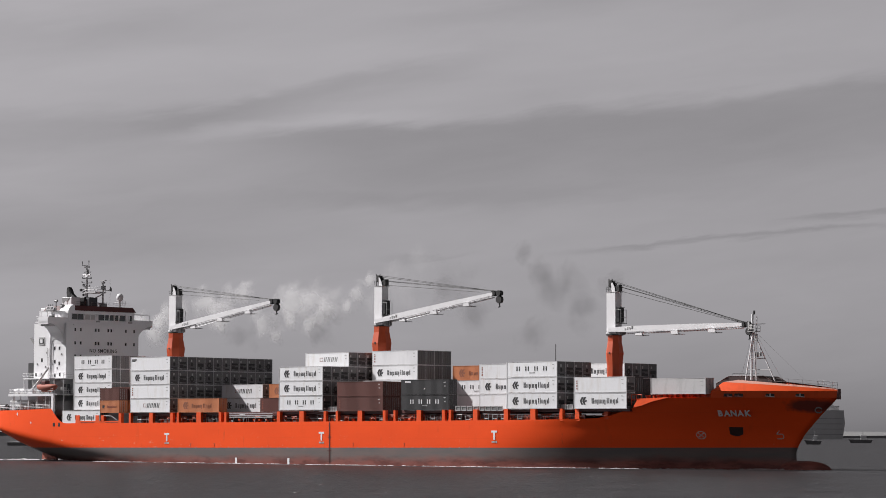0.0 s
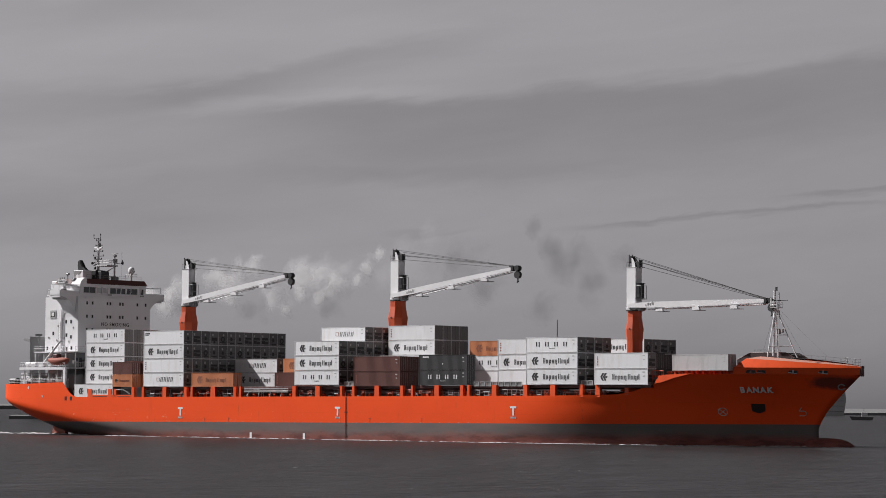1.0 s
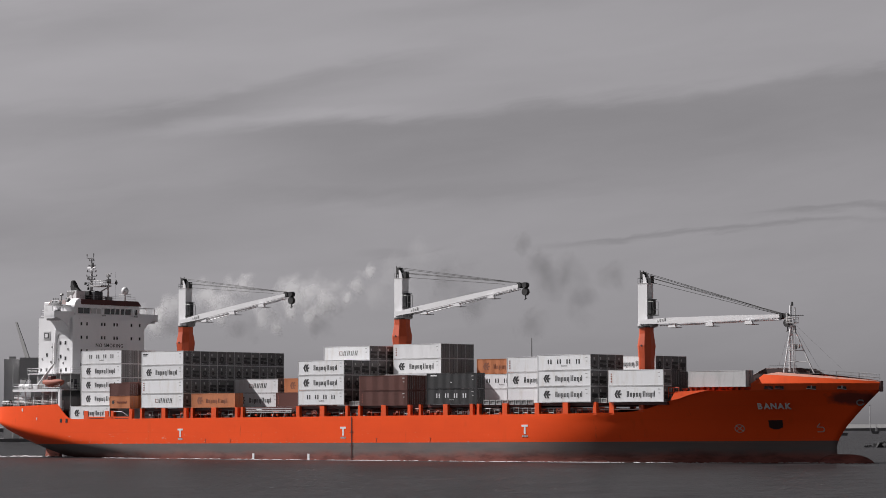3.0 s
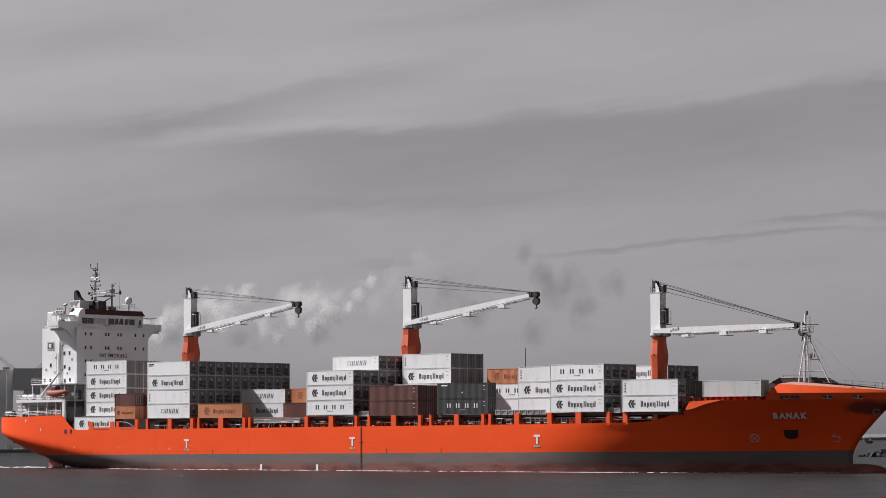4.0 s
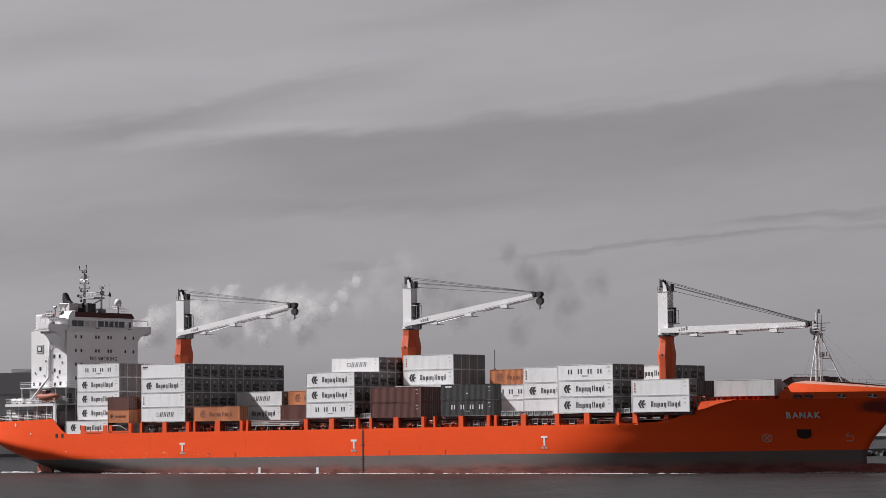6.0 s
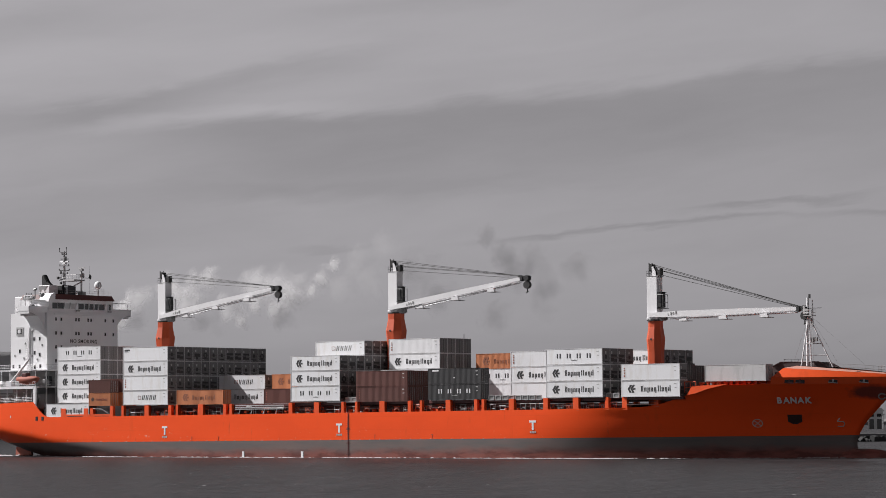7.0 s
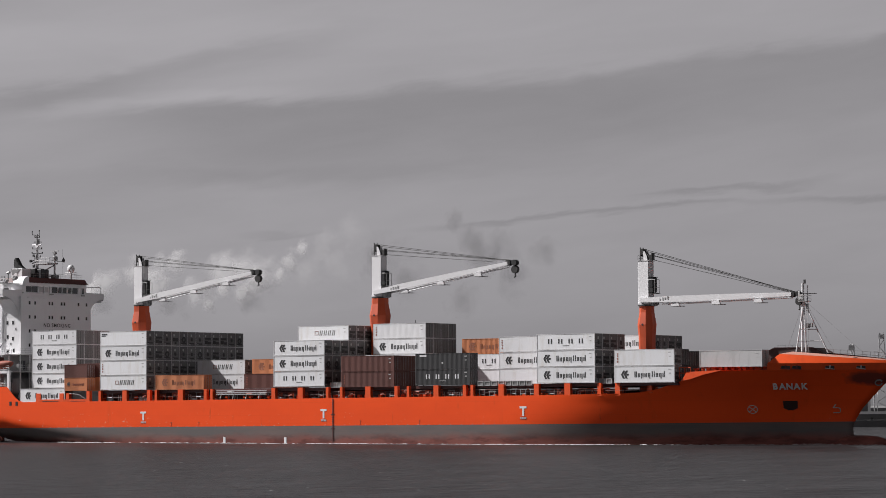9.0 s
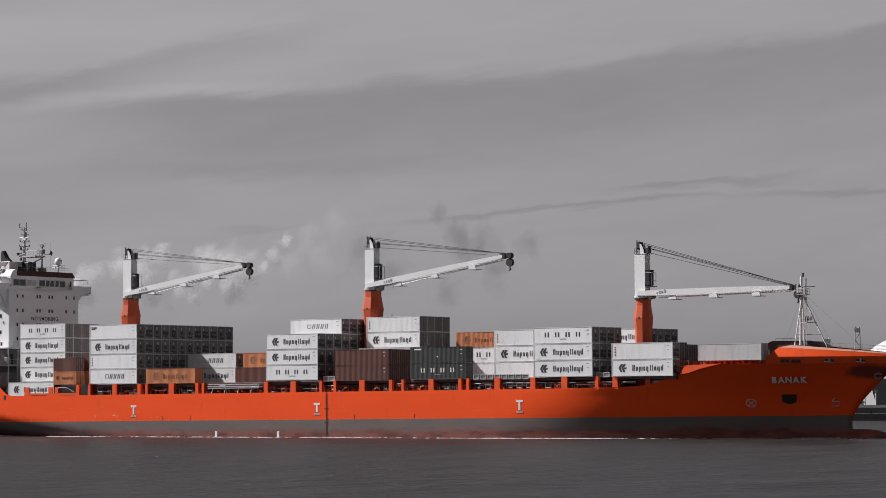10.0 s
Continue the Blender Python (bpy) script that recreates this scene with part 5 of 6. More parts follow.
def build_dome():
    c = thing("satellite_dome", "white satellite dome on a short post, on the bridge roof", "antenna")
    bm = bmesh.new()
    bmesh.ops.create_uvsphere(bm, u_segments=16, v_segments=10, radius=0.78)
    for v in bm.verts:
        v.co.z = v.co.z * 1.15 + 2.3
    part("dome", bm, M["reefer"], c, smooth=True)
    part("post", bars(((0, 0, 0), (0, 0, 1.5), 0.2)), M["steel"], c)
    rail(c, [(-0.9, -0.9, 0.7), (0.9, -0.9, 0.7), (0.9, 0.9, 0.7)], 0.8, M["steel"], 0.9, 0.03, rows=2)
    return aboard(c, Matrix.Translation((-85.0, 7.2, 33.3)))


build_dome()


def build_foremast():
    c = thing("foremast", "white tripod foremast with platforms, on the forecastle", "mast")
    part("pole", bars(((-0.5, 0, 0), (-0.25, 0, 11.8), 0.22), sides=10), M["white"], c)
    part("topmast", bars(((0.5, 0.2, 8.6), (0.55, 0.2, 11.4), 0.1)), M["white"], c)
    for a in ((-1.2, -0.9, -0.2), (4.2, 0.6, -0.3), (-0.6, 1.6, -0.2)):
        part("mast_leg", bars((a, (-0.1, 0, 8.7), 0.12), sides=8), M["white"], c)
    for z in (1.8, 3.8):
        f = 1 - z / 8.8
        part("stay_bar", bars(((-1.2 * f, -0.9 * f, z), (4.2 * f, 0.6 * f, z), 0.08)), M["reefer_frame"], c)
    part("platform", boxes((-0.8, 0.9, -0.8, 0.8, 8.6, 8.75)), M["steel"], c)
    rail(c, [(-0.8, -0.8, 8.75), (0.9, -0.8, 8.75), (0.9, 0.8, 8.75)], 0.9, M["steel"], 0.8, 0.03, rows=2)
    for b in ((0.4, 0.9, -0.3, 0.3, 4.0, 4.9), (1.1, 1.55, -0.2, 0.3, 4.2, 4.9), (-0.9, -0.5, -0.6, 0, 8.9, 10.4), (0.35, 0.75, -0.2, 0.2, 7.0, 8.2), (-0.4, 0.2, -0.7, -0.3, 8.9, 9.9)):
        part("lantern_box", boxes(b), M["greymark"], c, bevel=0.05)
    part("top_light", boxes((-0.05, 0.25, -0.13, 0.13, 11.7, 12.4)), M["dark"], c)
    part("mast_ladder", bars(((0.5, -0.35, 0.0), (0.5, -0.35, 8.6), 0.05), ((0.85, -0.35, 0.0), (0.85, -0.35, 8.6), 0.05)), M["reefer_frame"], c)
    part("yard", bars(((0.1, -1.3, 9.9), (1.9, 0.9, 10.0), 0.06)), M["dark"], c)
    for b in ((-5.0, 3, 0.6), (12.5, 0.4, -1.6), (4.0, 3, 0.2)):
        part("mast_stay", bars(((0, 0, 8.9), b, 0.014), sides=4), M["unit"], c)
    return aboard(c, Matrix.Translation((92.6, 0.0, 15.5)))


build_foremast()


def build_lifeboat():
    c = thing("lifeboat", "orange-red rescue boat hanging beside a white davit, aft", "boat")
    bm = bmesh.new()
    bmesh.ops.create_uvsphere(bm, u_segments=20, v_segments=10, radius=1.0)
    for v in bm.verts:
        x, y, z = v.co
        v.co = (3.3 * x, 1.1 * y, (0.7 if z > 0 else 1.15) * z + 0.25 * x * x)
    part("hull", bm, M["deck"], c, smooth=True)
    part("canopy", boxes((-1.2, 0.2, -0.7, 0.7, 0.4, 1.4)), M["maroon"], c, bevel=0.15)
    return aboard(c, Matrix.Translation((-84.6, -13.9, 15.4)))


def build_davit():
    c = thing("davit", "white davit arm over the rescue boat", "davit")
    part("arm", bars(((0, 0, 0), (0, 0, 1.2), 0.3), ((0, 0, 1.0), (5.2, 0, 5.6), 0.22), ((0, 0, 0.3), (3.0, 0, 3.3), 0.12)), M["white"], c)
    part("winch", boxes((-1.2, 0.6, -0.6, 0.6, 0, 1.1)), M["white"], c, bevel=0.1)
    return aboard(c, Matrix.Translation((-89.4, -13.9, 13.95)))


build_lifeboat()
build_davit()


def build_gangway():
    c = thing("gangway", "silver aluminium gangway stowed flat at the ship's side", "gangway")
    part("rail_beam", boxes((0, 12.4, -0.1, 0.0, 0.0, 0.16), (0, 12.4, -0.1, 0.0, 0.34, 0.5), (0, 12.4, -0.1, 0.0, 0.7, 0.86)), M["steel"], c)
    part("tread_deck", boxes((0, 12.4, 0.0, 0.7, 0.05, 0.12)), M["steel"], c)
    for x in (0.8, 3.9, 7.1, 10.2):
        part("cradle", bars(((x, 0.1, -0.9), (x + 0.3, 0.1, 0.0), 0.09)), M["white"], c)
    return aboard(c, Matrix.Translation((-26.6, -15.0, 8.75)))


build_gangway()


def build_stanchion_rack(x, y, z, n, label):
    """A row of small grey stowage frames for lashing gear."""
    c = thing("lashing_rack", label, "rack", "lashing racks")
    for k in range(n):
        part("frame", boxes((k * 1.5, k * 1.5 + 1.2, 0, 0.08, 0.0, 0.12), (k * 1.5, k * 1.5 + 1.2, 0, 0.08, 0.75, 0.87), (k * 1.5, k * 1.5 + 0.1, 0, 0.08, 0.12, 0.75), (k * 1.5 + 1.1, k * 1.5 + 1.2, 0, 0.08, 0.12, 0.75)), M["greymark"], c)
    part("back_plate", boxes((0, n * 1.5 - 0.3, 0.1, 0.16, 0, 0.87)), M["unit"], c)
    return aboard(c, Matrix.Translation((x, y, z)))


build_stanchion_rack(34.0, -14.4, 10.0, 8, "row of pale lashing-gear frames at the side")
build_stanchion_rack(59.6, -14.2, 10.2, 2, "row of pale lashing-gear frames between stacks")
build_stanchion_rack(0.3, -14.2, 10.0, 2, "row of pale lashing-gear frames between stacks")


def build_deck_gear():
    """Winches, vents and lockers seen between the posts along the side deck."""
    rnd = random.Random(17)
    x = -55.0
    while x < 66:
        kind = rnd.random()
        if kind < 0.45:
            c = thing("air_vent", "small red-brown deck ventilator", "ventilator", "deck ventilators")
            part("stem", bars(((0, 0, 0), (0, 0, 1.5), 0.16), sides=8), M["orange"], c)
            part("cowl", boxes((-0.35, 0.35, -0.35, 0.35, 1.5, 2.0)), M["orange"], c, bevel=0.1)
        elif kind < 0.75:
            c = thing("deck_locker", "small pale deck locker", "locker", "deck lockers")
            part("body", boxes((-0.5, 0.5, -0.3, 0.3, 0, 1.6)), M["reefer_frame"], c, bevel=0.04)
            part("door", boxes((-0.42, 0.42, -0.34, -0.3, 0.1, 1.5)), M["steel"], c)
        else:
            c = thing("lashing_stand", "white lashing-rod stand on deck", "stand", "lashing stands")
            part("rod", bars(((-0.4, 0, 0), (-0.2, 0, 2.3), 0.07)), M["white"], c)
            part("rod", bars(((0.4, 0, 0), (0.3, 0, 2.3), 0.07)), M["white"], c)
            part("crossbar", bars(((-0.25, 0, 1.9), (0.32, 0, 1.9), 0.06)), M["white"], c)
        aboard(c, Matrix.Translation((x, -min(13.4, half_beam(x, 6.8) - 1.0), 6.6)))
        x += rnd.uniform(0.9, 2.4)


build_deck_gear()


def build_lashing_frames():
    """Open steel frames and pipe stands along the side, in the gaps between the posts."""
    rnd = random.Random(41)
    first = {}
    for kind, paint, label in (("frame", "crane_orange", "orange steel lashing frame at the ship's side"), ("brace", "crane_orange", "orange braced pipe stand at the ship's side"), ("pale", "unit", "grey pipe stand at the ship's side")):
        c = thing("side_frame", label, "frame", "side frames")
        for dx in (-0.55, 0.55):
            part("upright", bars(((dx, 0, 0), (dx, 0, 2.75), 0.06)), M[paint], c)
        part("top_bar", bars(((-0.75, 0, 2.7), (0.75, 0, 2.7), 0.06)), M[paint], c)
        if kind == "frame":
            part("middle_bar", bars(((-0.55, 0, 2.15), (0.55, 0, 2.15), 0.07)), M[paint], c)
            part("clamp", boxes((-0.3, 0.3, -0.12, 0.12, 2.15, 2.5)), M["deck"], c, bevel=0.04)
        elif kind == "brace":
            part("brace", bars(((-0.55, 0, 1.5), (0.55, 0, 2.7), 0.07), ((0.55, 0, 1.5), (-0.55, 0, 2.7), 0.07)), M[paint], c)
        else:
            part("middle_bar", bars(((-0.55, 0, 1.9), (0.55, 0, 1.9), 0.06)), M[paint], c)
        first[kind] = [c, False]
    x = -54.5
    while x < 66:
        kind = rnd.choice(("frame", "brace", "frame", "pale")) if x > 12 else rnd.choice(("frame", "pale", "frame"))
        m = Matrix.Translation((x, -min(14.3, half_beam(x, 6.8) - 0.6), 6.6)) @ Matrix.Diagonal((1, 1, 0.88 + 0.16 * rnd.random(), 1))
        c, used = first[kind]
        if used:
            c = copy_thing(c, ship_at(0) @ m)
        first[kind][1] = True
        aboard(c, m)
        x += rnd.uniform(1.7, 3.0) if x > 12 else rnd.uniform(2.4, 5.0)


build_lashing_frames()


def build_flag():
    c = thing("signal_flag", "small dark flag on a halyard beside the mast", "flag")
    bm = bmesh.new()
    prism(bm, [(0, 0), (0.5, 0.9), (0.95, 0.3), (0.75, -0.3), (0.5, -0.15)], -0.03, 0.03)
    part("cloth", bm, M["black"], c)
    part("halyard", bars(((0.3, 0, 2.5), (0.35, 0, -3.4), 0.02)), M["dark"], c)
    return aboard(c, Matrix.Translation((-83.2, 2.4, 36.9)))


build_flag()


def build_stern_gear():
    """Mooring deck aft: pipe rack, winches and a guard rail."""
    c = thing("pipe_rack", "long pale pipe rack on the mooring deck", "rack")
    for k in range(4):
        part("pipe", bars(((0, 0, 0.3 * k), (14.5, 0, 0.3 * k), 0.08)), M["unit"], c)
    for k in range(6):
        part("post", boxes((0.6 + 2.6 * k, 0.75 + 2.6 * k, 0.1, 0.3, -1.9, 1.1)), M["white"], c)
    aboard(c, Matrix.Translation((-97.6, -13.3, 11.7)))
    for x, y in ((-103.0, -10.5), (-99.5, -8.5)):
        c = thing("mooring_winch", "dark mooring winch on the stern deck", "winch", "mooring winches")
        part("drum", bars(((-1.0, 0, 1.6), (1.0, 0, 1.6), 0.8), sides=14), M["dark"], c)
        part("bed", boxes((-1.4, 1.4, -0.9, 0.9, 0, 0.9)), M["umber"], c)
        aboard(c, Matrix.Translation((x, y, 9.4)))
    c = thing("guard_rail", "white guard rail round the stern bulwark", "railing")
    rail(c, [(-105.2, -7, 10.35), (-103.9, -11.4, 10.35), (-101, -13.2, 10.38), (-97.0, -14.1, 10.45), (-82.5, -14.8, 10.75)], 0.95, M["white"], 1.5, 0.035)
    aboard(c, Matrix.Identity(4))
    c = thing("cable_drum", "large dark grey drum standing behind the cut bulwark", "drum")
    part("drum", bars(((-1.5, 0, 1.1), (1.5, 0, 1.1), 1.05), sides=18), M["unit"], c)
    for x in (-1.5, 1.5):
        part("flange", bars(((x - 0.06, 0, 1.1), (x + 0.06, 0, 1.1), 1.25), sides=18), M["dark"], c)
    aboard(c, Matrix.Translation((-78.6, -12.6, 6.6 + 1.0)))
    c = thing("drum_bed", "dark steel bed under the drum", "bed")
    part("bed", boxes((-1.8, 1.8, -0.9, 0.9, 0, 1.1)), M["dark"], c)
    aboard(c, Matrix.Translation((-78.6, -12.6, 6.6)))
    c = thing("life_raft", "white life-raft canister on the boat deck", "life raft", "life rafts")
    part("canister", bars(((-0.7, 0, 0.8), (0.7, 0, 0.8), 0.4), sides=14), M["white"], c)
    part("cradle", boxes((-0.6, 0.6, -0.3, 0.3, 0, 0.45)), M["steel"], c)
    m = Matrix.Translation((-94.8, -13.6, 13.95))
    aboard(c, m)
    for dx in (1.8, 10.2):
        m2 = Matrix.Translation((-94.8 + dx, -13.6, 13.95))
        aboard(copy_thing(c, ship_at(0) @ m2), m2)


build_stern_gear()


def build_bow_gear():
    """Vents and winch guards between the forward stack and the forecastle."""
    rnd = random.Random(31)
    for k in range(12):
        x = 78.2 + k * 1.05
        h = rnd.uniform(1.5, 2.3)
        c = thing("deck_vent", "small orange-red vent post inside the bow bulwark", "ventilator", "bow vents")
        part("stem", boxes((-0.25, 0.25, -0.25, 0.25, 0, h)), M["crane_orange"], c, bevel=0.05)
        part("cap", boxes((-0.4, 0.4, -0.35, 0.35, h, h + 0.3)), M["crane_orange"], c, bevel=0.05)
        aboard(c, Matrix.Translation((x, -(half_beam(x, 10.9) - 1.3 - rnd.uniform(0, 0.5)), 10.9)))
    c = thing("anchor_windlass", "dark windlass behind the bow bulwark", "windlass")
    part("drum", bars(((-0.8, -0.5, 1.5), (-0.8, 1.2, 1.5), 0.9), sides=14), M["dark"], c)
    part("bed", boxes((-1.8, 1.2, -0.9, 1.4, 0, 1.0)), M["umber"], c)
    aboard(c, Matrix.Translation((80.0, -8.0, 10.9)))
    c = thing("stack_guard", "orange-red pipe guard at the fore end of the stacks", "guard rail")
    rail(c, [(75.8, -14.0, 10.9), (78.0, -13.9, 10.9)], 1.9, M["crane_orange"], 1.0, 0.08, rows=2)
    aboard(c, Matrix.Identity(4))


build_bow_gear()


# ---------------------------------------------------------------- foam
def build_foam():
    """Broken foam along the waterline, thicker at the bow and under the stern."""
    rnd = random.Random(5)
    bm = bmesh.new()

    def lump(x, y, lx, ly, h):
        n = 7
        ring = [bm.verts.new((x + lx * math.cos(2 * math.pi * i / n) * rnd.uniform(0.6, 1.2), y + ly * math.sin(2 * math.pi * i / n) * rnd.uniform(0.6, 1.2), -0.56)) for i in range(n)]
        top = bm.verts.new((x + rnd.uniform(-0.3, 0.3) * lx, y, -0.5 + h))
        for i in range(n):
            bm.faces.new((ring[i], ring[(i + 1) % n], top))

    x = -101.0
    while x < 103.5:
        dens = 0.55 + 0.45 * math.sin(x * 0.21) * math.sin(x * 0.057 + 1.0)
        if rnd.random() < dens:
            y = -half_beam(min(x, 102.2), -0.3) - rnd.uniform(0.1, 0.9)
            big = 1.0 + (0.6 if x < -80 else 0)
            lump(x, y, rnd.uniform(0.2, 1.1) * big, rnd.uniform(0.12, 0.4) * big, rnd.uniform(0.03, 0.17) * big)
        x += rnd.uniform(0.12, 0.34)
    for x0, reach, n, h in ((55, 9, 40, 0.14), (72, 6, 26, 0.12), (83, 5, 30, 0.18), (96.5, 5.0, 90, 0.30), (101, 3, 40, 0.25), (-60, 14, 50, 0.16)):
        for k in range(n):                  # thrown crests
            x = x0 + rnd.uniform(-1, 1) * reach * rnd.random()
            lump(x, -half_beam(min(x, 102.0), -0.3) - rnd.uniform(0.2, 1.4), rnd.uniform(0.2, 0.9), rnd.uniform(0.15, 0.5), rnd.uniform(0.3, 1.0) * h)
    for k in range(50):                     # along the bulb
        x = 102 + rnd.random() * 8.2
        lump(x, -1.9 * math.sqrt(max(0.05, 1 - ((x - 101.6) / 8.8) ** 2)) - rnd.uniform(0.0, 0.5), rnd.uniform(0.2, 0.8), rnd.uniform(0.1, 0.35), rnd.uniform(0.03, 0.12))
    for k in range(140):                    # wake astern
        lump(-100 - rnd.random() ** 1.5 * 60, rnd.uniform(-9, 6), rnd.uniform(0.4, 2.2), rnd.uniform(0.2, 0.7), rnd.uniform(0.03, 0.22))
    ob = new("wake_foam", mesh_of("wake_foam", bm, M["foam"], smooth=True))
    tagged(ob, "broken white foam along the ship's waterline", "foam", kind="stuff")
    return aboard(ob, Matrix.Identity(4))


build_foam()


def polar(bearing, d, z=0.0):
    """A place seen from the camera: bearing from +Y towards -X, in degrees, and distance."""
    a = radians(bearing)
    return Vector((-d * math.sin(a), d * math.cos(a), z))


def build_whitecaps():
    rnd = random.Random(9)
    bm = bmesh.new()
    for k in range(150):
        d = 235 + 300 * rnd.random() ** 1.2
        c = polar(rnd.uniform(26, 50), d)
        l = rnd.uniform(0.06, 0.26) * (1.0 if rnd.random() < 0.88 else 2.0)
        a = radians(38 + rnd.uniform(-25, 25))
        ux, uy = math.cos(a), math.sin(a)
        n = 6
        ring = []
        for i in range(n):
            t = 2 * math.pi * i / n
            p, q = l * math.cos(t) * rnd.uniform(0.6, 1.1), 0.5 * l * math.sin(t)
            ring.append(bm.verts.new((c.x + p * ux - q * uy, c.y + p * uy + q * ux, -0.02)))
        top = bm.verts.new((c.x, c.y, rnd.uniform(0.02, 0.07)))
        for i in range(n):
            bm.faces.new((ring[i], ring[(i + 1) % n], top))
    tagged(new("whitecaps", mesh_of("whitecaps", bm, M["fleck"], smooth=True)), "small scattered whitecaps on the grey water", "foam", kind="stuff")


build_whitecaps()

# ---------------------------------------------------------------- far shore
M["haze_land"] = material("far_land", (0.15, 0.148, 0.15), 0.9, stain=(0.2, 0.01), grain=(0.1, 0.05))
M["haze_grey"] = material("far_grey_cladding", (0.50, 0.497, 0.50), 0.8, stain=(0.1, 0.05), grain=(0.05, 0.3))
M["haze_pale"] = material("far_pale_cladding", (0.58, 0.577, 0.58), 0.8, stain=(0.1, 0.05), grain=(0.05, 0.3))
M["far_white"] = material("far_white_paint", (0.52, 0.515, 0.52), 0.6, stain=(0.1, 0.1))
M["blade"] = material("grey_blade_paint", (0.22, 0.218, 0.22), 0.7)
M["carrier"] = material("hazy_ship_grey", (0.42, 0.415, 0.42), 0.8, stain=(0.1, 0.05))
M["quay"] = material("quay_concrete", (0.10, 0.098, 0.10), 0.85, stain=(0.25, 0.05), grain=(0.1, 0.5))
M["terminal"] = material("dark_grey_far_cladding", (0.50, 0.497, 0.50), 0.8, stain=(0.1, 0.05), grain=(0.05, 0.3))
M["shell"] = material("grey_tank_steel", (0.26, 0.257, 0.26), 0.7, stain=(0.15, 0.08), grain=(0.05, 0.3))
M["dome"] = material("dull_white_roof_sheet", (0.50, 0.495, 0.50), 0.7, stain=(0.15, 0.08))
M["rock"] = material("wet_rock", (0.018, 0.018, 0.019), 0.8, stain=(0.2, 0.3))


def facing(bearing, d, z=0.0):
    """Frame at a far place: x to the right as seen from the water, y away, z up."""
    return Matrix.Translation(polar(bearing, d, z)) @ Matrix.Rotation(radians(bearing), 4, "Z")


def land():
    bm = bmesh.new()
    rnd = random.Random(3)
    near = [polar(b, 2900) for b in range(-10, 81, 2)]
    far = [polar(b, 4300) for b in range(-10, 81, 2)]
    a = [bm.verts.new((p.x, p.y, -0.5)) for p in near]
    t = [bm.verts.new((p.x, p.y, rnd.uniform(2.0, 4))) for p in near]
    f = [bm.verts.new((p.x, p.y, rnd.uniform(4.5, 6.5))) for p in far]
    for i in range(len(near) - 1):
        bm.faces.new((a[i], a[i + 1], t[i + 1], t[i]))
        bm.faces.new((t[i], t[i + 1], f[i + 1], f[i]))
    tagged(new("ground", mesh_of("ground", bm, M["haze_land"])), "low hazy far shore along the horizon", "land", kind="structure")


land()


def build_quay():
    """A dark quay wall with a pale kerb, and the flat yard behind it."""
    c = tagged(new("pavement"), "dark quay wall with a pale railed edge", "quay", kind="structure")
    c.matrix_basis = facing(25.25, 880)
    part("wall", boxes((-82, 120, 0, 14, -0.5, 2.1)), M["quay"], c)
    part("yard", boxes((-60, 120, 14, 260, -0.5, 3.9)), M["quay"], c)
    part("kerb", boxes((-60, 120, 13.6, 14.0, 3.9, 4.7)), M["far_white"], c)
    for k in range(26):
        part("bollard", boxes((-58 + k * 7, -57.4 + k * 7, 0.6, 1.2, 2.1, 2.9)), M["black"], c)
    return c


build_quay()


def build_breakwater():
    rnd = random.Random(21)
    bm = bmesh.new()
    for k in range(120):
        x = rnd.uniform(-13, 14)
        s = rnd.uniform(0.7, 1.9) * min(1.0, (x + 14) / 8)
        y, z = rnd.uniform(-4, 4), rnd.uniform(-0.6, 0.5)
        m = Matrix.Translation((x, y, z)) @ Euler((rnd.random() * 3, rnd.random() * 3, rnd.random() * 3)).to_matrix().to_4x4() @ Matrix.Diagonal((s, s * 0.8, s * 0.7, 1))
        bmesh.ops.create_cube(bm, size=1.3, matrix=m)
    ob = new("breakwater", mesh_of("breakwater", bm, M["rock"]))
    ob.matrix_basis = facing(30.2, 850)
    tagged(ob, "low dark rock breakwater in the water", "breakwater", kind="stuff")


build_breakwater()


def build_storage_tank(bearing, d, r, wall, label):
    c = thing("storage_tank", label, "tank", "shore tanks")
    bm = bmesh.new()
    frustum(bm, [(0, 0, 0, r), (0, 0, wall, r)], 48)
    part("shell", bm, M["shell"], c, smooth=False)
    bm = bmesh.new()
    frustum(bm, [(0, 0, wall, r * 1.01)] + [(0, 0, wall + r * 0.36 * math.sin(a), max(0.4, r * math.cos(a))) for a in [math.pi / 2 * i / 10 for i in range(11)]], 48)
    part("dome_roof", bm, M["dome"], c, "white domed roof", smooth=True)
    rail(c, [(r * math.cos(a), r * math.sin(a), wall) for a in [math.pi + math.pi * i / 10 for i in range(11)]], 1.6, M["haze_grey"], 6, 0.12, rows=2)
    c.matrix_basis = facing(bearing, d)


build_storage_tank(26.22, 1150, 40.5, 20.5, "large white storage tank with a domed roof on the quay")


def build_lattice_mast(bearing, d, h, lean, w, label):
    c = thing("lattice_mast", label, "mast", "shore masts")
    bm = bmesh.new()
    for s in (-1, 1):
        for q in (-1, 1):
            bar(bm, (s * w, q * w, 0), (lean + s * w * 0.3, q * w * 0.3, h), 0.16, 4)
    n = 12
    for k in range(n):
        f, g = k / n, (k + 1) / n
        for q in (-1, 1):
            s = 1 if k % 2 else -1
            wf, wg = w * (1 - 0.7 * f), w * (1 - 0.7 * g)
            bar(bm, (lean * f + s * wf, q * wf, h * f), (lean * g - s * wg, q * wg, h * g), 0.11, 4)
    part("lattice", bm, M["haze_pale"], c)
    part("head", boxes((lean - 1.0, lean + 1.0, -0.8, 0.8, h - 2.0, h - 0.6)), M["haze_grey"], c)
    c.matrix_basis = facing(bearing, d, 3.0)


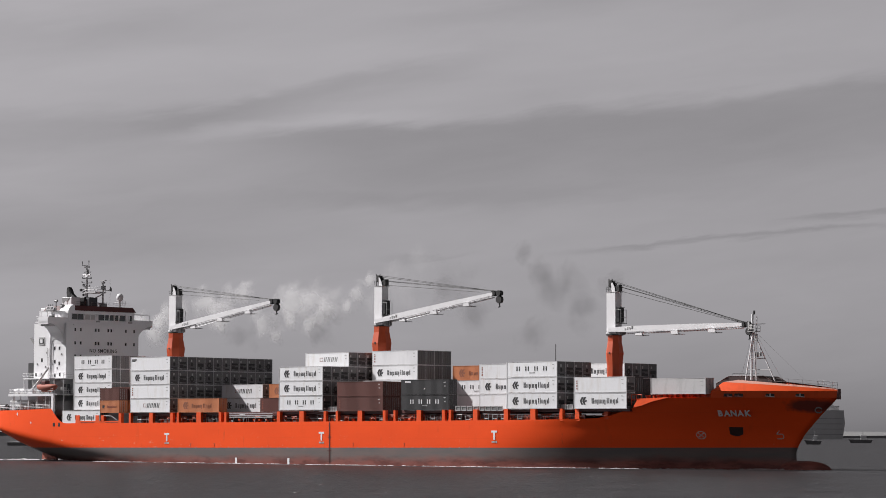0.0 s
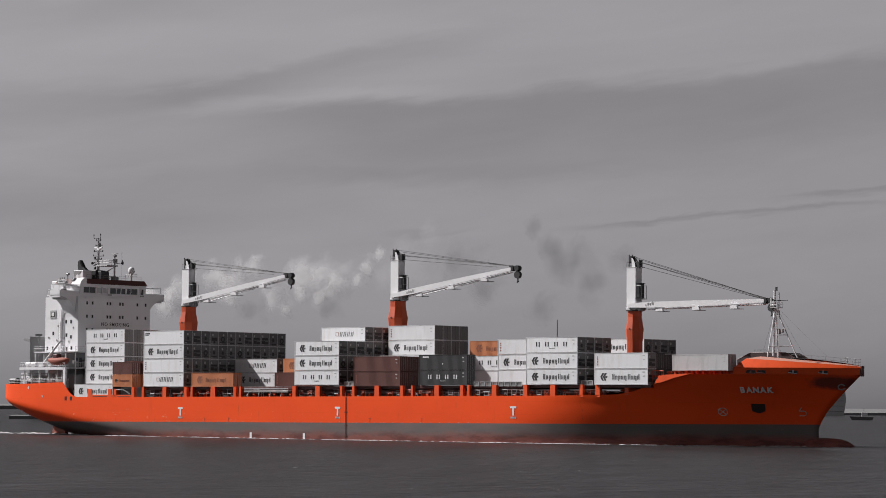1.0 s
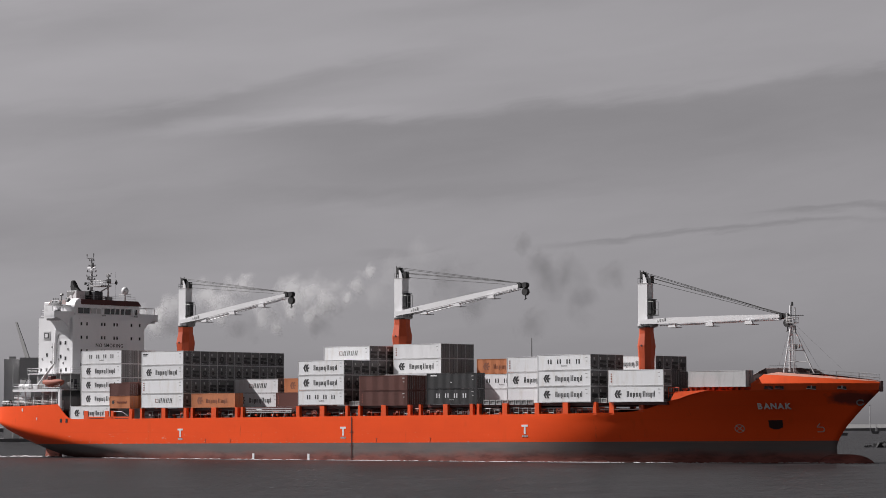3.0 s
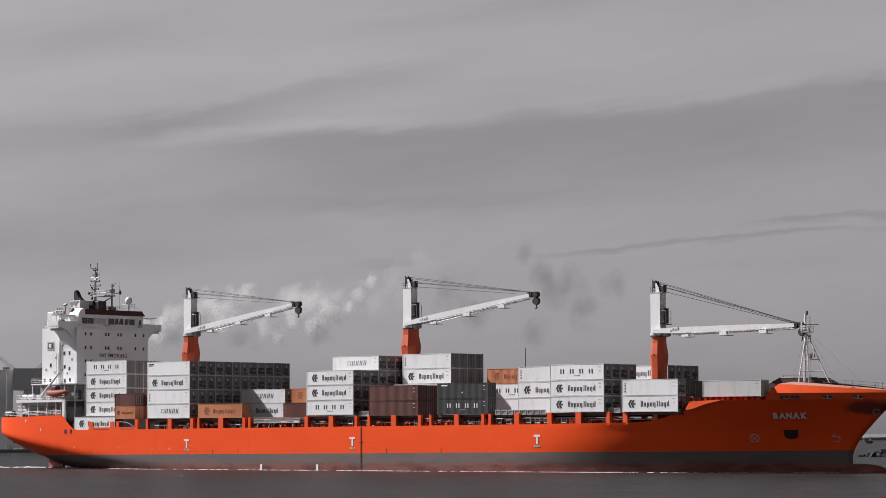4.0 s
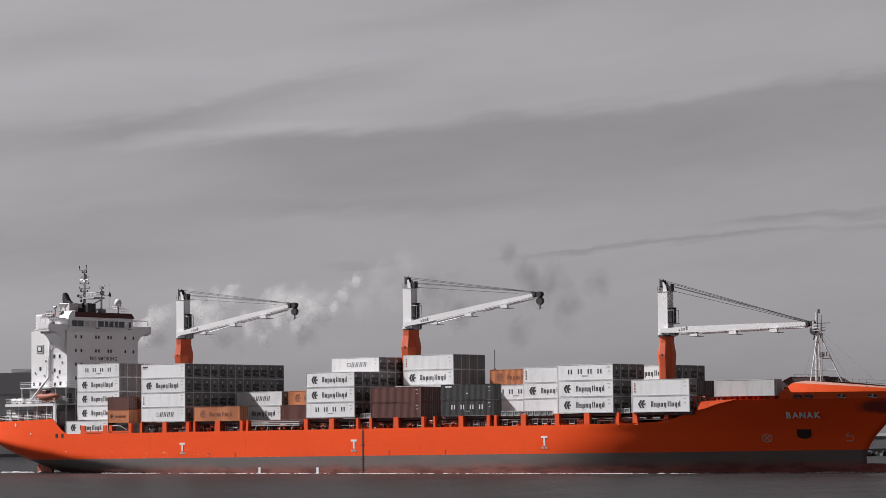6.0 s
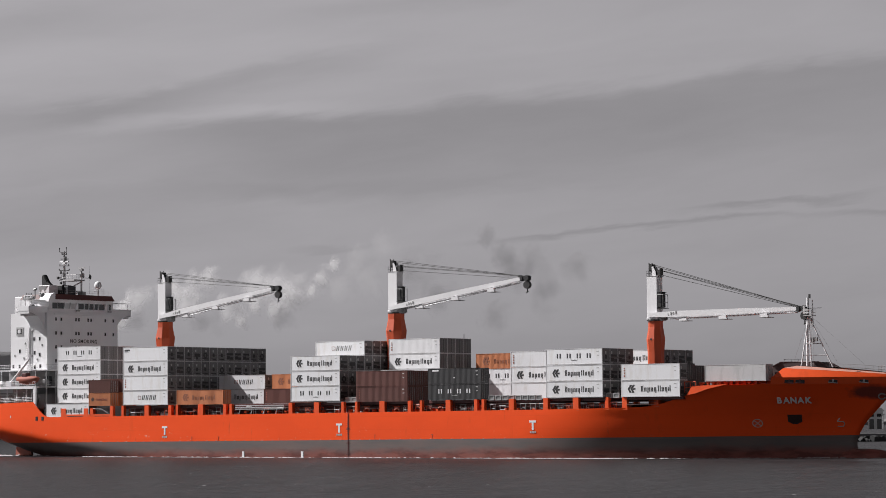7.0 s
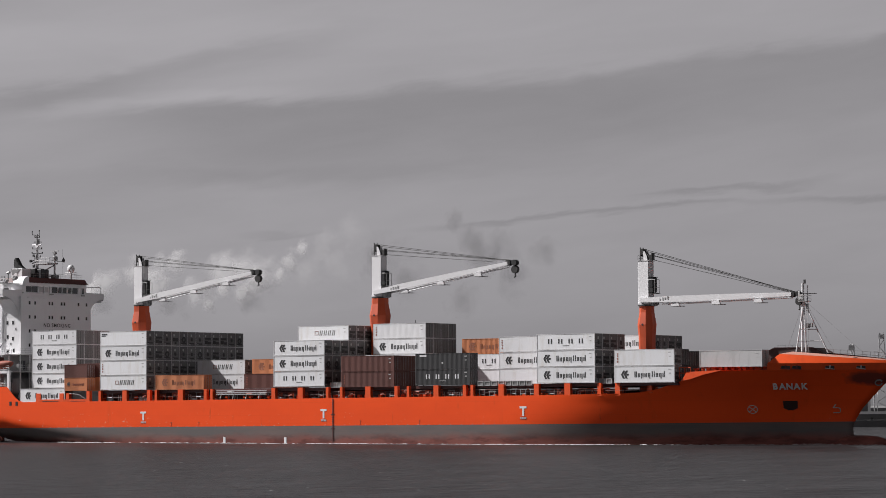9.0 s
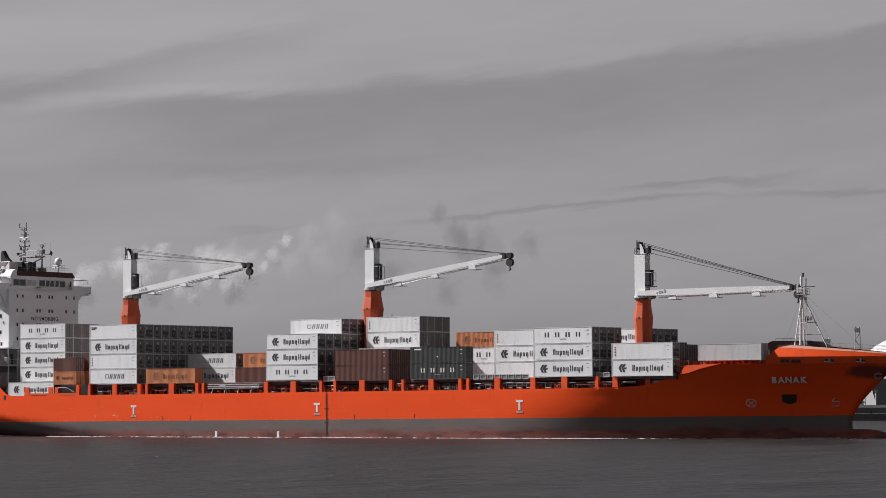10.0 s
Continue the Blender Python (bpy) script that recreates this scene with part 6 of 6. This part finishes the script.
build_lattice_mast(28.32, 1000, 28.5, -0.4, 2.2, "tall grey lattice mast on the far quay")
build_lattice_mast(28.75, 960, 24.0, -3.0, 1.3, "leaning grey crane mast on the far quay")


def build_shed(bearing, d, w, h, depth, mat, label, doors=3):
    c = thing("shed", label, "building", "quay sheds")
    part("wall", boxes((-w / 2, w / 2, 0, depth, 0, h)), M[mat], c)
    bm = bmesh.new()
    prism(bm, [(-w / 2 - 0.4, h), (w / 2 + 0.4, h), (w / 2 - 0.5, h + 1.0), (-w / 2 + 0.5, h + 1.0)], -0.4, depth)
    part("roof", bm, M["haze_grey"], c)
    for k in range(doors):
        x = -w / 2 + w * (k + 0.5) / doors
        part("door", boxes((x - w / doors * 0.3, x + w / doors * 0.3, -0.15, 0.0, 0, h * 0.55)), M["quay"], c)
        part("window", boxes((x - w / doors * 0.3, x + w / doors * 0.3, -0.12, 0.0, h * 0.68, h * 0.85)), M["glass"], c)
    c.matrix_basis = facing(bearing, d, 3.2)


build_shed(28.85, 930, 9.0, 9.5, 12, "haze_pale", "pale grey block building on the quay", 2)
build_shed(29.45, 960, 5.0, 6.0, 10, "far_white", "small white quay building", 2)
build_shed(27.2, 940, 10.0, 6.5, 12, "haze_grey", "low grey flat-roofed quay building", 3)


def build_lamp_post(bearing, d, h):
    c = thing("lamp_post", "slim pale lamp post on the quay", "lamp post", "quay lamp posts")
    part("pole", bars(((0, 0, 0), (0, 0, h), 0.16)), M["far_white"], c)
    part("lamp_head", boxes((-0.6, 0.6, -0.2, 0.2, h - 0.1, h + 0.15)), M["far_white"], c)
    c.matrix_basis = facing(bearing, d, 3.0)


for b, h in ((29.05, 9.0), (29.3, 5.0), (28.5, 7.5), (29.75, 6.0), (28.0, 6.0), (27.1, 9.0)):
    build_lamp_post(b, 905, h)


build_lamp_post(30.9, 1500, 13.5)


def build_moored_ship(bearing, d, length, h, label, mat="haze_grey"):
    c = thing("moored_ship", label, "ship", "moored ships")
    bm = bmesh.new()
    prism(bm, [(-length / 2, h), (length / 2, h), (length / 2 - 1, 0), (-length / 2 + 3.5, 0)], -4, 4)
    part("hull", bm, M[mat], c)
    part("deckhouse", boxes((length * 0.05, length * 0.35, -3, 3, h, h + 5)), M["far_white"], c)
    part("bow_rail", bars(((-length / 2, -3.9, h + 1), (0, -3.9, h + 1), 0.12)), M["far_white"], c)
    c.matrix_basis = facing(bearing, d)


build_moored_ship(27.45, 930, 22, 13.0, "dark moored vessel with white upperworks at the quay", "quay")


def build_far_carrier():
    c = thing("car_carrier", "big grey slab-sided ship far down the estuary", "ship")
    bm = bmesh.new()
    prism(bm, [(-26, 20), (-15, 25.5), (26, 25.5), (27, 14), (25, 0), (-25, 0)], -14, 14)
    part("hull", bm, M["carrier"], c)
    part("bridge", boxes((8, 22, -10, 10, 25.5, 29.5)), M["carrier"], c)
    part("funnel", boxes((12, 17, -4, 4, 29.5, 35)), M["carrier"], c)
    for k in range(4):
        part("plating_line", boxes((-24, 25, -14.15, -14, 4 + k * 4.6, 4.4 + k * 4.6)), M["haze_land"], c)
    c.matrix_basis = facing(32.46, 2600)


build_far_carrier()


def build_workboat(bearing, d, length, label, moving=0.0):
    c = thing("workboat", label, "boat", "far workboats")
    bm = bmesh.new()
    prism(bm, [(-length / 2, 2.2), (length / 2, 1.7), (length / 2 - 1, -0.3), (-length / 2 + 1.5, -0.3)], -2.4, 2.4)
    part("hull", bm, M["quay"], c)
    part("wheelhouse", boxes((length * 0.0, length * 0.25, -1.5, 1.5, 1.8, 4.6)), M["far_white"], c, bevel=0.1)
    part("mast", bars(((length * 0.1, 0, 4.6), (length * 0.1, 0, 7.2), 0.12)), M["quay"], c)
    c.matrix_basis = facing(bearing, d)


build_workboat(32.49, 1500, 9, "small dark workboat with a white wheelhouse, far off")
build_workboat(31.56, 1700, 14, "low dark barge with a white wheelhouse, far off")
build_workboat(30.8, 2000, 6, "low dark workboat on the far shore")


def build_far_mast():
    c = thing("radio_mast", "thin dark mast on the far shore", "mast")
    bm = bmesh.new()
    frustum(bm, [(0, 0, 0, 1.3), (0, 0, 74, 1.1), (0, 0, 75, 0.55), (0, 0, 94, 0.4)], 8)
    part("pole", bm, M["haze_land"], c)
    part("gallery", boxes((-1.6, 1.6, -1.6, 1.6, 73.4, 74.0)), M["haze_land"], c)
    c.matrix_basis = facing(37.58, 2960, 2.0)


build_far_mast()


def build_terminal():
    """The grey harbour building behind the stern: a pale lower block under a wider dark one."""
    c = thing("terminal_building", "grey block harbour building, dark overhanging upper half", "building")
    part("lower_block", boxes((-6.0, 40, 2, 30, 0, 26.5)), M["haze_pale"], c)
    part("upper_block", boxes((-10.5, 42, 0, 32, 26.0, 34.8)), M["terminal"], c, "dark grey upper block")
    part("roof_plant", boxes((1.5, 42, 6, 30, 34.8, 36.6)), M["terminal"], c)
    part("side_shed", boxes((-17, -10.6, 4, 20, 0, 34.2)), M["haze_pale"], c)
    part("quay_base", boxes((-25, 60, -6, 60, -0.5, 1.4)), M["haze_land"], c)
    c.matrix_basis = facing(47.24, 1200)
    d = thing("light_column", "slim grey column with a cross arm, on the far shore", "lamp post")
    part("pole", bars(((0, 0, 0), (0, 0, 35), 0.12)), M["haze_grey"], d)
    part("cross_arm", boxes((-1.6, 1.2, -0.3, 0.3, 34.3, 35.2)), M["haze_pale"], d)
    d.matrix_basis = facing(47.87, 1200)


build_terminal()

TURBINE = {}


def build_turbine():
    c = thing("wind_turbine", "pale grey three-bladed wind turbine behind the harbour building", "wind turbine")
    bm = bmesh.new()
    frustum(bm, [(0, 0, 0, 2.2), (0, 0, 38.0, 1.3)], 14)
    part("tower", bm, M["blade"], c, smooth=True)
    part("nacelle", boxes((-1.6, 1.6, -1.0, 5.5, 37.4, 40.6)), M["blade"], c, bevel=0.3)
    rotor = new("rotor")
    rotor.parent = c
    bm = bmesh.new()
    frustum(bm, [(0, 0, -1.4, 1.3), (0, 0, 1.0, 1.5), (0, 0, 1.8, 0.5)], 12)
    bmesh.ops.rotate(bm, verts=bm.verts[:], cent=(0, 0, 0), matrix=Matrix.Rotation(radians(90), 3, "X"))
    part("hub", bm, M["blade"], rotor)
    for k in range(3):
        bm = bmesh.new()
        prism(bm, [(-0.9, 1.0), (0.9, 1.0), (2.9, 6.0), (2.5, 15.0), (1.1, 31.0), (0.2, 32.0), (-0.5, 31.5), (-0.9, 6.0)], -0.25, 0.25)
        b = part("blade", bm, M["blade"], rotor, bevel=0.08)
        b.matrix_basis = Matrix.Rotation(radians(120 * k), 4, "Y")
    c.matrix_basis = facing(47.48, 1700) @ pose(0, 0, 0, 0, 0, -53)
    TURBINE["rotor"] = rotor


build_turbine()


# ---------------------------------------------------------------- steam
def steam_material(name, base, dense, rough_scale):
    """Thin drifting vapour: opacity falls off across the puff and breaks up with noise."""
    m = bpy.data.materials.new(name)
    m.use_nodes = True
    t = m.node_tree
    t.nodes.remove(t.nodes["Principled BSDF"])
    out = t.nodes["Material Output"]
    lit, thru, clear = t.nodes.new("ShaderNodeBsdfDiffuse"), t.nodes.new("ShaderNodeBsdfTranslucent"), t.nodes.new("ShaderNodeBsdfTransparent")
    lit.inputs[0].default_value = thru.inputs[0].default_value = (*base, 1)
    both, whole = t.nodes.new("ShaderNodeMixShader"), t.nodes.new("ShaderNodeMixShader")
    both.inputs[0].default_value = 0.3
    t.links.new(lit.outputs[0], both.inputs[1])
    t.links.new(thru.outputs[0], both.inputs[2])
    t.links.new(clear.outputs[0], whole.inputs[1])
    t.links.new(both.outputs[0], whole.inputs[2])
    t.links.new(whole.outputs[0], out.inputs[0])
    co = t.nodes.new("ShaderNodeTexCoord")
    info = t.nodes.new("ShaderNodeObjectInfo")
    off = t.nodes.new("ShaderNodeVectorMath")
    off.operation = "MULTIPLY_ADD"
    t.links.new(info.outputs["Random"], off.inputs[0])
    off.inputs[1].default_value = (31, 17, 43)
    n = nt(t, "ShaderNodeTexNoise", Scale=rough_scale, Detail=2.5, Roughness=0.45, Distortion=0.3)
    t.links.new(off.outputs[0], n.inputs["Vector"])
    flat = t.nodes.new("ShaderNodeVectorMath")
    flat.operation = "MULTIPLY"
    t.links.new(co.outputs["Object"], flat.inputs[0])
    flat.inputs[1].default_value = (1, 0, 1)
    t.links.new(flat.outputs[0], off.inputs[2])
    ln = t.nodes.new("ShaderNodeVectorMath")
    ln.operation = "LENGTH"
    t.links.new(flat.outputs[0], ln.inputs[0])
    s = t.nodes.new("ShaderNodeMath")          # noise minus distance
    s.operation = "MULTIPLY_ADD"
    t.links.new(ln.outputs["Value"], s.inputs[0])
    s.inputs[1].default_value = -0.86
    t.links.new(n.outputs[0], s.inputs[2])
    r = nt(t, "ShaderNodeMapRange")
    r.interpolation_type = "SMOOTHSTEP"
    r.inputs[1].default_value, r.inputs[2].default_value = -0.10, 0.48
    r.inputs[3].default_value, r.inputs[4].default_value = 0.0, dense
    t.links.new(s.outputs[0], r.inputs[0])
    t.links.new(r.outputs[0], whole.inputs[0])
    return m


M["steam"] = steam_material("white_steam", (0.70, 0.695, 0.70), 0.46, 1.8)
M["thin_steam"] = steam_material("thin_white_steam", (0.70, 0.695, 0.70), 0.13, 1.6)
M["smoke"] = steam_material("thin_grey_smoke", (0.14, 0.139, 0.14), 0.17, 1.5)
DRIFT = []


def puff_mesh(mat):
    """Unit shell, bulging towards -y."""
    bm = bmesh.new()
    n, rings = 20, 6
    prev = None
    top = bm.verts.new((0, -1.0, 0))
    for k in range(1, rings + 1):
        r = k / rings
        ring = [bm.verts.new((r * math.cos(2 * math.pi * i / n), -math.sqrt(max(0, 1 - r * r)), r * math.sin(2 * math.pi * i / n))) for i in range(n)]
        for i in range(n):
            j = (i + 1) % n
            bm.faces.new((top, ring[i], ring[j]) if prev is None else (prev[i], ring[i], ring[j], prev[j]))
        prev = ring
    return mesh_of("steam_puff", bm, mat, smooth=True)


def build_steam():
    """Two plumes that drift as wholes: sunlit steam in many billows, and thin grey smoke beyond it."""
    rnd = random.Random(14)
    # bearing, slope of sight, half width, half height in metres, at five seconds
    bright = [(44.48, 0.0393, 8.5, 7.5), (44.18, 0.0416, 7.5, 6.4), (44.61, 0.0351, 8.1, 3.0), (43.54, 0.0446, 8.5, 6.8), (43.16, 0.0468, 9.6, 5.3), (42.86, 0.0476, 8.5, 4.7), (43.33, 0.0393, 9.6, 6.0), (42.43, 0.0378, 9.6, 6.8), (42.21, 0.0340, 7.5, 3.8), (41.95, 0.0416, 8.5, 7.5), (41.70, 0.0453, 9.6, 8.1), (41.35, 0.0468, 9.6, 8.1), (41.05, 0.0445, 8.5, 8.1), (41.61, 0.0386, 9.6, 6.4), (41.27, 0.0396, 8.5, 6.8), (40.60, 0.0500, 4.6, 5.0), (40.42, 0.0536, 3.4, 3.8), (40.83, 0.0453, 6.0, 6.0)]
    thin = [(40.15, 0.0450, 8.5, 6.0), (39.65, 0.0475, 9.0, 6.4), (39.88, 0.0543, 8.5, 6.4), (39.28, 0.0588, 11.7, 6.4), (45.9, 0.0401, 8.5, 6.4)]
    dusky = [(38.16, 0.0406, 9.6, 9.6), (38.59, 0.0512, 14.9, 7.5), (37.29, 0.0635, 4.3, 5.1), (37.04, 0.0571, 9.6, 8.5), (36.70, 0.0511, 12.8, 10.7), (36.22, 0.0540, 10.7, 9.6), (35.49, 0.0517, 8.5, 8.5), (37.04, 0.0375, 7.5, 11.7), (36.01, 0.0435, 9.6, 8.5), (42.98, 0.0345, 12.8, 3.8), (41.52, 0.0345, 9.6, 4.3), (44.35, 0.0345, 8.5, 3.0)]
    upwind = [(44.95, 0.0375, 8.0, 5.5), (45.35, 0.0365, 8.0, 5.0), (45.75, 0.0350, 7.0, 4.5)]
    steam = thing("steam_plume", "white sunlit steam drifting behind the ship", "steam")
    smoke = thing("smoke_plume", "thin grey smoke drifting behind the ship", "smoke")
    for c, bearing in ((steam, 42.5), (smoke, 37.0)):
        c.matrix_basis = facing(bearing, 1450)
        DRIFT.append((c, c.matrix_basis.copy()))
    n = 0
    for rows, mat, c, each, size in ((bright + upwind, "steam", steam, 1, 1.32), (bright[:10:3] + upwind, "steam", steam, 1, 0.95), (thin, "thin_steam", steam, 1, 1.8), (dusky, "smoke", smoke, 2, 1.3)):
        mesh = puff_mesh(M[mat])
        for b, s, w, h in rows:
            for k in range(each):
                n += 1
                d = 1420 + 1.1 * n
                r = size * (0.45 * w + 0.55 * h) * rnd.uniform(0.75, 1.2)
                a, q = rnd.uniform(0, 2 * math.pi), math.sqrt(rnd.random()) * 0.4
                ob = part("billow", mesh, None, c)
                m = facing(b - math.degrees(w * q * math.cos(a) / d), d, HEIGHT + s * d + h * q * math.sin(a))
                m = m @ Matrix.Rotation(radians(-60), 4, "Z") @ Matrix.Diagonal((r * 2.3, r * 0.6, r * 1.3, 1))
                ob.matrix_basis = c.matrix_basis.inverted() @ m


build_steam()


# ---------------------------------------------------------------- what moves
def motions():
    for ob, m in ABOARD:
        walk(ob, [(t, ship_at(t) @ m) for t in (0.0, 2.5, 5.0, 7.5, 10.0)])
    for ob, m in DRIFT:
        walk(ob, [(t, Matrix.Translation((3.1 * (t - 5), 2.6 * (t - 5), 0.5 * (t - 5))) @ m) for t in (0.0, 5.0, 10.0)])
    hub = Matrix.Translation((0, -2.4, 39.0))
    walk(TURBINE["rotor"], [(t, hub @ Matrix.Rotation(radians(-(33.0 * (t - 5) - 28)), 4, "Y")) for t in (0.0, 2.0, 4.0, 6.0, 8.0, 10.0)])


motions()
